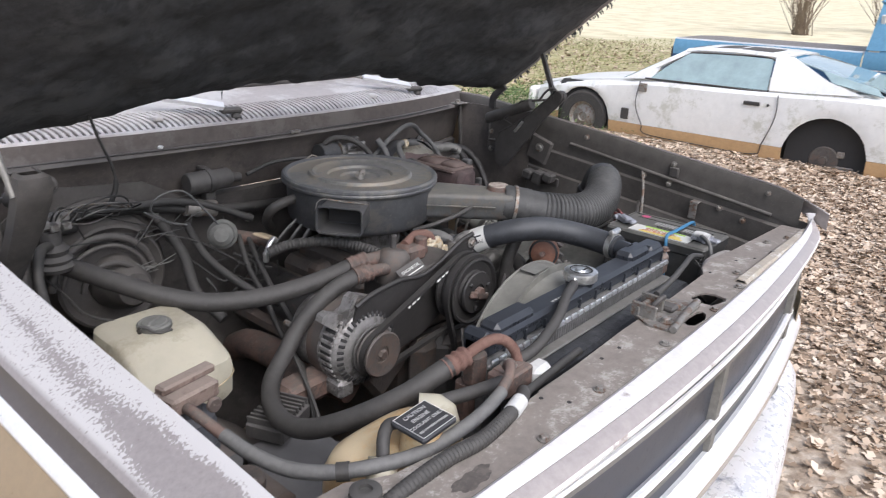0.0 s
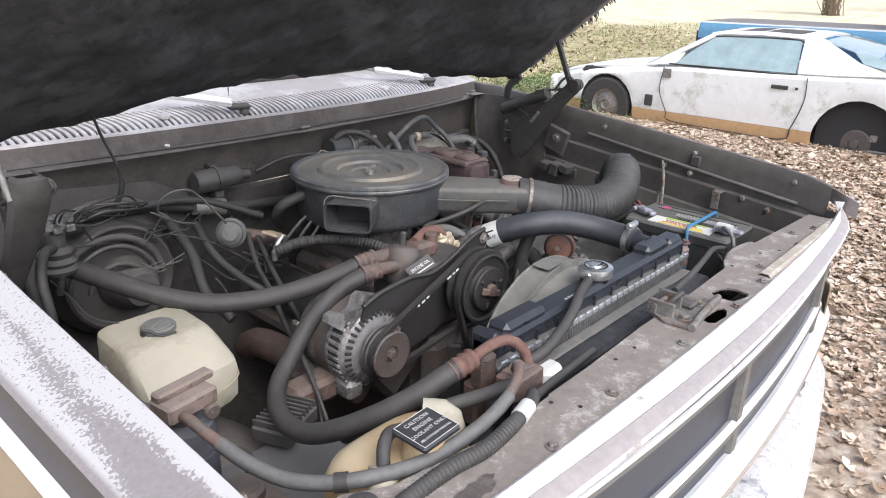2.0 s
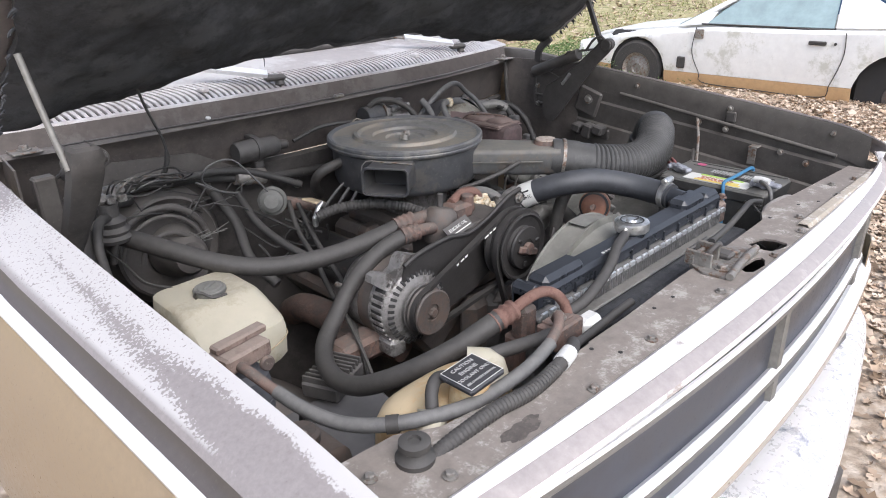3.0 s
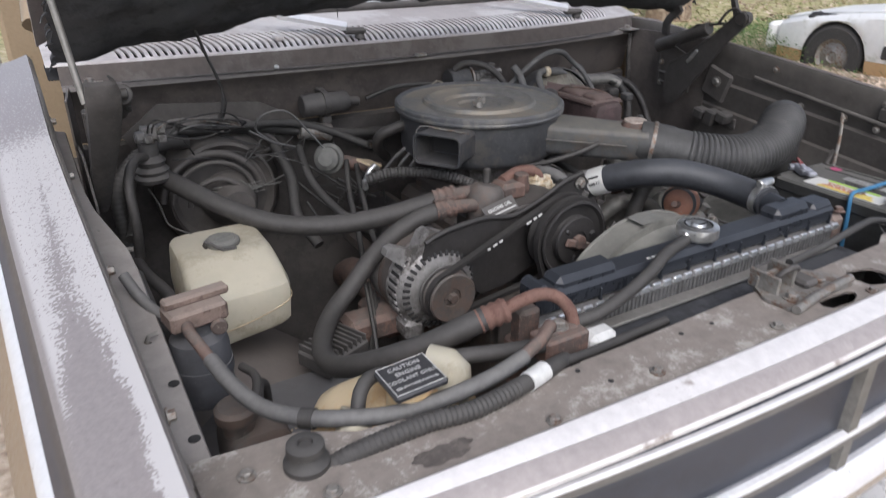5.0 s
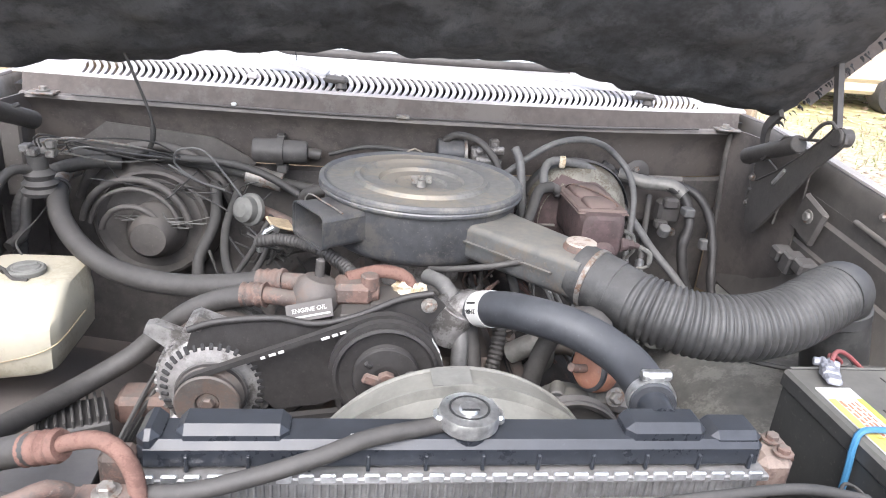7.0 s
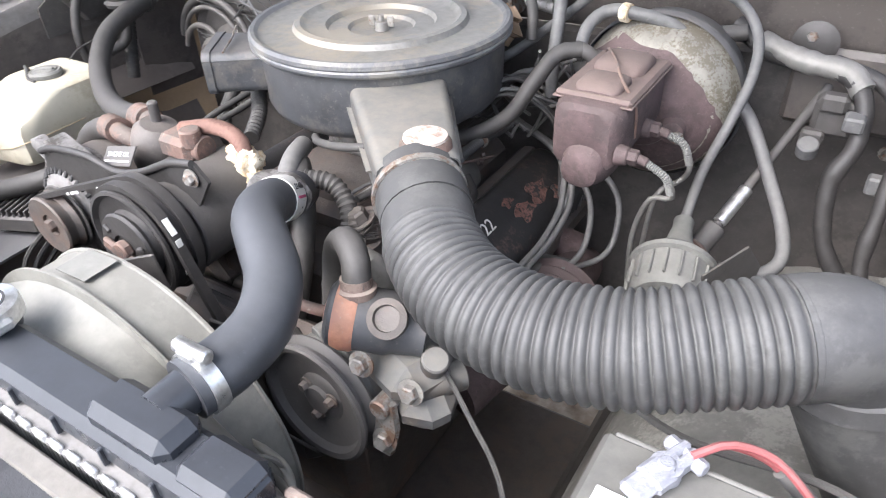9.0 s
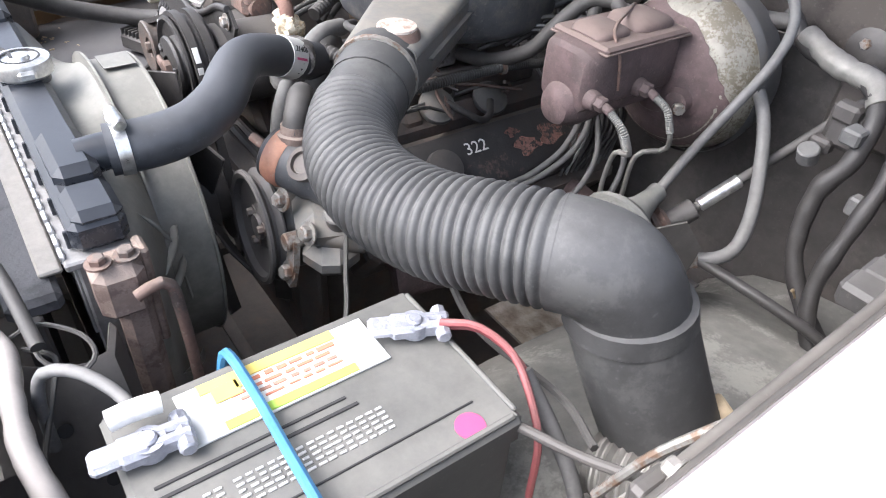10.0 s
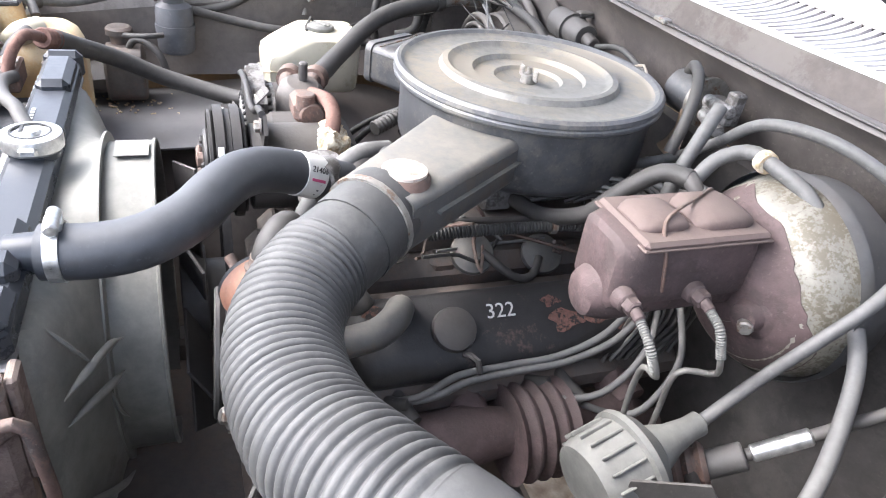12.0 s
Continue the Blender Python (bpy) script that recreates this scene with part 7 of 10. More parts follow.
part("label_emblem", join(box((0.6740, 0.350, 1.0906), (0.016, 0.022, 0.0012), 0.0004), box((0.6705, 0.364, 1.0906), (0.010, 0.012, 0.0012), 0.0004)), M_YELLOW, lb)
part("small_print", join(*[box((0.7505 + 0.0052 * j, 0.288 + 0.0084 * i + (0.012 if i > 8 else 0.006 if i > 3 else 0) + 0.0012 * hum(i * 1.7, j * 2.3, 0), 1.0876), (0.0024, 0.0060 + 0.0022 * hum(j * 1.3, i * 1.9, 3), 0.0012), 0.0003) for i in range(18) for j in range(5)]), M_LETTER, case, "white rows of small print")
part("lid_groove", join(box((0.727, 0.352, 1.0876), (0.003, 0.150, 0.0014), 0.0005), box((0.737, 0.350, 1.0876), (0.0035, 0.165, 0.0014), 0.0005), box((0.785, 0.400, 1.0876), (0.002, 0.22, 0.0014), 0.0005)), M_DARK, case, "dark moulded grooves")
part("lid_rim", join(box((0.8145, 0.398, 1.0885), (0.006, 0.262, 0.004), 0.0015), box((0.731, 0.533, 1.0885), (0.16, 0.005, 0.004), 0.0015)), M_CASE, case)
part("sticker", lathe([(0, 0), (0.0125, 0), (0.0125, 0.0008), (0, 0.001)], (0.803, 0.494, 1.0872), (0, 0, 1), 24), M_PINK, case, "round pink sticker")
part("side_print", join(box((0.8185, 0.40, 1.03), (0.0012, 0.06, 0.012), 0.0003), box((0.8185, 0.42, 1.01), (0.0012, 0.05, 0.018), 0.0003)), M_LETTER, case, "white print on the side")


def clamp_on(x, y, turn):
    """Battery post clamp: split ring with ears, bolt and a cable lug, one casting."""
    R = Matrix.Rotation(turn, 3, "Z")
    def P(a, b, c):
        return tuple(R @ Vector((a, b, 0)) + Vector((x, y, BZ + c)))
    vs, fs = join(cyl(P(0, 0, -0.004), P(0, 0, 0.022), 0.0085), ring(Vector(P(0, 0, 0.010)), (0, 0, 1), 0.009, 0.016, 0.006, 18),
                box(P(0.020, 0.006, 0.010), (0.034, 0.011, 0.018), 0.003, R), box(P(0.020, -0.006, 0.010), (0.034, 0.011, 0.018), 0.003, R),
                cyl(P(0.028, -0.022, 0.010), P(0.028, 0.022, 0.010), 0.008, n=8), box(P(-0.012, 0, 0.011), (0.03, 0.030, 0.018), 0.005, R),
                box(P(-0.03, 0, 0.012), (0.036, 0.026, 0.012), 0.004, R))
    at = Vector((x, y, BZ))
    return [tuple(at + (Vector(p) - at) * 0.84) for p in vs], fs


part("terminal_clamp", clamp_on(0.698, 0.511, 1.15), M_LEAD_POST, bat, "grey corroded lead clamp")
part("terminal_clamp", clamp_on(0.698, 0.285, 1.5), M_LEAD_POST, bat, "grey corroded lead clamp")
part("strap", join(tube([(0.638, 0.352, 0.95), (0.636, 0.356, 1.04), (0.636, 0.360, 1.080), (0.647, 0.364, 1.100), (0.70, 0.366, 1.098), (0.76, 0.364, 1.100), (0.810, 0.363, 1.100), (0.827, 0.363, 1.085), (0.827, 0.363, 1.0)], 0.0045, 8, 0.008)), M_BLUE, bat, "blue hold-down cord")
pos = thing("battery_cable", "red battery cable with a grey sleeve at the clamp", "cable", (0.71, 0.53, 1.10))
part("red_wire", tube([(0.712, 0.528, 1.105), (0.735, 0.551, 1.108), (0.768, 0.566, 1.094), (0.802, 0.562, 1.068), (0.826, 0.552, 1.045), (0.832, 0.548, 0.98)], 0.0035, 8), M_REDWIRE, pos)
part("red_wire", tube([(0.712, 0.530, 1.10), (0.732, 0.558, 1.098), (0.765, 0.575, 1.080), (0.79, 0.582, 1.05)], 0.0035, 8), M_REDWIRE, pos)
part("sleeve", tube([(0.775, 0.575, 1.075), (0.815, 0.580, 1.035), (0.845, 0.582, 1.0), (0.868, 0.582, 0.96)], 0.0075, 14), M_LEAD, pos, "grey sleeve")
neg = thing("battery_cable", "pale grey ground cable at the battery", "cable", (0.66, 0.26, 1.09))
part("wire", tube([(0.672, 0.284, 1.112), (0.652, 0.277, 1.117), (0.625, 0.259, 1.122), (0.606, 0.238, 1.114), (0.598, 0.228, 1.08), (0.596, 0.224, 1.02)], 0.005, 8), M_LEAD, neg)
part("clamp_bar", tube([(0.675, 0.266, 1.113), (0.676, 0.284, 1.115), (0.677, 0.302, 1.113)], 0.0085, 10), M_TAPE, bat, "pale worn clamp bar")
corner = solid("corner_panel", sheet([[(x, y, 1.030), (x + 0.006, y + 0.004, 1.026), (x + 0.030, y + 0.006, 0.98), (x + 0.075, y + 0.008, 0.90), (x + 0.09, y + 0.010, 0.87)] for x, y in ((0.470, 0.180), (0.492, 0.212), (0.513, 0.240), (0.523, 0.268), (0.518, 0.288), (0.480, 0.300))][::-1], 0.003), M_WELL, "dark pressed panel beside the radiator", "panel", kind="structure")
for x, y, z in ((0.541, 0.232, 0.975), (0.553, 0.270, 0.98), (0.580, 0.255, 0.93)):
    part("small_hole", lathe([(0, 0), (0.007, 0), (0.007, 0.0012), (0, 0.0014)], (x, y, z), (0.85, 0.05, 0.5), 12), M_DARK, corner)
taped = thing("wiring_harness", "tan tape-wrapped harness hanging beside the battery", "wiring harness", (0.62, 0.21, 1.08))
part("tape_wrap", tube([(0.50, 0.205, 1.085), (0.545, 0.216, 1.092), (0.60, 0.213, 1.096), (0.65, 0.211, 1.090), (0.69, 0.217, 1.076), (0.712, 0.224, 1.050)], 0.0095, 12, 0.004, lambda q, w: 1 + 0.22 * hum(q * 45, 2, 1)), M_SIDE, taped, "frayed tan tape")
part("loose_wire", tube([(0.52, 0.222, 1.085), (0.530, 0.245, 1.098), (0.556, 0.272, 1.094), (0.577, 0.276, 1.085), (0.583, 0.258, 1.080), (0.566, 0.240, 1.088), (0.545, 0.236, 1.094)], 0.0022, 6, 0.006), M_WIRE, taped)
part("loose_wire", tube([(0.535, 0.228, 1.082), (0.556, 0.248, 1.080), (0.580, 0.240, 1.072), (0.602, 0.229, 1.060), (0.640, 0.215, 1.050), (0.665, 0.208, 1.02)], 0.0024, 6, 0.006), M_WIRE, taped)
solid("hold_down_rod", tube([(0.815, 0.532, 1.075), (0.87, 0.555, 1.078), (0.925, 0.58, 1.09)], 0.0045, 10), M_BLACK, "thin black battery hold-down rod", "rod")
tray = solid("battery_tray", join(box((0.731, 0.398, 0.872), (0.20, 0.30, 0.012), 0.003), box((0.831, 0.398, 0.89), (0.006, 0.29, 0.04), 0.002), box((0.728, 0.25, 0.89), (0.2, 0.006, 0.04), 0.002)), M_BLACK, "black metal battery tray by the fender", "tray")

# ---- washer bottle ----
wash = thing("washer_bottle", "yellowed plastic washer bottle on the inner fender", "washer bottle", (-0.54, 0.70, 0.93))


def bottle(sections, n=40, power=5.0, slant=0.0):
    """Rounded box tank from stacked sections (z, middle x, middle y, half width, half depth); slant tilts the bottom."""
    vs, fs = [], []
    for z, x, y, a, b in sections:
        for i in range(n):
            t = 2 * math.pi * i / n
            c, s = math.cos(t), math.sin(t)
            r = (abs(c) ** power + abs(s) ** power) ** (-1 / power)
            vs.append((x + a * r * c, y + b * r * s, z + slant * (a * r * c + 0.09) * (sections[-1][0] - z) / (sections[-1][0] - sections[0][0])))
    m = len(sections)
    for k in range(m - 1):
        for i in range(n):
            j = (i + 1) % n
            fs.append((k * n + i, k * n + j, (k + 1) * n + j, (k + 1) * n + i))
    fs.append(tuple(range(n))[::-1])
    fs.append(tuple((m - 1) * n + i for i in range(n)))
    return vs, fs


part("tank", bottle([(0.956, -0.538, 0.755, 0.066, 0.080), (0.960, -0.538, 0.755, 0.077, 0.092), (0.968, -0.538, 0.756, 0.082, 0.098), (1.03, -0.538, 0.757, 0.085, 0.101), (1.046, -0.538, 0.759, 0.084, 0.099), (1.056, -0.538, 0.765, 0.082, 0.093), (1.078, -0.538, 0.785, 0.079, 0.076), (1.089, -0.538, 0.795, 0.076, 0.066), (1.094, -0.538, 0.798, 0.070, 0.060), (1.0955, -0.538, 0.799, 0.060, 0.050)], 48, 8.0, 0.13), M_CREAM, wash, "cream translucent tank")
wc = part("cap", join(lathe([(0.027, -0.004), (0.029, 0.0), (0.029, 0.006), (0.026, 0.009), (0.022, 0.008), (0.020, 0.010), (0.008, 0.011), (0, 0.010)], (-0.535, 0.782, 1.097), (0, 0, 1), 32), box((-0.535, 0.782, 1.108), (0.036, 0.006, 0.006), 0.002, Matrix.Rotation(0.5, 3, "Z"))), M_SERVO, wash, "dusty dark round cap")
part("cap_ring", tube([(-0.564, 0.776, 1.094), (-0.570, 0.770, 1.106), (-0.566, 0.764, 1.113), (-0.558, 0.762, 1.108), (-0.545, 0.752, 1.098), (-0.520, 0.750, 1.097)], 0.0028, 8), M_HOSE, wc, "black cap strap")
part("foot", box((-0.612, 0.668, 0.968), (0.03, 0.03, 0.045), 0.004), M_CREAM, wash)
part("seam", tube([(-0.618, 0.662, 0.992), (-0.59, 0.6555, 0.994), (-0.54, 0.6545, 1.002), (-0.49, 0.6555, 1.015), (-0.462, 0.660, 1.026), (-0.4525, 0.69, 1.028), (-0.4515, 0.78, 1.030)], 0.0010, 6), M_TORN, wash, "moulded seam")
solid("washer_hose", tube([(-0.57, 0.85, 1.093), (-0.60, 0.90, 1.10), (-0.60, 0.98, 1.11), (-0.605, 1.06, 1.12)], 0.002, 6), M_WIRE, "thin wire to the washer bottle", "hose")

# ---- coolant bottle ----
cool = thing("coolant_bottle", "amber coolant bottle with a black caution plate", "coolant bottle", (-0.47, 0.245, 0.95))
part("tank", bottle([(0.93, -0.47, 0.255, 0.08, 0.055), (0.94, -0.47, 0.255, 0.098, 0.066), (1.04, -0.47, 0.255, 0.10, 0.068), (1.07, -0.47, 0.255, 0.098, 0.066), (1.09, -0.47, 0.253, 0.09, 0.06), (1.102, -0.47, 0.250, 0.075, 0.048), (1.107, -0.47, 0.248, 0.05, 0.03)], 40, 3.5), M_AMBER, cool, "amber stained tank")
part("spout", tube([(-0.545, 0.205, 1.06), (-0.548, 0.205, 1.095), (-0.535, 0.215, 1.122)], 0.019, 14), M_CREAM, cool)
part("spout_hose", tube([(-0.536, 0.214, 1.118), (-0.527, 0.224, 1.138), (-0.505, 0.238, 1.142), (-0.47, 0.25, 1.125)], 0.0085, 12), M_HOSE, cool, "grey hose on the spout")
part("shoulder", tube([(-0.42, 0.21, 1.09), (-0.40, 0.235, 1.115), (-0.42, 0.262, 1.118)], 0.021, 14), M_CREAM, cool)
part("neck", cyl((-0.475, 0.212, 1.09), (-0.476, 0.204, 1.146), 0.026), M_AMBER, cool)
PU, PV, PN = Vector((1, 0.0, 0.06)).normalized(), Vector((0, 1, 0)), Vector((-0.06, 0, 1)).normalized()
PC = Vector((-0.476, 0.202, 1.151))
cplate = part("caution_plate", box(tuple(PC), (0.064, 0.058, 0.010), 0.003, Matrix((PU, PV, PN)).transposed()), M_LABELBLACK, cool, "black square caution cap")
part("plate_border", join(*[box(tuple(PC + PN * 0.0053 + PU * a + PV * b), (w, h, 0.0006), 0.0002, Matrix((PU, PV, PN)).transposed()) for a, b, w, h in ((0, 0.0265, 0.060, 0.0009), (0, -0.0265, 0.060, 0.0009), (0.0295, 0, 0.0009, 0.053), (-0.0295, 0, 0.0009, 0.053))]), M_TAPE, cplate)
for txt, s, d in (("CAUTION", 0.0088, 0.017), ("ENGINE", 0.0088, 0.006), ("COOLANT ONLY", 0.0078, -0.005), ("SEE OWNERS MANUAL", 0.0050, -0.017)):
    part("caution_lettering", words(txt, s, PC + PN * 0.0054 + PV * d, PU, PV), M_LETTER, cplate)

# ---- receiver dryer and its hoses ----
dry = thing("receiver_dryer", "dusty blue-grey receiver dryer canister with a rusty top block", "receiver dryer", (-0.645, 0.47, 0.90))
part("canister", lathe([(0, 0.0), (0.028, 0.0), (0.036, 0.004), (0.039, 0.012), (0.039, 0.088), (0.036, 0.101), (0.022, 0.109), (0.02, 0.129), (0, 0.129)], (-0.645, 0.485, 1.005), (0, 0, 1), 30), M_DRYER, dry, "dusty blue-grey canister")
part("top_block", join(box((-0.645, 0.478, 1.145), (0.075, 0.045, 0.026), 0.004, Matrix.Rotation(0.15, 3, "Z")), box((-0.64, 0.487, 1.163), (0.085, 0.02, 0.012), 0.003, Matrix.Rotation(0.15, 3, "Z"))), M_DUSTRUST, dry, "rusty top block")
part("sight_glass", cyl((-0.622, 0.455, 1.130), (-0.622, 0.447, 1.130), 0.011), M_RUST, dry)
part("band", ring((-0.645, 0.485, 1.06), (0, 0, 1), 0.0392, 0.016, 0.002), M_DRYER, dry)
part("band_bracket", join(box((-0.69, 0.47, 1.06), (0.05, 0.022, 0.012), 0.003), tube([(-0.70, 0.47, 1.07), (-0.715, 0.46, 1.10), (-0.70, 0.455, 1.12), (-0.712, 0.45, 1.14), (-0.695, 0.45, 1.145)], 0.003, 6)), M_ZINC, dry)
hc = thing("coolant_line", "long grey rubber air-conditioning hose with a rusty end", "hose", (-0.6, 0.25, 1.1))
part("metal_end", tube([(-0.66, 0.455, 1.140), (-0.662, 0.43, 1.145), (-0.655, 0.405, 1.135), (-0.648, 0.375, 1.125)], 0.0075, 10), M_RUST, hc, "rusty pipe end")
part("rubber", tube([(-0.65, 0.385, 1.128), (-0.640, 0.34, 1.118), (-0.622, 0.29, 1.112), (-0.595, 0.243, 1.118), (-0.555, 0.208, 1.124), (-0.50, 0.186, 1.124), (-0.44, 0.176, 1.130), (-0.385, 0.175, 1.136), (-0.335, 0.182, 1.142)], 0.0095, 14), M_LEAD, hc)
part("collar", ring((-0.585, 0.233, 1.119), (0.7, -0.7, 0.1), 0.0092, 0.016, 0.0025), M_HOSE, hc)
part("metal_end", tube([(-0.345, 0.18, 1.141), (-0.30, 0.195, 1.148), (-0.275, 0.212, 1.150), (-0.262, 0.225, 1.135)], 0.008, 10), M_RUST, hc, "rusty pipe end")
part("white_band", tube([(-0.355, 0.150, 1.133), (-0.325, 0.157, 1.134)], 0.012, 14), M_TAPE, hc, "white tape wrap")
loom = thing("corrugated_loom", "black corrugated loom lying along the radiator support", "loom", (-0.4, 0.16, 1.12))
part("loom_tube", tube([(-0.598, 0.158, 1.112), (-0.56, 0.155, 1.122), (-0.49, 0.150, 1.130), (-0.43, 0.143, 1.130), (-0.36, 0.149, 1.133), (-0.31, 0.164, 1.128), (-0.265, 0.190, 1.108)], 0.0105, 14, 0.0015, ribs(0.006, 0.05, 0, 0.12)), M_HOSE, loom)
part("branch", tube([(-0.33, 0.156, 1.132), (-0.28, 0.178, 1.116), (-0.21, 0.197, 1.098), (-0.12, 0.206, 1.094), (-0.06, 0.212, 1.09)], 0.007, 10), M_HOSE, loom)
blk = solid("line_block", join(box((-0.2365, 0.235, 1.100), (0.072, 0.040, 0.036), 0.003), box((-0.236, 0.240, 1.119), (0.050, 0.026, 0.004), 0.0015)), M_RUST, "rusty refrigerant line block", "fitting")
part("bolt", bolt((-0.235, 0.240, 1.1205), (0, 0, 1), 0.009, 0.008), M_ZINC, blk)
part("grey_tape", box((-0.178, 0.222, 1.094), (0.046, 0.032, 0.030), 0.008), M_TAPE, blk, "grey tape")
hb = thing("refrigerant_hose", "thick dark rubber refrigerant hose looping past the alternator", "hose", (-0.46, 0.45, 1.0))
part("metal_end", tube([(-0.085, 0.655, 1.120), (-0.125, 0.652, 1.128), (-0.155, 0.660, 1.128)], 0.013, 12), M_RUST, hb)
part("ferrule", tube([(-0.14, 0.656, 1.128), (-0.175, 0.665, 1.124)], 0.018, 14, 0.002, ribs(0.012, 0.08)), M_RUST, hb)
part("rubber", tube([(-0.165, 0.662, 1.125), (-0.21, 0.674, 1.110), (-0.255, 0.678, 1.088), (-0.30, 0.682, 1.050), (-0.345, 0.672, 1.010), (-0.395, 0.645, 0.985), (-0.435, 0.59, 0.980), (-0.462, 0.52, 0.992), (-0.468, 0.455, 1.012), (-0.455, 0.395, 1.045), (-0.422, 0.348, 1.076), (-0.382, 0.318, 1.100), (-0.342, 0.299, 1.122), (-0.318, 0.292, 1.131)], 0.0165, 16), M_HOSE, hb)
part("ferrule", tube([(-0.326, 0.294, 1.128), (-0.288, 0.283, 1.142)], 0.0165, 16, 0.002, ribs(0.012, 0.08)), M_RUST_BRIGHT, hb, "rusty crimped ferrule")
part("metal_end", tube([(-0.292, 0.284, 1.141), (-0.268, 0.276, 1.153), (-0.245, 0.267, 1.160), (-0.224, 0.257, 1.153), (-0.211, 0.247, 1.135), (-0.207, 0.241, 1.112)], 0.0088, 12), M_RUST_BRIGHT, hb, "rusty bent pipe")
ha = thing("refrigerant_hose", "thick dusty rubber hose from firewall to compressor", "hose", (-0.4, 0.9, 1.1))
part("rubber", tube([(-0.592, 1.075, 1.150), (-0.565, 1.0, 1.145), (-0.53, 0.925, 1.133), (-0.48, 0.862, 1.112), (-0.42, 0.815, 1.095), (-0.35, 0.775, 1.092), (-0.28, 0.745, 1.098), (-0.21, 0.72, 1.112), (-0.145, 0.702, 1.128)], 0.0185, 16), M_HOSE, ha)
part("ferrule", tube([(-0.155, 0.705, 1.126), (-0.115, 0.692, 1.134)], 0.0205, 16, 0.002, ribs(0.013, 0.07)), M_RUST, ha)
part("metal_end", tube([(-0.12, 0.693, 1.134), (-0.08, 0.68, 1.138)], 0.015, 12), M_RUST, ha)
part("clamp", ring((-0.585, 1.06, 1.149), (0.3, -0.9, 0), 0.0185, 0.014, 0.0025), M_HOSE, ha)
part("metal_end", tube([(-0.588, 1.065, 1.150), (-0.60, 1.12, 1.155), (-0.60, 1.2, 1.15)], 0.014, 12), M_ZINC, ha)
ovf = thing("overflow_hose", "thin black overflow hose from the radiator cap", "hose", (0.0, 0.28, 1.14))
part("rubber", tube([(0.09, 0.318, 1.142), (0.06, 0.305, 1.145), (0.01, 0.288, 1.146), (-0.04, 0.268, 1.138), (-0.10, 0.252, 1.128), (-0.16, 0.243, 1.118), (-0.20, 0.250, 1.11)], 0.0095, 12), M_HOSE, ovf)
line_e = thing("refrigerant_line", "dark hose from the coolant bottle to the line block", "hose", (-0.36, 0.23, 1.13))
part("rubber", tube([(-0.43, 0.255, 1.112), (-0.39, 0.245, 1.122), (-0.33, 0.232, 1.118), (-0.27, 0.228, 1.110)], 0.0105, 12), M_HOSE, line_e)

# ---- heater blower and firewall fittings ----
blow = thing("blower_motor", "round dark heater blower in its housing on the firewall", "blower", (-0.44, 1.15, 1.03))
part("housing", lathe([(0.0, 0.0), (0.135, 0.0), (0.14, 0.012), (0.138, 0.03), (0.122, 0.05), (0.118, 0.07), (0.112, 0.074), (0.107, 0.068), (0.10, 0.062), (0.0, 0.06)], (-0.44, 1.22, 1.045), (0, -1, 0.05), 44), M_WELL, blow, "dark round housing")
part("motor", lathe([(0, 0.15), (0.035, 0.148), (0.045, 0.135), (0.048, 0.10), (0.06, 0.085), (0.062, 0.06), (0, 0.06)], (-0.43, 1.22, 1.035), (0, -1, 0.05), 30), M_WELL, blow, "dark motor can")
part("cover_plate", plate([(-0.16, -0.02), (0.16, -0.02), (0.19, 0.05), (0.10, 0.10), (-0.12, 0.12), (-0.20, 0.06)], (-0.42, 1.222, 1.13), (1, 0, 0), (0, 0, 1), 0.004), M_WELL, blow)
part("rim_arch", tube([(-0.44 + 0.165 * math.cos(a), 1.195, 1.045 + 0.165 * math.sin(a)) for a in [math.radians(15 + 15 * i) for i in range(11)]], 0.010, 8, 0.02), M_WELL, blow)
rnd = random.Random(11)
for r, w, y in ((0.108, 0.0075, 1.128), (0.090, 0.005, 1.120), (0.060, 0.006, 1.095)):
    part("arch", tube([(-0.467 + r * math.cos(math.radians(a)), y, 1.045 + r * math.sin(math.radians(a))) for a in range(4, 178, 6)], w, 8), M_WELL, blow, "pressed arch of the blower housing")
straw = [tube([(-0.47 + rnd.uniform(-0.06, 0.06), 1.12, 1.075 + rnd.uniform(-0.012, 0.012)), (-0.42 + rnd.uniform(-0.03, 0.03), 1.10, 1.075 + rnd.uniform(-0.012, 0.012)), (-0.36 + rnd.uniform(-0.05, 0.05), 1.11, 1.07 + rnd.uniform(-0.015, 0.015))], 0.0011, 4, 0.03) for i in range(9)]
solid("straw", join(*straw), M_SERVO, "dry straw caught on the blower", "straw", kind="stuff")


def relay(name, c, r, L, label):
    """A horizontal canister on the firewall with its strap and plug."""
    t = thing(name, label, "canister", (c[0], c[1], c[2] - r))
    part("can", lathe([(0, 0), (r * 0.85, 0), (r, 0.006), (r, L * 0.55), (r * 0.92, L * 0.57), (r * 0.92, L - 0.006), (r * 0.8, L), (0, L)], (c[0] - L / 2, c[1], c[2]), (1, 0, 0), 26), M_PLATE, t, "dark canister")
    part("strap", ring((c[0], c[1], c[2]), (1, 0, 0), r, 0.014, 0.003), M_PLATE, t)
    part("strap_foot", box((c[0], c[1] + r * 0.8, c[2] + r), (0.018, 0.03, 0.01), 0.002), M_PLATE, t)
    part("strap_foot", box((c[0] + 0.004, c[1] + 0.01, c[2] - r - 0.012), (0.024, 0.03, 0.02), 0.003), M_PLATE, t)
    part("plug", cyl((c[0] + L / 2, c[1], c[2]), (c[0] + L / 2 + 0.03, c[1], c[2] - 0.004), 0.012), M_BLACK, t)
    return t


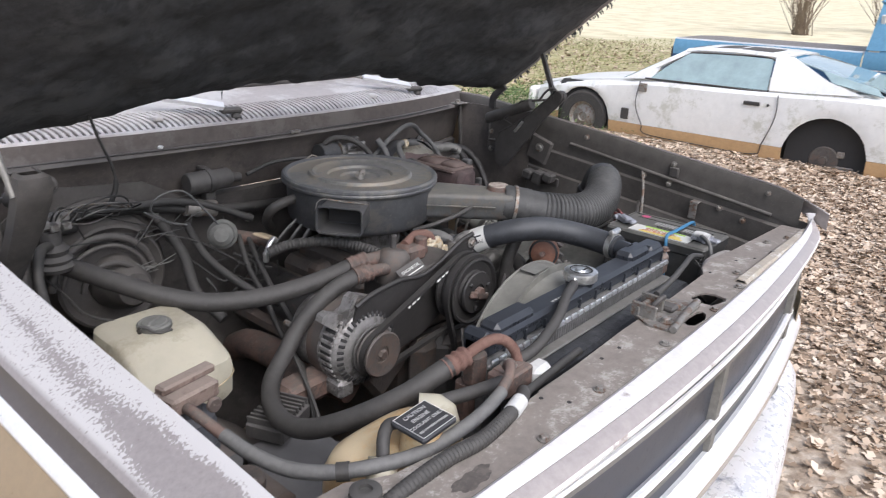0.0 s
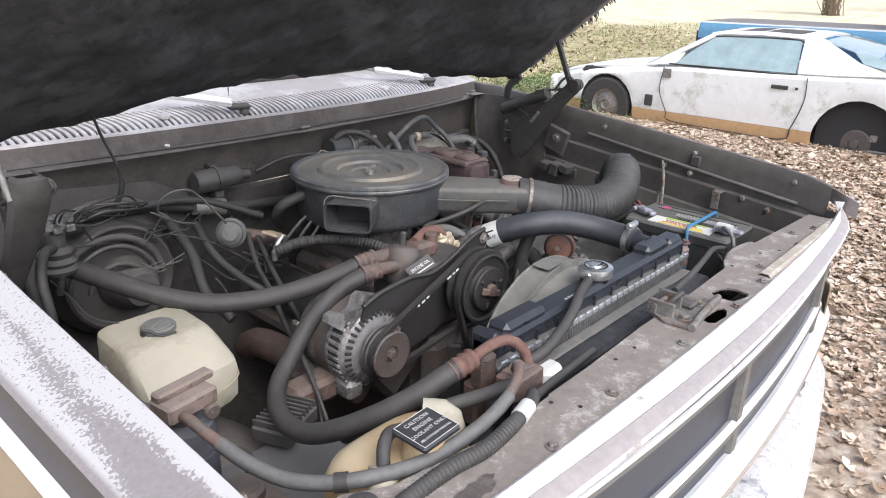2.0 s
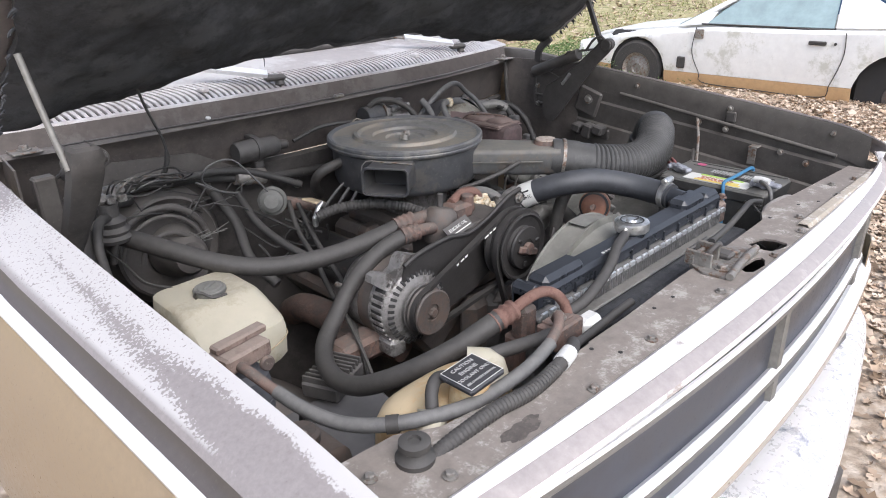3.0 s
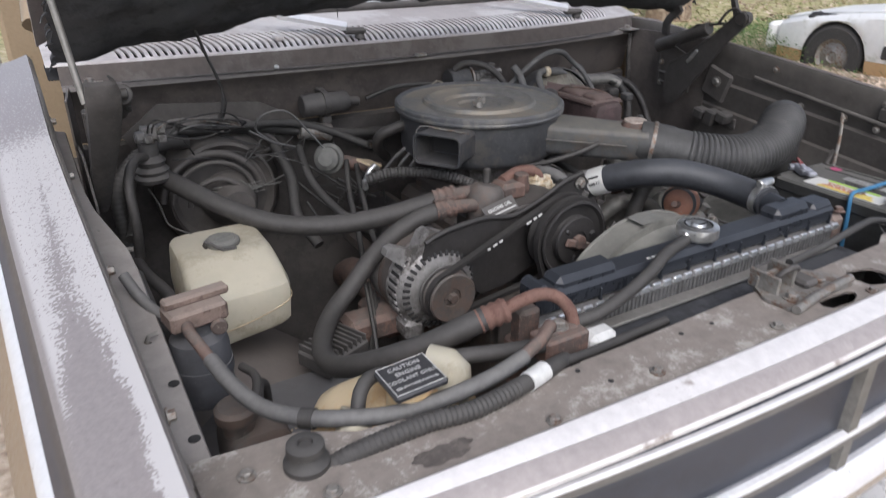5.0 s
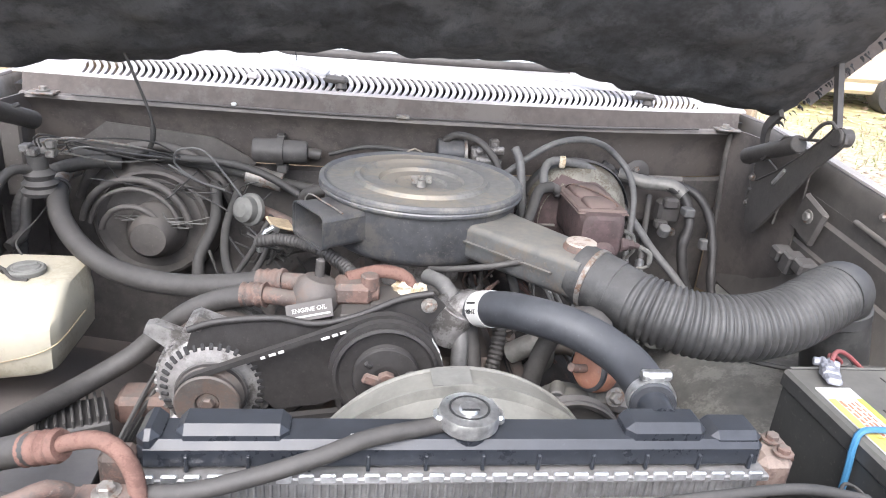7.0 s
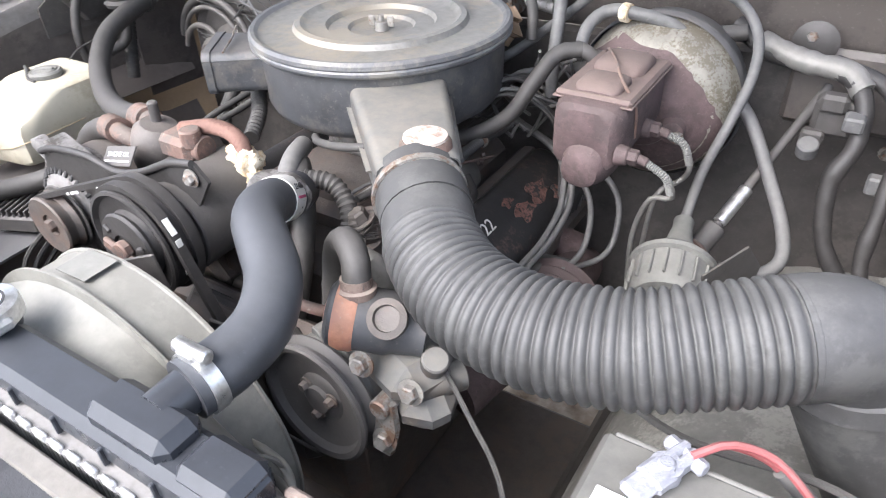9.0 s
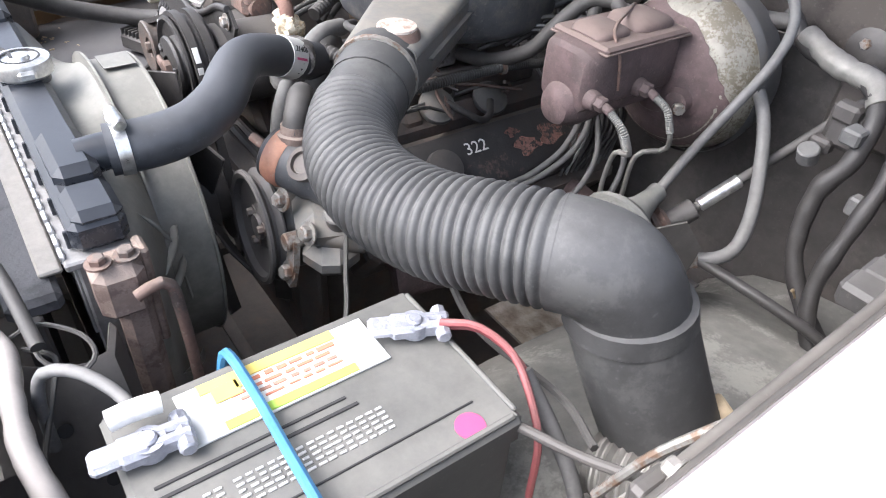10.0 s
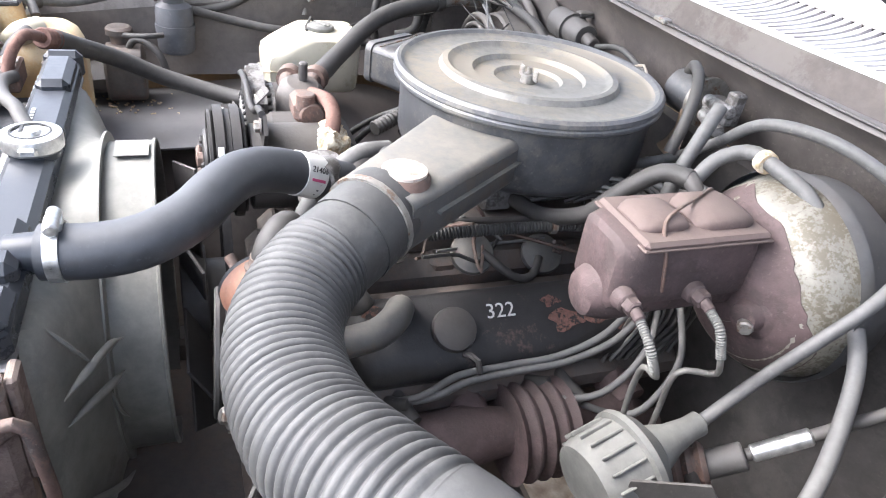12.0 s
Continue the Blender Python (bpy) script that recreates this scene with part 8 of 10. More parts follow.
relay("wiper_canister", (-0.175, 1.185, 1.215), 0.027, 0.115, "dark wiper motor canister strapped to the firewall")
mot = thing("vacuum_motor", "blue-grey vacuum motor with valves on the firewall", "vacuum motor", (0.2, 1.18, 1.2))
part("can", cyl((0.165, 1.185, 1.232), (0.225, 1.185, 1.232), 0.03), M_CLEANER, mot, "blue-grey can")
part("flange", ring((0.226, 1.185, 1.232), (1, 0, 0), 0.0, 0.006, 0.036), M_ZINC, mot)
part("valve_block", join(box((0.265, 1.18, 1.235), (0.05, 0.03, 0.03), 0.004), cyl((0.25, 1.165, 1.245), (0.31, 1.155, 1.25), 0.009), cyl((0.25, 1.165, 1.225), (0.305, 1.15, 1.222), 0.009), box((0.29, 1.175, 1.255), (0.02, 0.02, 0.03), 0.003)), M_ALU, mot, "pale valve block")
part("hose", tube([(0.18, 1.18, 1.26), (0.205, 1.165, 1.277), (0.25, 1.14, 1.270), (0.285, 1.11, 1.235), (0.295, 1.09, 1.19)], 0.008, 10), M_HOSE, mot)
part("wire", tube([(-0.07, 1.18, 1.215), (0.0, 1.175, 1.235), (0.06, 1.16, 1.24), (0.12, 1.15, 1.235)], 0.005, 8), M_WIRE, mot)

# pressure valve with its dome and the fittings beside it
dome = thing("check_valve", "pale domed plastic valve on a rusty pipe", "valve", (-0.223, 1.06, 1.09))
DA = Vector((-0.55, -0.75, 0.25)).normalized()
part("dome", lathe([(0, -0.012), (0.026, -0.012), (0.034, -0.006), (0.034, 0.002), (0.028, 0.008), (0.026, 0.022), (0.016, 0.030), (0, 0.031)], (-0.222, 1.06, 1.122), DA, 26), M_SERVO, dome, "pale grey dome")
part("pipe", tube([(-0.215, 1.07, 1.118), (-0.185, 1.075, 1.105), (-0.15, 1.06, 1.095), (-0.11, 1.03, 1.085)], 0.016, 12), M_RUST, dome)
part("bright_clip", join(tube([(-0.185, 0.945, 1.098), (-0.178, 0.943, 1.118), (-0.165, 0.945, 1.128), (-0.155, 0.95, 1.12)], 0.006, 8), box((-0.188, 0.943, 1.09), (0.012, 0.012, 0.025), 0.003)), M_STEEL, dome, "bright metal clip")
part("torn_scrap", box((-0.155, 0.99, 1.12), (0.05, 0.04, 0.006), 0.002, Matrix.Rotation(0.6, 3, (0.2, 0.6, 0.8))), M_TORN, dome, "torn tan scrap")
lo = thing("corrugated_loom", "black corrugated wiring loom beside the air cleaner", "loom", (-0.1, 0.85, 1.08))
part("loom_tube", tube([(-0.19, 0.93, 1.105), (-0.14, 0.91, 1.118), (-0.08, 0.87, 1.120), (-0.03, 0.82, 1.112), (0.0, 0.77, 1.10)], 0.0115, 14, 0.0018, ribs(0.008, 0.08)), M_HOSE, lo)
lo2 = thing("corrugated_loom", "black corrugated loom hanging beside the compressor", "loom", (0.12, 0.65, 1.0))
part("grey_hose", tube([(0.115, 0.76, 1.12), (0.14, 0.71, 1.125), (0.158, 0.66, 1.09), (0.16, 0.63, 1.03), (0.155, 0.62, 0.95)], 0.0135, 14), M_LEAD, lo2, "grey rubber hose")
part("loom_tube", tube([(0.15, 0.70, 1.11), (0.20, 0.72, 1.10), (0.235, 0.70, 1.06), (0.22, 0.66, 0.98)], 0.012, 14, 0.0018, ribs(0.008, 0.08)), M_HOSE, lo2)

# heater hoses behind the washer bottle
hh = thing("heater_hose", "dark heater hoses along the inner fender", "hose", (-0.64, 0.95, 1.1))
part("hose", tube([(-0.50, 1.17, 1.175), (-0.56, 1.15, 1.178), (-0.62, 1.11, 1.165), (-0.66, 1.07, 1.12), (-0.665, 1.05, 1.05), (-0.66, 1.03, 0.98)], 0.014, 14, 0.003, ribs(0.010, 0.05, 0.10)), M_WIRE, hh)
part("hose", tube([(-0.62, 1.10, 1.15), (-0.64, 1.05, 1.13), (-0.645, 1.03, 1.07), (-0.66, 0.99, 1.05)], 0.011, 12), M_HOSE, hh)
part("hose", tube([(-0.655, 0.50, 1.10), (-0.66, 0.60, 1.075), (-0.645, 0.70, 1.06), (-0.66, 0.82, 1.05), (-0.66, 0.95, 1.02)], 0.010, 12), M_HOSE, hh)
part("hose", tube([(-0.69, 0.66, 1.13), (-0.685, 0.60, 1.10), (-0.68, 0.53, 1.085), (-0.66, 0.505, 1.085)], 0.010, 12), M_HOSE, hh)
# ribbed vacuum valve under the plugs
valve_l = thing("heater_valve", "dark ribbed heater valve under a pile of plugs", "valve", (-0.60, 1.01, 1.15))
part("body", lathe([(0, 0), (0.03, 0), (0.034, 0.008), (0.026, 0.014), (0.032, 0.022), (0.024, 0.03), (0.028, 0.04), (0.018, 0.05), (0.018, 0.075), (0, 0.078)], (-0.598, 1.015, 1.152), (0, 0, 1), 24), M_PLATE, valve_l)
part("side_hose", tube([(-0.60, 1.01, 1.20), (-0.63, 0.98, 1.205), (-0.65, 0.95, 1.17), (-0.652, 0.93, 1.10), (-0.655, 0.94, 1.03)], 0.009, 12), M_HOSE, valve_l, "grey hose")
# harness across the firewall
har = thing("wiring_harness", "dusty taped wiring harness along the firewall", "wiring harness", (-0.3, 1.2, 1.12))
part("trunk", tube([(-0.60, 1.19, 1.185), (-0.50, 1.185, 1.190), (-0.42, 1.19, 1.185), (-0.32, 1.19, 1.175), (-0.22, 1.18, 1.155), (-0.12, 1.17, 1.14), (0.0, 1.17, 1.13), (0.12, 1.17, 1.12)], 0.012, 12, 0.01, lambda s, w: 1 + 0.2 * hum(s * 30, 0, 0)), M_WIRE, har, "taped trunk")
part("branch", tube([(-0.52, 1.15, 1.205), (-0.45, 1.16, 1.195), (-0.3, 1.165, 1.19), (-0.2, 1.16, 1.165), (-0.1, 1.12, 1.12)], 0.009, 10), M_WIRE, har)
part("tape_wrap", tube([(-0.245, 1.178, 1.163), (-0.17, 1.172, 1.148)], 0.021, 12, 0.01, lambda s, w: 1 + 0.15 * hum(s * 50, 2, 0)), M_ZINC, har, "grey foil wrap")
for i in range(8):
    part("connector", box((-0.610 + 0.013 * (i % 4), 1.015 + 0.024 * hum(i + 0.3, 0.4, 0.2), 1.235 + 0.012 * (i // 4) + 0.008 * hum(0.3, i + 0.4, 0.7)), (0.016, 0.024, 0.014), 0.002, Matrix.Rotation(0.5 * hum(i, i, 2), 3, "Z")), M_ALU, har)
rnd = random.Random(3)
for i in range(9):
    a = Vector((-0.605 + 0.008 * i, 1.02, 1.235))
    part("wire", tube([a, a + Vector((rnd.uniform(0.0, 0.06), rnd.uniform(-0.03, 0.02), rnd.uniform(-0.01, 0.035))), a + Vector((rnd.uniform(0.06, 0.14), rnd.uniform(0.04, 0.10), rnd.uniform(-0.04, 0.005))), (-0.38 + rnd.uniform(-0.03, 0.03), 1.165, 1.19)], 0.0018, 6), rnd.choice((M_WIRE, M_WIRE, M_LEAD, M_ZINC)), har)
part("hood_wire", tube([(-0.47, 1.155, 1.195), (-0.435, 1.14, 1.215), (-0.42, 1.13, 1.255), (-0.425, 1.125, 1.30), (-0.445, 1.125, 1.36), (-0.46, 1.12, 1.41)], 0.0055, 8, 0.012, lambda s, w: 1.0 if s < 0.10 else 0.55), M_WIRE, har, "loose wire up to the hood")
part("loop_wire", tube([(-0.33, 1.10, 1.165), (-0.37, 1.09, 1.20), (-0.36, 1.07, 1.235), (-0.31, 1.06, 1.24), (-0.265, 1.055, 1.19), (-0.225, 1.05, 1.135)], 0.0022, 8), M_LEAD, har, "thin looping vacuum line")
part("loop_wire", tube([(-0.385, 1.09, 1.20), (-0.33, 1.10, 1.165), (-0.28, 1.11, 1.145)], 0.0022, 8), M_LEAD, har)
for pts, r in (([(-0.18, 1.06, 1.11), (-0.21, 0.98, 1.06), (-0.24, 0.88, 1.03), (-0.26, 0.80, 0.98), (-0.24, 0.76, 0.93)], 0.006), ([(-0.16, 1.05, 1.10), (-0.19, 0.95, 1.05), (-0.22, 0.85, 1.02), (-0.22, 0.78, 0.96)], 0.006), ([(-0.26, 1.15, 1.13), (-0.27, 1.05, 1.08), (-0.25, 0.95, 1.04), (-0.2, 0.88, 1.0)], 0.009),
               ([(-0.31, 1.17, 1.14), (-0.30, 1.10, 1.08), (-0.32, 1.02, 1.02), (-0.30, 0.95, 0.97)], 0.012)):
    part("branch", tube(pts, r, 8), M_WIRE, har)
for i in range(4):
    part("dangling_wire", tube([(-0.30 + 0.01 * i, 0.72, 1.0 - 0.02 * i), (-0.33 + 0.012 * i, 0.62 + 0.02 * i, 0.95), (-0.35, 0.55 + 0.02 * i, 0.90 - 0.01 * i), (-0.33 + 0.01 * i, 0.52, 0.86)], 0.004, 6), M_WIRE, har)
# firewall hose loop behind the air cleaner
part("choke_hose", tube([(-0.06, 1.10, 1.09), (-0.10, 1.06, 1.13), (-0.11, 1.02, 1.17), (-0.07, 1.0, 1.19), (-0.04, 1.0, 1.19)], 0.012, 12), M_HOSE, har, "black breather hose into the air cleaner")
for i in range(3):
    part("spark_lead", tube([(-0.11 + 0.012 * i, 1.02 - 0.03 * i, 1.08), (-0.085 + 0.01 * i, 1.0 - 0.025 * i, 1.12), (-0.05 + 0.008 * i, 0.99 - 0.02 * i, 1.15)], 0.004, 6), M_LEAD, har)
leads = thing("ignition_leads", "grey ignition leads along the valve cover", "ignition leads", (0.36, 0.85, 0.95))
for pts in ([(0.395, 0.71, 0.91), (0.405, 0.745, 0.925), (0.40, 0.79, 0.945), (0.40, 0.86, 0.95), (0.405, 0.93, 0.96), (0.40, 1.0, 0.99), (0.36, 1.06, 1.03), (0.25, 1.09, 1.06)],
            [(0.395, 0.72, 0.905), (0.41, 0.76, 0.925), (0.408, 0.80, 0.94), (0.407, 0.87, 0.945), (0.412, 0.94, 0.955), (0.41, 1.01, 0.985), (0.37, 1.07, 1.02), (0.27, 1.10, 1.05)],
            [(0.415, 0.90, 0.905), (0.44, 0.93, 0.915), (0.45, 0.98, 0.93), (0.43, 1.04, 0.97), (0.37, 1.09, 1.01)],
            [(0.43, 0.96, 0.89), (0.47, 1.0, 0.90), (0.48, 1.03, 0.93), (0.46, 1.07, 0.98), (0.38, 1.11, 1.02)]):
    part("lead", tube(pts, 0.0048, 8), M_LEAD, leads)
for y in (0.70, 0.895):
    part("boot", tube([(0.372, y, 0.895), (0.395, y + 0.012, 0.907), (0.408, y + 0.025, 0.915)], 0.0085, 10), M_HOSE, leads)
part("lead_clip", tube([(0.385, 0.80, 0.965), (0.40, 0.81, 0.97), (0.405, 0.815, 0.955), (0.40, 0.82, 0.935)], 0.004, 6), M_BLACK, leads)
# wires behind the air cleaner
bw = thing("vacuum_lines", "thin vacuum lines and wires behind the air cleaner", "vacuum lines", (0.28, 1.08, 1.08))
rnd = random.Random(8)
for i in range(10):
    y0 = 1.03 + 0.012 * i
    part("line", tube([(0.24 + 0.02 * rnd.random(), y0 - 0.10, 1.10), (0.29, y0 - 0.04 + 0.02 * rnd.random(), 1.13 + 0.02 * rnd.random()), (0.34 + 0.03 * rnd.random(), y0, 1.10), (0.37 + 0.03 * rnd.random(), y0 + 0.02, 1.0), (0.39, y0 - 0.02, 0.92)], rnd.choice((0.003, 0.004, 0.0055)), 6), rnd.choice((M_WIRE, M_LEAD, M_HOSE)), bw)
part("upright_hose", tube([(0.345, 1.06, 1.12), (0.34, 1.075, 1.18), (0.335, 1.10, 1.24), (0.325, 1.12, 1.265)], 0.0095, 10), M_LEAD, bw)
part("cross_hose", tube([(0.24, 1.10, 1.10), (0.30, 1.11, 1.12), (0.38, 1.14, 1.15), (0.46, 1.17, 1.19), (0.58, 1.20, 1.21)], 0.012, 12), M_HOSE, bw)
# loose thin wires and vacuum lines
rnd = random.Random(31)


def loose(owner, count, lo, hi, drop, mats, r0=0.0016, r1=0.0034):
    """Thin wires that wander through the box lo..hi and hang by drop."""
    for i in range(count):
        a = Vector([rnd.uniform(p, q) for p, q in zip(lo, hi)])
        b = Vector([rnd.uniform(p, q) for p, q in zip(lo, hi)])
        m = a.lerp(b, 0.5) + Vector((rnd.gauss(0, 0.03), rnd.gauss(0, 0.02), -drop * rnd.uniform(0.3, 1.2)))
        part("wire", tube([a, a.lerp(m, 0.5) + Vector((rnd.gauss(0, 0.012), rnd.gauss(0, 0.012), rnd.gauss(0, 0.012))), m, b], rnd.uniform(r0, r1), 6, 0.015), rnd.choice(mats), owner)


loose(har, 7, (-0.55, 1.10, 1.13), (-0.18, 1.17, 1.20), 0.05, (M_WIRE,), 0.0012, 0.002)
loose(har, 12, (-0.30, 0.95, 1.02), (-0.05, 1.12, 1.12), 0.05, (M_WIRE,))
loose(bw, 12, (0.20, 1.02, 1.06), (0.42, 1.16, 1.18), 0.05, (M_WIRE, M_LEAD, M_GREYPIPE))
loose(bw, 10, (0.20, 0.76, 1.03), (0.30, 1.0, 1.08), 0.02, (M_WIRE, M_LEAD, M_RUST), 0.002, 0.004)
# by-pass hose and water hoses at the engine front
wh = thing("heater_hose", "black heater hose from the engine front", "hose", (0.2, 0.65, 1.0))
part("hose", tube([(0.12, 0.74, 1.10), (0.15, 0.71, 1.11), (0.175, 0.68, 1.07), (0.185, 0.645, 1.0), (0.18, 0.62, 0.93)], 0.017, 14), M_HOSE, wh)
part("hose", tube([(0.362, 0.561, 1.112), (0.358, 0.568, 1.135), (0.335, 0.585, 1.142), (0.305, 0.60, 1.115), (0.285, 0.61, 1.06), (0.27, 0.61, 0.98)], 0.0155, 14), M_HOSE, wh)
part("bypass", tube([(0.255, 0.68, 1.02), (0.29, 0.66, 1.05), (0.31, 0.67, 1.02), (0.30, 0.70, 0.97)], 0.018, 14), M_GREYPIPE, wh)
for i in range(10):
    part("nut", bolt((0.25 + 0.05 * hum(i, 0, 9), 0.72 + 0.06 * hum(0, i * 1.3, 9), 1.05 + 0.03 * hum(i * 0.7, 1, 9)), (0.4 * math.sin(i * 2.3), 0.4 * math.cos(i * 1.7), 1), 0.013, 0.016), M_GREASE, wh)
# dipstick wire over the wheelhouse
solid("thin_wire", tube([(0.44, 0.585, 1.03), (0.50, 0.55, 1.0), (0.55, 0.52, 0.97), (0.60, 0.46, 0.93)], 0.003, 6), M_WIRE, "thin loose wire beside the battery", "wire")
solid("thin_wire", tube([(0.63, 0.60, 1.06), (0.70, 0.585, 1.055), (0.80, 0.60, 1.05), (0.86, 0.58, 1.06)], 0.004, 6), M_WIRE, "thin loose wire under the duct", "wire")
# firewall side by the booster
sw = thing("wiring_harness", "bundled dark wires and plugs at the firewall corner", "wiring harness", (0.75, 1.15, 1.0))
part("trunk", tube([(0.56, 1.22, 1.215), (0.62, 1.2, 1.185), (0.70, 1.18, 1.185), (0.745, 1.15, 1.165), (0.755, 1.12, 1.11), (0.74, 1.10, 1.06), (0.755, 1.08, 0.98), (0.80, 1.07, 0.92), (0.86, 1.06, 0.88)], 0.012, 12, 0.003, lambda s, w: 1 + 0.22 * hum(s * 30, 5, 0)), M_BELTBLACK, sw)
part("trunk", tube([(0.70, 1.19, 1.19), (0.77, 1.16, 1.175), (0.80, 1.12, 1.13), (0.805, 1.08, 1.06), (0.805, 1.05, 0.98), (0.83, 1.03, 0.92), (0.88, 1.02, 0.88)], 0.0105, 12, 0.003, lambda s, w: 1 + 0.2 * hum(s * 30, 7, 0)), M_BELTBLACK, sw)
part("foil_wrap", tube([(0.60, 1.21, 1.198), (0.66, 1.19, 1.186), (0.72, 1.175, 1.184), (0.745, 1.155, 1.168)], 0.0155, 14, 0.006, lambda s, w: 1 + 0.22 * hum(s * 60, 3, 0)), M_GREYPIPE, sw, "crumpled grey foil wrap")
part("fuse_block", join(box((0.72, 1.17, 1.125), (0.055, 0.04, 0.055), 0.008), box((0.715, 1.15, 1.15), (0.035, 0.025, 0.025), 0.005), box((0.70, 1.15, 1.098), (0.03, 0.02, 0.02), 0.004)), M_BLACK, sw)
part("plug", box((0.745, 1.12, 1.14), (0.025, 0.03, 0.02), 0.003), M_LEAD, sw)
part("plug", box((0.79, 1.10, 1.07), (0.02, 0.02, 0.025), 0.003), M_LEAD, sw)
part("plug", cyl((0.70, 1.13, 1.08), (0.70, 1.12, 1.10), 0.014), M_LEAD, sw)
part("moss_clump", join(*[tube([(0.80 + 0.03 * hum(i, 1, 1), 1.02 + 0.03 * hum(1, i, 1), 0.965), (0.80 + 0.05 * hum(i, 2, 1), 1.0 + 0.05 * hum(2, i, 1), 0.99), (0.80 + 0.07 * hum(i, 3, 1), 1.0 + 0.07 * hum(3, i, 1), 0.985)], 0.002, 4, 0.02) for i in range(40)]), M_TORN, sw, "dry nest of fibres")
part("hanging_hose", tube([(0.60, 0.99, 0.955), (0.66, 0.96, 0.975), (0.72, 0.97, 0.97), (0.80, 0.98, 0.965), (0.86, 1.0, 0.945), (0.90, 1.02, 0.90)], 0.0075, 10), M_BELTBLACK, sw)
part("column_grommet", lathe([(0, 0), (0.03, 0), (0.032, 0.006), (0.02, 0.012), (0.012, 0.012), (0, 0.014)], (0.665, 1.262, 1.19), (0, -1, 0), 20), M_BLACK, sw)
con = thing("connector_block", "three dark relay connectors on the inner fender", "relay", (0.89, 0.93, 1.09))
for y, z in ((0.97, 1.105), (0.93, 1.10), (0.89, 1.108)):
    part("relay", box((0.897, y, z), (0.04, 0.034, 0.03 if y != 0.93 else 0.045), 0.005, Matrix.Rotation(0.2, 3, "X")), M_PLATE, con)
part("mount", box((0.918, 0.93, 1.09), (0.01, 0.13, 0.03), 0.003), M_BLACK, con)
# steering pieces and hoses low beside the battery
low = thing("charcoal_canister", "dusty ribbed canister beside the inner fender", "canister", (0.85, 0.86, 0.93))
part("ribbed_can", tube([(0.84, 0.62, 0.985), (0.90, 0.64, 1.0)], 0.028, 20, 0.002, ribs(0.009, 0.08)), M_GREYPIPE, low)
part("cap", join(cyl((0.83, 0.66, 1.0), (0.86, 0.72, 1.02), 0.02), cyl((0.87, 0.70, 1.0), (0.885, 0.74, 1.03), 0.016)), M_TORN, low)
# low fin cooler by the washer bottle
fin = solid("finned_module", box((-0.415, 0.60, 0.935), (0.10, 0.075, 0.03), 0.004, Matrix.Rotation(0.4, 3, "Z")), M_PLATE, "black finned ignition module on the inner fender", "module")
for i in range(9):
    part("fin", box((-0.415 + 0.011 * (i - 4) * math.cos(0.4), 0.60 + 0.011 * (i - 4) * math.sin(0.4), 0.955), (0.004, 0.07, 0.014), 0.001, Matrix.Rotation(0.4, 3, "Z")), M_PLATE, fin)
splash = solid("splash_shield", join(sheet([[(x, y, 0.895 + 0.03 * (y - 0.25)) for y in (0.60, 0.45, 0.25)] for x in (-0.36, -0.5, -0.69)][::-1], 0.004)), M_SPLASH, "grey rubber splash shield with dry debris", "splash shield", kind="structure")
rnd = random.Random(21)
deb = []
for i in range(60):
    x, y = -0.585 + rnd.gauss(0, 0.03), 0.38 + rnd.gauss(0, 0.06)
    s = rnd.uniform(0.003, 0.007)
    deb.append(box((x, y, 0.905), (s, s * rnd.uniform(0.4, 1), 0.003), 0.0008, Matrix.Rotation(rnd.random() * 3, 3, "Z")))
solid("debris", join(*deb), M_TORN, "dry crumbs of debris on the splash shield", "debris", kind="stuff")
vap = thing("vacuum_reservoir", "dark dusty vacuum reservoir with a round cap and hose", "reservoir", (-0.61, 0.378, 0.90))
part("body", cast([(0.338, -0.612, 0.968, 0.036, 0.050), (0.344, -0.612, 0.970, 0.042, 0.058), (0.412, -0.612, 0.970, 0.042, 0.058), (0.418, -0.612, 0.968, 0.036, 0.050)], 28, 4.0), M_GREASE, vap, "dusty dark body")
part("cap", lathe([(0, 0), (0.020, 0), (0.020, 0.022), (0.027, 0.024), (0.027, 0.036), (0.022, 0.041), (0, 0.042)], (-0.632, 0.372, 1.022), (0, 0, 1), 24), M_GREASE, vap, "round cap")
part("hose", tube([(-0.600, 0.388, 1.020), (-0.598, 0.398, 1.042), (-0.590, 0.420, 1.045), (-0.575, 0.450, 1.020), (-0.57, 0.465, 0.97)], 0.0075, 10), M_HOSE, vap)
part("hose", tube([(-0.615, 0.378, 1.050), (-0.60, 0.395, 1.052), (-0.59, 0.43, 1.055), (-0.60, 0.46, 1.055)], 0.006, 10), M_HOSE, vap)
horn = thing("horn", "round black horn beside the dryer", "horn", (-0.64, 0.33, 0.92))
part("bell", lathe([(0, 0), (0.05, 0), (0.055, 0.01), (0.05, 0.03), (0.03, 0.04), (0.012, 0.045), (0, 0.045)], (-0.645, 0.33, 0.935), (0.1, -0.1, 1), 28), M_BLACK, horn)

# ---- ground ----
def ground_z(x, y):
    d = math.hypot(x, y)
    far = max(0.0, d - 9)
    return GROUND + 0.010 * max(0, min(x - 2, 8)) + 0.035 * far - 0.035 * 0.0 + (0.03 * hum(x * 0.25, y * 0.25, 0.3) if d > 4 else 0.0) * min(1, (d - 4) / 4)


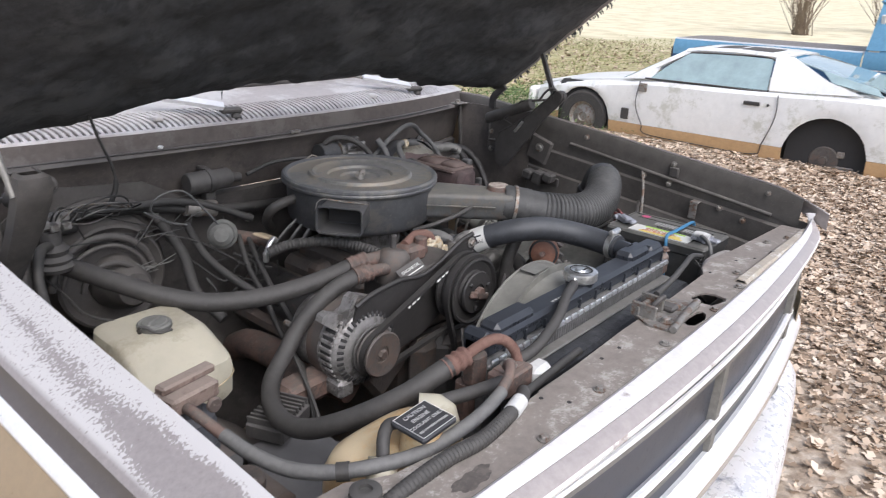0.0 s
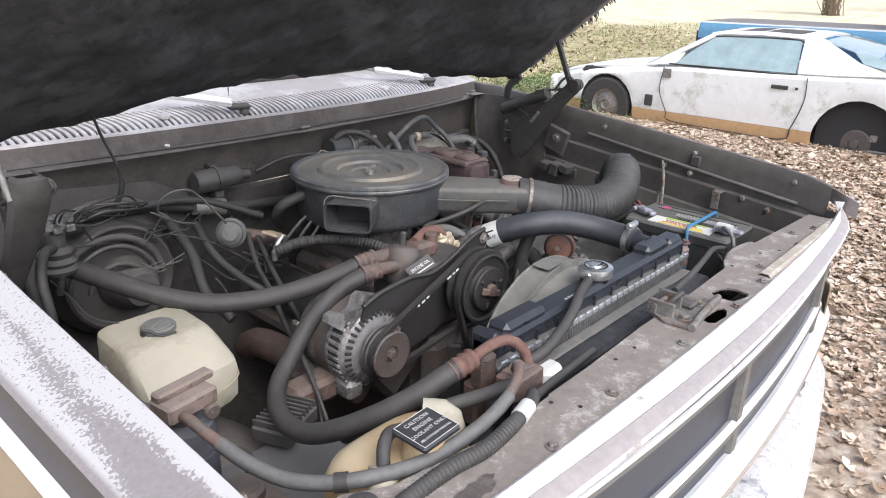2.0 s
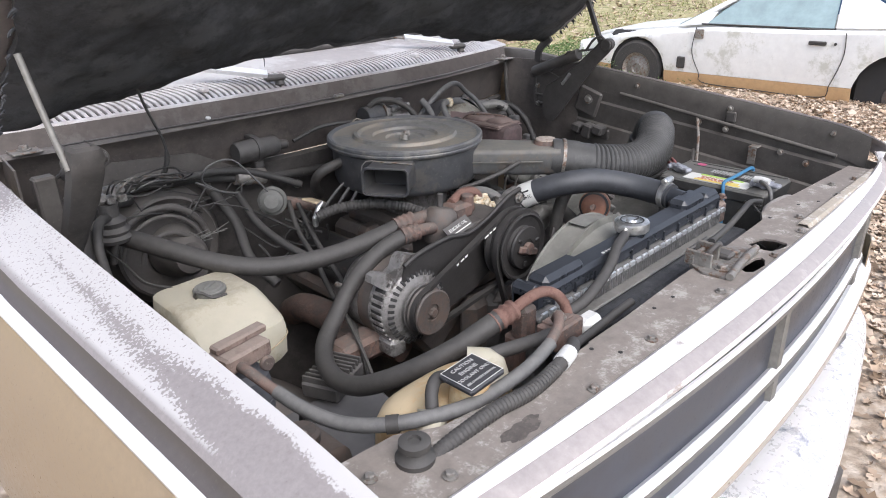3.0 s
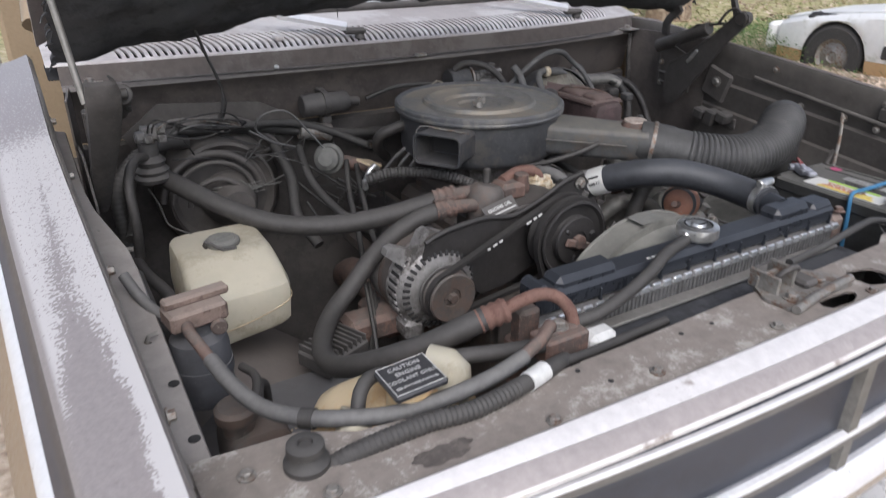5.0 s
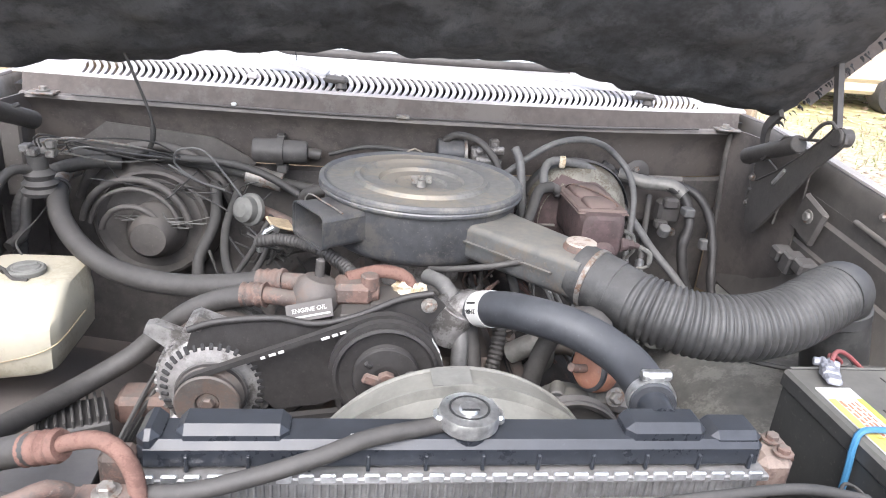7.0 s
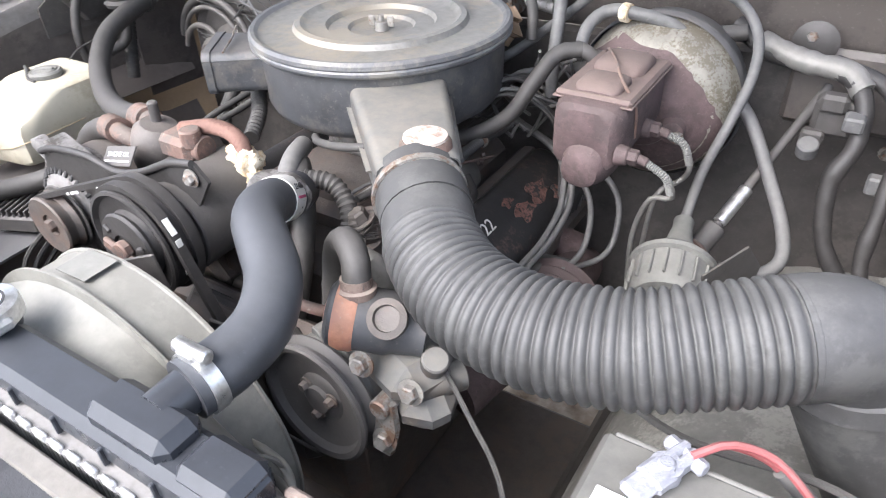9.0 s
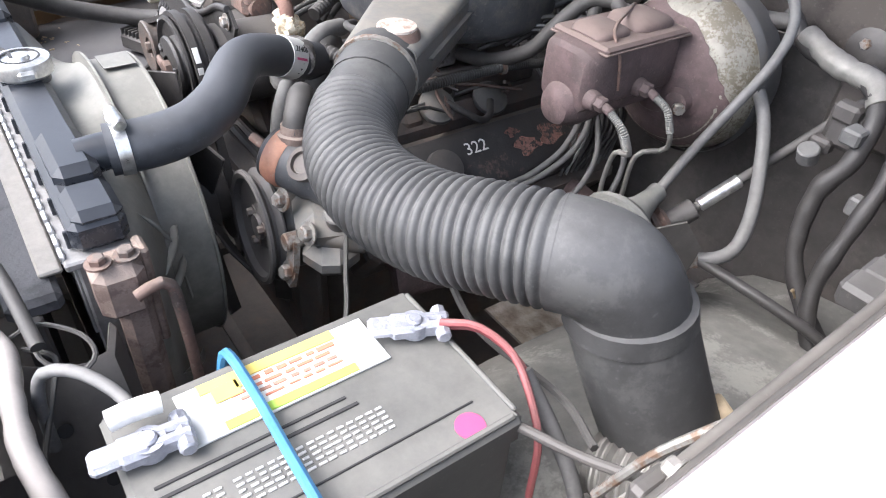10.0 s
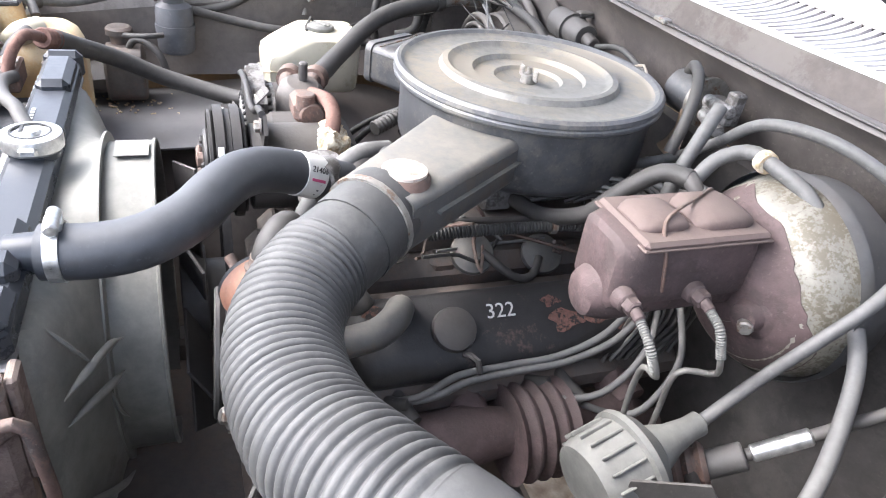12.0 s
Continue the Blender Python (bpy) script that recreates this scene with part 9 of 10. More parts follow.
def ground_mat():
    m = bpy.data.materials.new("leafy_dirt_and_grass")
    m.use_nodes = True
    t = m.node_tree
    b = t.nodes["Principled BSDF"]
    co = t.nodes.new("ShaderNodeTexCoord")
    def nz(s, d=6):
        n = t.nodes.new("ShaderNodeTexNoise")
        n.inputs["Scale"].default_value, n.inputs["Detail"].default_value = s, d
        t.links.new(co.outputs["Object"], n.inputs["Vector"])
        return n.outputs[0]
    def rp(src, stops):
        r = t.nodes.new("ShaderNodeValToRGB")
        e = r.color_ramp.elements
        e[0].position, e[0].color = stops[0][0], (*stops[0][1], 1)
        e[1].position, e[1].color = stops[-1][0], (*stops[-1][1], 1)
        for p, c in stops[1:-1]:
            e.new(p).color = (*c, 1)
        t.links.new(src, r.inputs[0])
        return r.outputs[0]
    near = rp(nz(18, 8), [(0.3, (0.24, 0.18, 0.13)), (0.5, (0.42, 0.34, 0.26)), (0.7, (0.60, 0.52, 0.43))])
    grass = rp(nz(6, 8), [(0.3, (0.20, 0.22, 0.08)), (0.5, (0.38, 0.34, 0.17)), (0.7, (0.55, 0.47, 0.30))])
    field = rp(nz(1.2, 8), [(0.35, (0.62, 0.55, 0.36)), (0.6, (0.78, 0.70, 0.50))])
    sp = t.nodes.new("ShaderNodeVectorMath")
    sp.operation = "LENGTH"
    t.links.new(co.outputs["Object"], sp.inputs[0])
    def mixat(lo, hi, a, c, wob):
        w = t.nodes.new("ShaderNodeMath")
        w.operation = "MULTIPLY_ADD"
        t.links.new(nz(0.5, 4), w.inputs[0])
        w.inputs[1].default_value = wob
        t.links.new(sp.outputs["Value"], w.inputs[2])
        r = t.nodes.new("ShaderNodeMapRange")
        r.inputs[1].default_value, r.inputs[2].default_value = lo, hi
        t.links.new(w.outputs[0], r.inputs[0])
        x = t.nodes.new("ShaderNodeMix")
        x.data_type = "RGBA"
        t.links.new(r.outputs[0], x.inputs[0])
        t.links.new(a, x.inputs[6])
        t.links.new(c, x.inputs[7])
        return x.outputs[2]
    c = mixat(9.0, 13.0, near, grass, 4.0)
    c = mixat(22.0, 28.0, c, field, 8.0)
    t.links.new(c, b.inputs["Base Color"])
    b.inputs["Roughness"].default_value = 0.95
    bp = t.nodes.new("ShaderNodeBump")
    bp.inputs["Strength"].default_value, bp.inputs["Distance"].default_value = 0.6, 0.03
    t.links.new(nz(25, 6), bp.inputs["Height"])
    t.links.new(bp.outputs[0], b.inputs["Normal"])
    return m


radii = [0, 0.5, 1, 1.5, 2, 2.5, 3, 3.5, 4, 4.5, 5, 5.5, 6, 6.5, 7, 7.5, 8, 8.5, 9, 9.6, 10.5, 12, 14, 17, 21, 27, 35, 50, 80, 140, 260, 500, 900]
vs, fs = [], []
n = 96
for r in radii:
    for i in range(n):
        a = 2 * math.pi * i / n
        x, y = r * math.cos(a), r * math.sin(a)
        z = ground_z(x, y) if r < 60 else ground_z(60 * math.cos(a), 60 * math.sin(a)) + (r - 60) * 0.035
        vs.append((x, y, z))
for k in range(len(radii) - 1):
    for i in range(n):
        j = (i + 1) % n
        fs.append((k * n + i, k * n + j, (k + 1) * n + j, (k + 1) * n + i))
solid("ground", (vs, fs), ground_mat(), "leaf-strewn dirt yard running into pale winter grass", "ground", kind="structure", angle=180)

# fallen leaves, each a small curled blade
LEAF = mat("dry_leaves", (0.36, 0.25, 0.16), 0.8, var=0.2, scale=10, bump=0.0)
lt = LEAF.node_tree
gi = lt.nodes.new("ShaderNodeNewGeometry")
lr = lt.nodes.new("ShaderNodeValToRGB")
lr.color_ramp.elements[0].color, lr.color_ramp.elements[1].color = (0.15, 0.10, 0.06, 1), (0.76, 0.64, 0.51, 1)
lr.color_ramp.elements.new(0.5).color = (0.52, 0.39, 0.28, 1)
lt.links.new(gi.outputs["Random Per Island"], lr.inputs[0])
lt.links.new(lr.outputs[0], lt.nodes["Principled BSDF"].inputs["Base Color"])
rnd = random.Random(77)


def leaves(count, place, s0, s1):
    vs, fs = [], []
    for i in range(count):
        x, y = place()
        z = ground_z(x, y) + rnd.uniform(0.003, 0.015)
        s = rnd.uniform(s0, s1)
        R = Euler((rnd.gauss(0, 0.2), rnd.gauss(0, 0.2), rnd.random() * 6.28)).to_matrix()
        k = len(vs)
        c = rnd.uniform(0.1, 0.5) * s
        w = rnd.uniform(0.7, 1.25)
        for a, b, h in ((-1, 0.02, c), (-0.55, 0.30, 0.3 * c), (-0.15, 0.72, c), (0.15, 0.28, 0), (0.6, 0.55, 0.8 * c), (1.15, 0, c), (0.5, -0.6, 0.6 * c), (0.1, -0.25, 0), (-0.3, -0.65, c), (-0.6, -0.25, 0.2 * c)):
            p = R @ Vector((a * s, b * s * w, h))
            vs.append((x + p.x, y + p.y, z + p.z))
        fs += [(k, k + 1, k + 9), (k + 1, k + 2, k + 3), (k + 3, k + 4, k + 5, k + 6, k + 7), (k + 7, k + 8, k + 9), (k + 1, k + 3, k + 7, k + 9)]
    return vs, fs


def by_truck():
    a = rnd.random() ** 0.7
    return 1.3 + 5.2 * a + rnd.gauss(0, 0.4), 0.7 + rnd.gauss(0, 1.9)


solid("fallen_leaves", leaves(52000, by_truck, 0.012, 0.036), LEAF, "carpet of dry brown fallen leaves", "leaves", kind="stuff", angle=180)
solid("fallen_leaves", leaves(9000, lambda: (-1.2 - abs(rnd.gauss(0, 1.3)), 1.2 + rnd.gauss(0, 1.8)), 0.010, 0.027), LEAF, "dry leaves scattered beside the truck", "leaves", kind="stuff", angle=180)
solid("fallen_leaves", leaves(9000, lambda: (rnd.uniform(6, 18), rnd.uniform(-2, 14)), 0.02, 0.06), LEAF, "leaves scattered over the grass behind the cars", "leaves", kind="stuff", angle=180)
GRASS = mat("mixed_winter_grass", (0.26, 0.27, 0.10), 0.8, var=0.4, scale=3, bump=0.0)
vs, fs = [], []
for i in range(16000):
    x, y = rnd.uniform(3.0, 20), rnd.uniform(3.5, 18)
    if hum(x * 0.5, y * 0.5, 2) < -0.15:
        continue
    z, h, a = ground_z(x, y), rnd.uniform(0.03, 0.10), rnd.random() * 6.28
    k = len(vs)
    dx, dy = math.cos(a) * 0.008, math.sin(a) * 0.008
    vs += [(x - dx, y - dy, z), (x + dx, y + dy, z), (x + rnd.gauss(0, 0.03), y + rnd.gauss(0, 0.03), z + h)]
    fs.append((k, k + 1, k + 2))
solid("grass", (vs, fs), GRASS, "thin green and straw-coloured winter grass", "grass", kind="stuff", angle=180)

WEED = mat("green_weed_leaf", (0.10, 0.17, 0.045), 0.7, var=0.5, scale=8, bump=0.0)
vs, fs = [], []
for i in range(9000):
    x, y = rnd.gauss(7.2, 0.8), rnd.gauss(5.3, 0.7)
    k, a = len(vs), rnd.random() * 6.28
    heap = max(0.06, 0.42 * (0.6 + hum(x * 2, y * 2, 4)) * math.exp(-((x - 7.2) ** 2 + (y - 5.3) ** 2) / 1.4))
    p = Vector((x, y, ground_z(x, y) + heap * rnd.random() ** 0.6))
    s = rnd.uniform(0.012, 0.03)
    d, up = Vector((math.cos(a), math.sin(a), rnd.uniform(-0.3, 0.9))) * s, Vector((-math.sin(a), math.cos(a), 0.3)) * s * 0.4
    vs += [tuple(p), tuple(p + d * 0.6 + up), tuple(p + d * 1.4), tuple(p + d * 0.6 - up)]
    fs.append((k, k + 1, k + 2, k + 3))
solid("weeds", (vs, fs), WEED, "low green weeds in the grass beside the coupe", "weeds", kind="stuff", angle=180)

# ---- a dry leaf caught in the engine bay ----
def big_leaf(at, u, v, size):
    """A curled lobed leaf with its own thickness."""
    u, v = Vector(u).normalized(), Vector(v).normalized()
    w = u.cross(v)
    rows = []
    for j in range(9):
        f = j / 8
        wide = size * 0.5 * math.sin(math.pi * min(1, 0.12 + 0.88 * f)) ** 0.6 * (1 + 0.35 * math.cos(f * 16))
        rows.append([tuple(Vector(at) + u * (f - 0.5) * size + v * wide * s + w * size * (0.22 * s * s + 0.1 * math.sin(f * 4))) for s in (-1, -0.5, 0, 0.5, 1)])
    return sheet(rows, 0.0006)


solid("dry_leaf", big_leaf((0.212, 1.15, 1.188), (0.3, 0.2, 0.95), (0.8, -0.55, 0), 0.065), LEAF, "curled brown dry leaf behind the air cleaner", "leaf")

# ---- the white coupe ----
CARX = 6.75


def car_white():
    g0 = ground_z(CARX, 2.5) - 0.21
    car = thing("coupe", "derelict white coupe with tan sills sunk among leaves", "car", (CARX + 0.85, 2.4, g0))
    S = 1.075
    def Y(s):           # metres back from the nose -> world y
        return 5.02 - s * S
    def W(d, s, h):
        return (CARX + d * S, Y(s), g0 + h * S)
    axles = (0.86, 3.48)
    # body section: (half depth inward from the side, height), along s
    prof = [(0.0, 0.55, 0.62, 0.25), (0.15, 0.60, 0.18, 0.30), (0.5, 0.68, 0.08, 0.30), (1.0, 0.74, 0.03, 0.30), (1.55, 0.80, 0.01, 0.30), (1.75, 0.82, 0.0, 0.30), (2.4, 0.83, 0.0, 0.30), (3.0, 0.85, 0.0, 0.30), (3.5, 0.88, 0.0, 0.30), (4.0, 0.88, 0.02, 0.32), (4.4, 0.86, 0.06, 0.36), (4.62, 0.82, 0.15, 0.42)]
    ss = sorted(set([p[0] for p in prof] + [0.86 + 0.36 * math.cos(math.pi * i / 12) for i in range(13)] + [3.48 + 0.37 * math.cos(math.pi * i / 12) for i in range(13)] + [1.9, 2.1, 2.6, 2.8, 4.2]))
    def at(s, k):
        for a, b in zip(prof, prof[1:]):
            if a[0] <= s <= b[0]:
                f = (s - a[0]) / (b[0] - a[0])
                return a[k] + (b[k] - a[k]) * f
    def bottom(s):
        low = 0.16
        for c, r in zip(axles, (0.355, 0.365)):
            q = r * r - (s - c) ** 2
            if q > 0:
                low = max(low, 0.30 + math.sqrt(q))
        return low
    up, lowr = [], []
    for s in ss:
        top, inn = at(s, 1), at(s, 2)
        b = bottom(s)
        mid = 0.33
        b1 = max(b, mid)
        up.append([W(inn + 0.14, s, top), W(inn + 0.05, s, top - 0.015), W(inn + 0.012, s, top - 0.05), W(inn, s, b1 + (top - 0.05 - b1) * 0.6), W(inn + 0.004, s, b1 + (top - 0.05 - b1) * 0.25), W(inn + 0.014, s, b1)])
        if b < mid:
            lowr.append((s, [W(inn + 0.012, s, mid - 0.004), W(inn + 0.016, s, mid - 0.05), W(inn + 0.05, s, b)]))
        else:
            lowr.append((s, None))
    body = part("body", sheet(up[::-1], 0.02), M_CARWHITE, car, "mildewed white body side")
    run = []
    for s, r in lowr + [(99, None)]:
        if r is None:
            if len(run) > 1:
                part("sill", sheet(run[::-1], 0.02), M_CARTAN, car, "tan lower sill")
            run = []
        else:
            run.append(r)
    # far side, hood, deck
    hoodrows = [[W(at(s, 2) + 0.14, s, at(s, 1)), W(0.5, s, at(s, 1) + 0.03), W(0.9, s, at(s, 1) + 0.04), W(1.3, s, at(s, 1) + 0.03), W(1.72 - at(s, 2), s, at(s, 1) - 0.01), W(1.84 - at(s, 2), s, at(s, 1) - 0.08), W(1.84 - at(s, 2), s, 0.2)] for s in (0.0, 0.15, 0.5, 1.0, 1.5, 1.7)]
    part("hood", sheet(hoodrows[::-1], 0.02), M_CARWHITE, body, "white hood with mildew")
    backrows = [[W(at(s, 2) + 0.14, s, at(s, 1)), W(0.5, s, at(s, 1) + 0.02), W(0.9, s, at(s, 1) + 0.03), W(1.3, s, at(s, 1) + 0.02), W(1.72 - at(s, 2), s, at(s, 1) - 0.01), W(1.84 - at(s, 2), s, at(s, 1) - 0.08), W(1.84 - at(s, 2), s, 0.2)] for s in (3.6, 4.0, 4.4, 4.62)]
    part("deck", sheet(backrows[::-1], 0.02), M_CARWHITE, body)
    part("nose", box(tuple(Vector(W(0.92, 0.03, 0.42))), (1.45 * S, 0.12, 0.30), 0.04), M_CARWHITE, body)
    part("tail", box(tuple(Vector(W(0.92, 4.60, 0.55))), (1.6 * S, 0.10, 0.45), 0.04), M_CARTAN, body)
    # greenhouse
    roof = [(1.88, 1.14), (2.02, 1.165), (2.40, 1.178), (2.76, 1.168), (2.92, 1.15)]
    part("roof", sheet([[W(0.32, s, h - 0.03), W(0.38, s, h), W(0.92, s, h + 0.015), W(1.46, s, h), W(1.52, s, h - 0.03)] for s, h in roof][::-1], 0.02), M_CARWHITE, car, "white roof")
    part("roof_panel", sheet([[W(0.345, s, h - 0.012), W(0.40, s, h + 0.012), W(0.85, s, h + 0.024)] for s, h in ((1.94, 1.152), (2.3, 1.175), (2.75, 1.170))][::-1], 0.012), M_TYRE, car, "black lift-out roof panel")
    part("pillar", sheet([[W(0.11, 1.30, 0.795), W(0.32, 1.88, 1.14)], [W(0.10, 1.40, 0.80), W(0.31, 1.95, 1.125)]], 0.03), M_CARWHITE, car)
    part("windshield", sheet([[W(0.14, 1.30, 0.81), W(0.35, 1.90, 1.15)], [W(0.92, 1.12, 0.84), W(0.92, 1.84, 1.17)], [W(1.71, 1.30, 0.81), W(1.49, 1.90, 1.15)]][::-1], 0.01), M_GLASS, car, "dull windshield")
    win = part("side_window", sheet([[W(0.075, 1.64, 0.83), W(0.15, 1.76, 0.95), W(0.30, 1.95, 1.115)], [W(0.075, 2.1, 0.835), W(0.20, 2.2, 0.97), W(0.31, 2.3, 1.13)], [W(0.075, 2.86, 0.84), W(0.20, 2.83, 0.98), W(0.31, 2.80, 1.125)]][::-1], 0.01), M_GLASS, car, "blue-grey side window")
    part("window_seal", tube([W(0.07, 1.58, 0.828), W(0.07, 2.3, 0.834), W(0.07, 2.87, 0.84), W(0.19, 2.845, 0.98), W(0.305, 2.815, 1.128), W(0.305, 2.3, 1.135), W(0.295, 1.95, 1.12)], 0.010, 6, 0.1), M_TYRE, win)
    part("rear_pillar", sheet([[W(0.07, 2.88, 0.835), W(0.20, 2.85, 0.98), W(0.315, 2.82, 1.135)], [W(0.065, 3.2, 0.845), W(0.18, 3.06, 1.0), W(0.33, 2.94, 1.145)], [W(0.06, 3.70, 0.88), W(0.12, 3.38, 0.97), W(0.335, 2.98, 1.14)]][::-1], 0.03), M_CARWHITE, car, "broad white rear pillar")
    part("rear_glass", sheet([[W(0.34, 2.98, 1.145), W(0.24, 3.42, 1.03), W(0.13, 4.10, 0.885)], [W(0.92, 3.0, 1.17), W(0.92, 3.5, 1.08), W(0.92, 4.2, 0.91)], [W(1.50, 2.98, 1.145), W(1.60, 3.42, 1.03), W(1.71, 4.10, 0.885)]][::-1], 0.01), M_GLASS, car, "sloping rear hatch glass")
    part("glass_corner", sheet([[W(0.15, 3.40, 0.965), W(0.25, 3.28, 1.06)], [W(0.10, 3.85, 0.89), W(0.17, 3.78, 0.95)]][::-1], 0.012), M_GLASS, car)
    part("far_side", box(tuple(Vector(W(1.80, 2.9, 0.55))), (0.06, 3.3 * S, 0.6), 0.02), M_CARWHITE, car)
    part("door_gap", join(tube([W(-0.002, 1.56, 0.80), W(-0.006, 1.54, 0.55), W(0.004, 1.64, 0.33), W(0.02, 1.68, 0.24), W(0.02, 2.2, 0.22), W(0.02, 2.85, 0.22), W(0.004, 2.92, 0.33), W(-0.006, 3.0, 0.60), W(0.0, 2.99, 0.82)], 0.005, 5, 0.05)), M_TYRE, body, "dark door gap")
    part("door_handle", box(tuple(Vector(W(-0.008, 2.76, 0.715))), (0.02, 0.17, 0.04), 0.008), M_TYRE, body, "black door handle")
    part("lock", cyl(W(0.0, 2.915, 0.715), W(-0.012, 2.915, 0.715), 0.014), M_TYRE, body)
    part("sail_panel", sheet([[W(0.085, 1.40, 0.805), W(0.10, 1.44, 0.83), W(0.14, 1.52, 0.885)], [W(0.075, 1.66, 0.82), W(0.11, 1.68, 0.88), W(0.16, 1.70, 0.945)]][::-1], 0.012), M_CARWHITE, car, "white sail panel where the mirror is gone")
    # grey box on the door stands in for the shadow under the sail
    part("mirror_stain", box(tuple(Vector(W(-0.001, 1.60, 0.735))), (0.012, 0.10, 0.10), 0.004), M_ZINC, body, "painted shadow below the sail panel")
    part("fender_vent", box(tuple(Vector(W(0.008, 1.42, 0.43))), (0.02, 0.10, 0.13), 0.01), M_TYRE, body)
    # near-black boxes carry the shade of the wheel arches in their colour
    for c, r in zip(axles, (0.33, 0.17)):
        well = part("wheel_well", box(tuple(Vector(W(0.32, c, 0.42))), (0.45, 0.86, 0.62), 0.05), M_DARK, car, "wheel well coloured as dark as its shade")
    wheel = part("front_wheel", lathe([(0, 0.02), (0.05, 0.02), (0.06, 0.0), (0.15, 0.03), (0.19, 0.0), (0.19, 0.2)], W(0.07, axles[0], 0.31), (1, 0, 0), 30), M_ZINC, car, "old alloy wheel")
    part("tyre", lathe([(0.19, 0.0), (0.30, 0.0), (0.33, 0.03), (0.34, 0.1), (0.33, 0.2)], W(0.055, axles[0], 0.31), (1, 0, 0), 36), M_TYRE, wheel)
    hub = part("brake_drum", lathe([(0, -0.03), (0.04, -0.03), (0.045, 0.0), (0.13, 0.0), (0.145, 0.015), (0.145, 0.10)], W(0.10, axles[1], 0.26), (1, 0, 0), 30), M_GREASE, car, "bare brake drum without a wheel")
    part("axle_parts", join(box(W(0.12, axles[1] + 0.17, 0.20), (0.05, 0.22, 0.05), 0.01), cyl(W(0.14, axles[1] + 0.06, 0.2), W(0.2, axles[1] + 0.12, 0.6), 0.03), box(W(0.11, axles[1] + 0.14, 0.33), (0.03, 0.07, 0.07), 0.01)), M_ZINC, hub)
    part("side_marker", box(W(0.055, 4.42, 0.47), (0.02, 0.12, 0.05), 0.006), M_RED, body)
    return car


car_white()


# ---- the blue pickup behind it ----
def blue_truck():
    X = 9.5
    g0 = ground_z(X, 2) - 0.10
    t = thing("blue_pickup", "faded two-tone blue pickup with a covered bed", "truck", (X + 0.95, 1.6, g0))
    y0, y1 = 4.15, 1.62
    def P(d, y, h):
        return (X + d, y, g0 + h)
    part("bed_side", sheet([[P(0.04, y, 1.06), P(0.0, y, 1.05), P(-0.03, y, 0.98), P(-0.01, y, 0.86)] for y in (y0, 3.3, 2.4, y1 + 0.01)], 0.03), M_TRUCKBLUE, t, "faded blue bed side")
    part("lower_bed", sheet([[P(-0.012, y, 0.855), P(-0.03, y, 0.7), P(0.0, y, 0.45)] for y in (y0, 3.3, 2.4, y1 + 0.01)], 0.03), M_TRUCKDARK, t, "dark blue lower bed")
    part("trim_line", box(P(-0.03, (y0 + y1) / 2, 0.858), (0.02, y0 - y1, 0.03), 0.006), M_TRIM, t)
    part("top_rail", box(P(0.03, (y0 + y1) / 2, 1.075), (0.10, y0 - y1 + 0.02, 0.03), 0.01), M_TRIM, t, "bright bed rail")
    part("bed_cover", sheet([[P(0.05, y, 1.09), P(0.5, y, 1.10 + 0.02 * hum(y, 1, 1)), P(1.0, y, 1.11 + 0.02 * hum(y, 2, 1)), P(1.85, y, 1.09)] for y in [y0 - (y0 - y1) * i / 12 for i in range(13)]], 0.02), M_ZINC, t, "grey dirty bed cover")
    part("tailgate", box(P(0.95, y0 + 0.0, 0.78), (1.85, 0.06, 0.56), 0.02), M_TRUCKBLUE, t)
    part("tail_lamp", box(P(0.02, y0 + 0.01, 0.86), (0.10, 0.05, 0.20), 0.01), M_TYRE, t)
    part("bumper", box(P(0.95, y0 + 0.12, 0.5), (1.8, 0.14, 0.14), 0.02), M_ZINC, t)
    part("cab_side", sheet([[P(-0.0, y, 1.10), P(-0.035, y, 1.0), P(-0.012, y, 0.88)] for y in (y1 - 0.01, 1.0, 0.3, -0.1)], 0.03), M_TRUCKBLUE, t, "blue cab side")
    part("cab_lower", sheet([[P(-0.012, y, 0.855), P(-0.03, y, 0.7), P(0.0, y, 0.4)] for y in (y1 - 0.01, 1.0, 0.3, -0.1)], 0.03), M_TRUCKDARK, t, "dark blue lower cab")
    part("trim_line", box(P(-0.03, 0.75, 0.868), (0.02, 1.7, 0.03), 0.006), M_TRIM, t)
    part("cab_post", sheet([[P(0.0, 1.60, 1.10), P(0.14, 1.56, 1.66)], [P(0.0, 1.34, 1.10), P(0.14, 1.36, 1.62)]][::-1], 0.05), M_TRUCKBLUE, t, "blue rear cab post")
    part("vent", box(P(0.055, 1.50, 1.42), (0.03, 0.06, 0.26), 0.01, Matrix.Rotation(radians(-14), 3, "Y")), M_WHITE, t, "pale vent")
    part("roof", box(P(0.95, 0.75, 1.70), (1.6, 1.7, 0.07), 0.03), M_TRUCKBLUE, t, "blue roof")
    part("side_window", sheet([[P(0.01, 1.30, 1.11), P(0.13, 1.32, 1.60)], [P(0.01, 0.3, 1.11), P(0.13, 0.45, 1.60)]][::-1], 0.01), M_GLASS, t, "grey cab window")
    part("window_frame", tube([P(0.0, 1.33, 1.10), P(0.13, 1.34, 1.62), P(0.13, 0.5, 1.63)], 0.025, 6, 0.1), M_TRIM, t)
    part("door_gap", tube([P(-0.02, 1.40, 1.10), P(-0.035, 1.40, 0.95), P(-0.03, 1.40, 0.6)], 0.008, 5, 0.1), M_TYRE, t)
    part("door_handle", box(P(-0.045, 1.22, 1.0), (0.03, 0.22, 0.03), 0.008), M_TRIM, t, "bright door handle")
    part("plate", box(P(-0.02, 1.51, 1.08), (0.03, 0.14, 0.10), 0.01), M_WHITE, t)
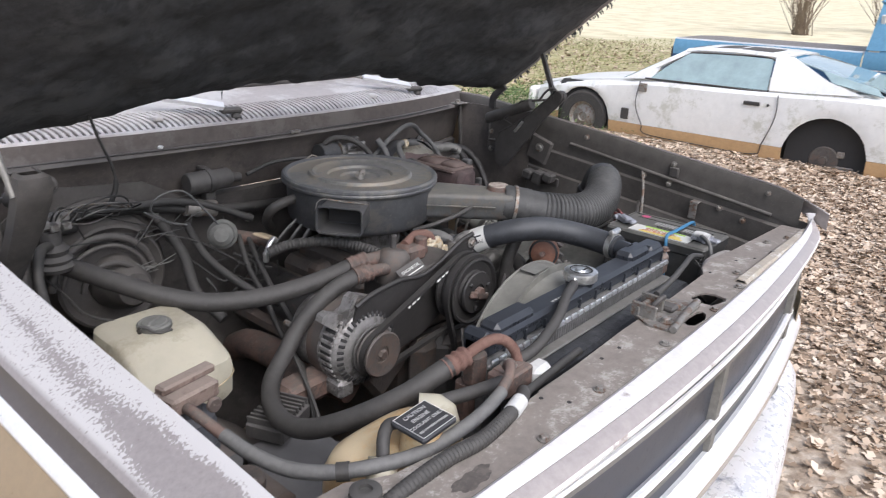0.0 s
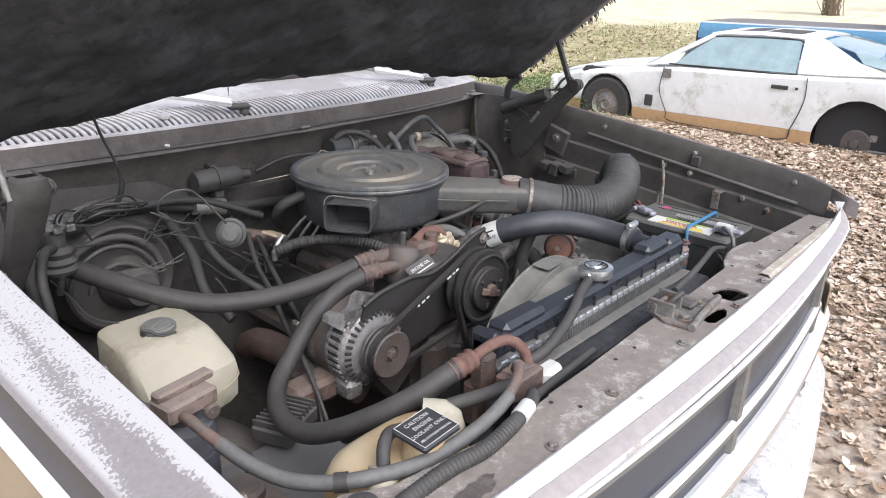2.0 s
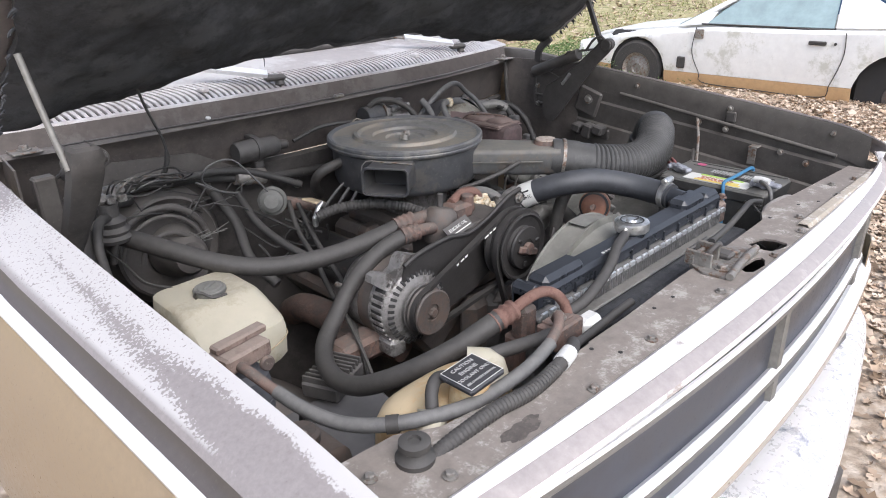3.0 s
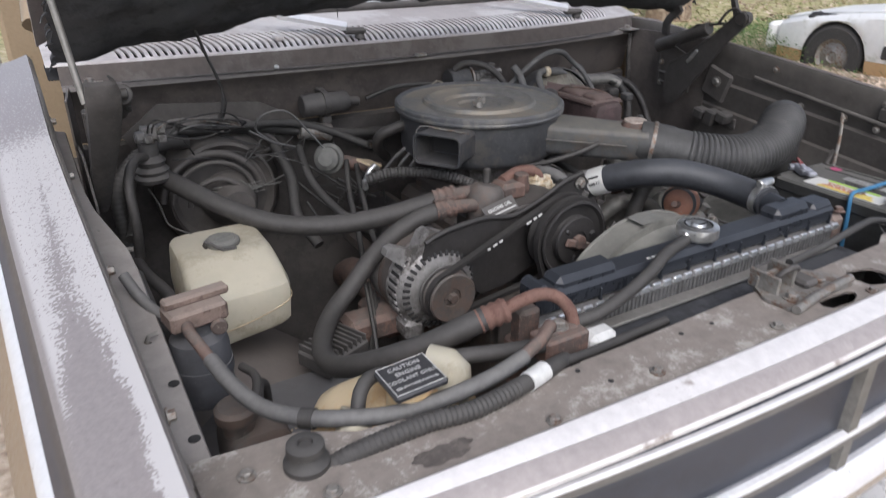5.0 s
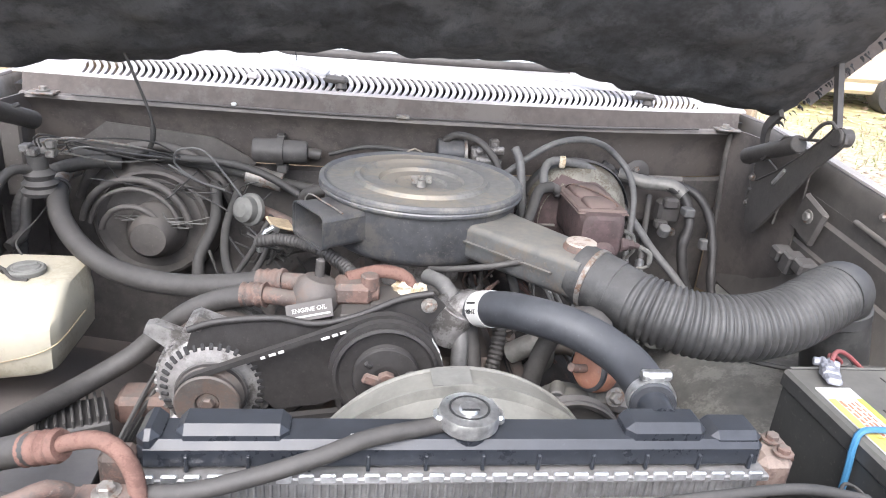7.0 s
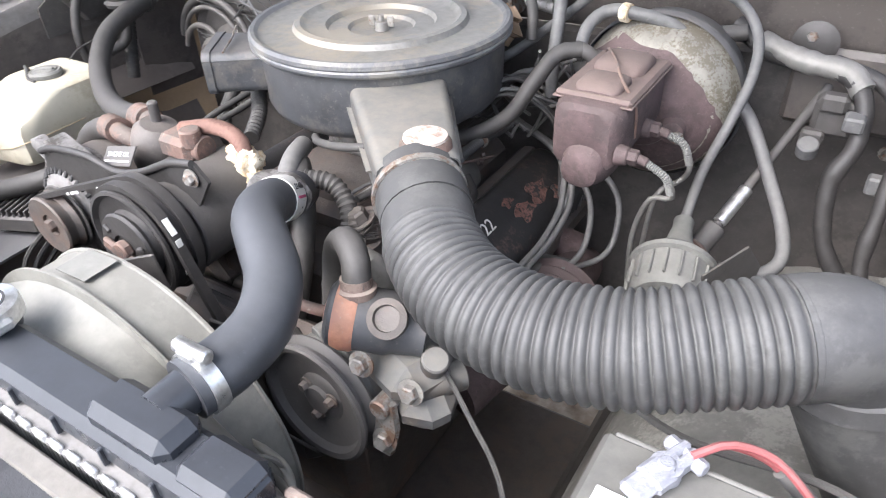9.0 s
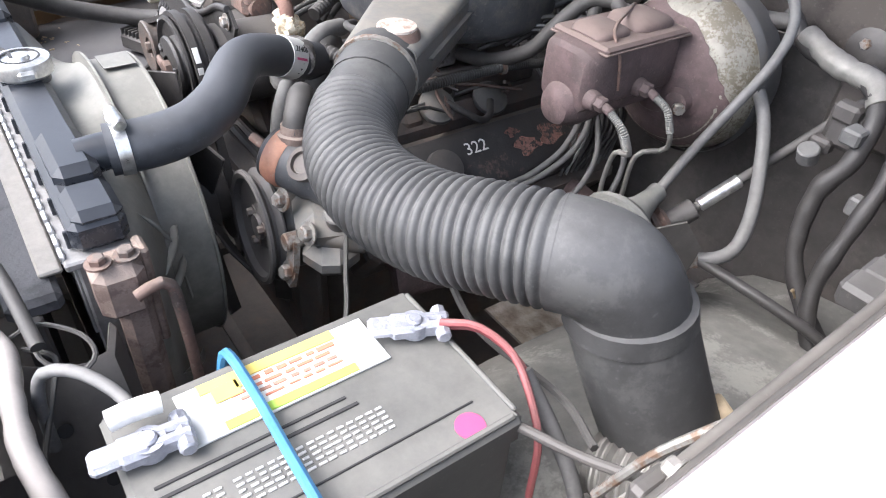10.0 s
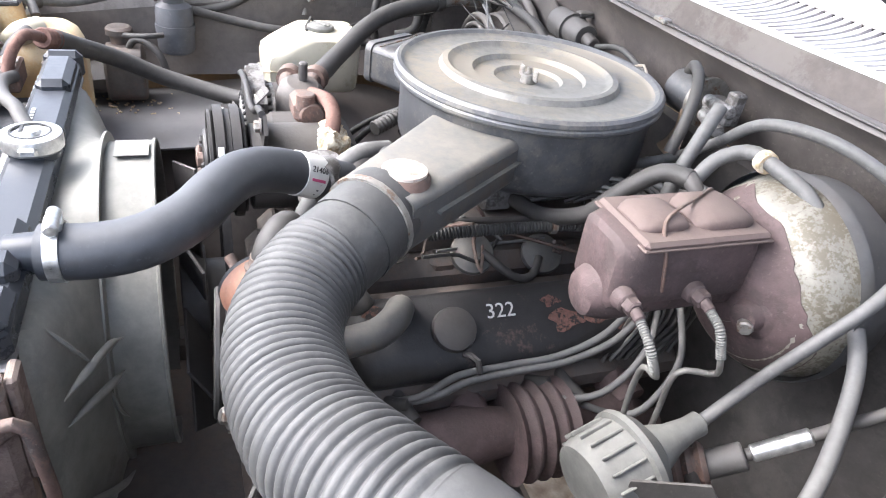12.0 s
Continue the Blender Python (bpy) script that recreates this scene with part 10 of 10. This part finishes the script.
    part("back_window", box(P(0.95, 1.55, 1.38), (1.4, 0.02, 0.45), 0.01), M_GLASS, t)
    part("front_end", box(P(0.95, -0.9, 0.75), (1.85, 1.6, 0.6), 0.05), M_TRUCKBLUE, t)
    for y in (3.1, -0.8):
        w = part("wheel", lathe([(0, 0), (0.15, 0), (0.18, -0.02), (0.20, 0.1)], P(0.0, y, 0.36), (1, 0, 0), 28), M_ZINC, t)
        part("tyre", lathe([(0.2, -0.02), (0.33, -0.02), (0.36, 0.03), (0.36, 0.2)], P(0.0, y, 0.36), (1, 0, 0), 32), M_TYRE, w)
    return t


blue_truck()


# ---- shrubs, tree and the tan vehicle past the cab ----
def shrub(x, y, h, spread, seed, twigs=60):
    rnd = random.Random(seed)
    g = []
    z = ground_z(x, y)
    for i in range(twigs):
        a, k = rnd.random() * 6.28, rnd.random() * spread
        top = Vector((x + math.cos(a) * k, y + math.sin(a) * k, z + h * rnd.uniform(0.5, 1.0)))
        b = Vector((x + rnd.gauss(0, 0.15), y + rnd.gauss(0, 0.15), z - 0.02))
        mid = b.lerp(top, 0.5) + Vector((rnd.gauss(0, 0.1), rnd.gauss(0, 0.1), 0.1))
        g.append(tube([b, mid, top], 0.013, 4, 0.5, lambda q, w: 1.1 - q / w, False))
        for j in range(9):
            p = mid.lerp(top, rnd.random())
            g.append(tube([p, p + Vector((rnd.gauss(0, 0.25), rnd.gauss(0, 0.25), rnd.uniform(0.0, 0.4)))], 0.0045, 3, 1, None, False))
    return join(*g)


solid("shrub", shrub(27.5, 7.1, 3.6, 2.0, 1, 80), M_TWIG, "bare leafless shrub in the pale field", "shrub", "bare shrubs")
solid("shrub", shrub(32, 5.2, 3.8, 2.4, 2), M_TWIG, "bare twiggy shrub behind the blue pickup", "shrub", "bare shrubs")
solid("shrub", shrub(31, 2.6, 4.4, 2.8, 3), M_TWIG, "bare twiggy shrub behind the blue pickup", "shrub", "bare shrubs")


def pine(x, y, r, h, seed):
    t = thing("pine_tree", "rough-barked pine standing beyond the cab", "tree", (x, y, ground_z(x, y)))
    z = ground_z(x, y) - 0.05
    part("trunk", tube([(x, y, z), (x + 0.03, y, z + h * 0.3), (x, y + 0.05, z + h * 0.65), (x, y, z + h)], r, 18, 0.12, lambda q, w: (1.15 - 0.8 * q / w) * (1 + 0.05 * hum(q * 6, 1, seed))), M_BARK, t)
    rnd = random.Random(seed)
    limbs, needles = [], ([], [])
    for i in range(26):
        f = rnd.uniform(0.5, 1.0)
        a = rnd.random() * 6.28
        L = (1.15 - f) * 4.5
        p = Vector((x, y, z + h * f))
        e = p + Vector((math.cos(a) * L, math.sin(a) * L, rnd.uniform(-0.2, 0.6)))
        limbs.append(tube([p, p.lerp(e, 0.5) + Vector((0, 0, 0.15)), e], 0.05, 5, 0.4, lambda q, w: 1.1 - q / w, False))
        for j in range(70):
            c = p.lerp(e, rnd.uniform(0.3, 1.05)) + Vector((rnd.gauss(0, 0.2), rnd.gauss(0, 0.2), rnd.gauss(0.05, 0.15)))
            d = Vector((rnd.gauss(0, 1), rnd.gauss(0, 1), rnd.gauss(0, 0.6))).normalized() * 0.16
            o = d.cross(Vector((0, 0, 1))).normalized() * 0.015
            k = len(needles[0])
            needles[0].extend([tuple(c - o), tuple(c + o), tuple(c + d)])
            needles[1].append((k, k + 1, k + 2))
    part("limbs", join(*limbs), M_BARK, t)
    part("crown", needles, M_NEEDLE, t, "thin green needles", 180)
    return t


M_NEEDLE = mat("pine_needles", (0.06, 0.09, 0.03), 0.7, var=0.4, scale=4, bump=0)
pine(8.1, 7.6, 0.30, 13, 4)
pine(-9.0, 9.0, 0.28, 12, 5)


def tan_car():
    x, y = 6.2, 9.6
    g = ground_z(x, y)
    t = thing("tan_car", "pale tan car parked beyond the truck's cab", "car", (x, y, g))
    part("body", join(box((x, y, g + 0.62), (4.2, 1.7, 0.55), 0.12), box((x + 0.3, y, g + 0.35), (4.0, 1.6, 0.2), 0.05)), M_CARTAN2, t, "pale tan body")
    part("cabin", sheet([[(x - 1.3, y - 0.8, g + 0.88), (x - 0.7, y - 0.62, g + 1.36), (x + 0.8, y - 0.62, g + 1.38), (x + 1.5, y - 0.8, g + 0.9)], [(x - 1.3, y + 0.8, g + 0.88), (x - 0.7, y + 0.62, g + 1.36), (x + 0.8, y + 0.62, g + 1.38), (x + 1.5, y + 0.8, g + 0.9)]][::-1], 0.03), M_CARTAN2, t)
    part("side_window", sheet([[(x - 1.0, y - 0.80, g + 0.9), (x - 0.62, y - 0.66, g + 1.30)], [(x + 1.1, y - 0.80, g + 0.9), (x + 0.7, y - 0.66, g + 1.32)]][::-1], 0.01), M_GLASS, t)
    part("white_edge", box((x, y - 0.86, g + 0.90), (4.1, 0.03, 0.04), 0.01), M_CARWHITE, t)
    for s in (-1.3, 1.3):
        w = part("wheel", lathe([(0, 0), (0.15, 0), (0.19, 0.1)], (x + s, y - 0.86, g + 0.31), (0, 1, 0), 24), M_ZINC, t)
        part("tyre", lathe([(0.19, -0.02), (0.29, -0.02), (0.31, 0.03), (0.31, 0.2)], (x + s, y - 0.86, g + 0.31), (0, 1, 0), 30), M_TYRE, w)
    return t


M_CARTAN2 = mat("pale_tan_paint", (0.62, 0.53, 0.40), 0.4, scale=10, var=0.08, bump=0.02)
tan_car()
# far line of woods round the field
def woods():
    rnd = random.Random(9)
    vs, fs = [], []
    for i in range(9000):
        a = rnd.random() * 6.28
        r = rnd.uniform(190, 240)
        x, y = r * math.cos(a), r * math.sin(a)
        z = ground_z(60 * math.cos(a), 60 * math.sin(a)) + (r - 60) * 0.035 + rnd.random() ** 1.3 * 16
        s = rnd.uniform(1.0, 2.6)
        d = Vector((-math.sin(a), math.cos(a), 0))
        k = len(vs)
        p = Vector((x, y, z))
        vs += [tuple(p - d * s), tuple(p + d * s * 0.9 + Vector((0, 0, -0.4 * s))), tuple(p + d * 0.2 * s + Vector((0, 0, s * 1.3)))]
        fs.append((k, k + 1, k + 2))
    return vs, fs


solid("far_woods", woods(), M_TWIG, "grey-brown leafless woods far behind the field", "woods", kind="stuff", angle=180)
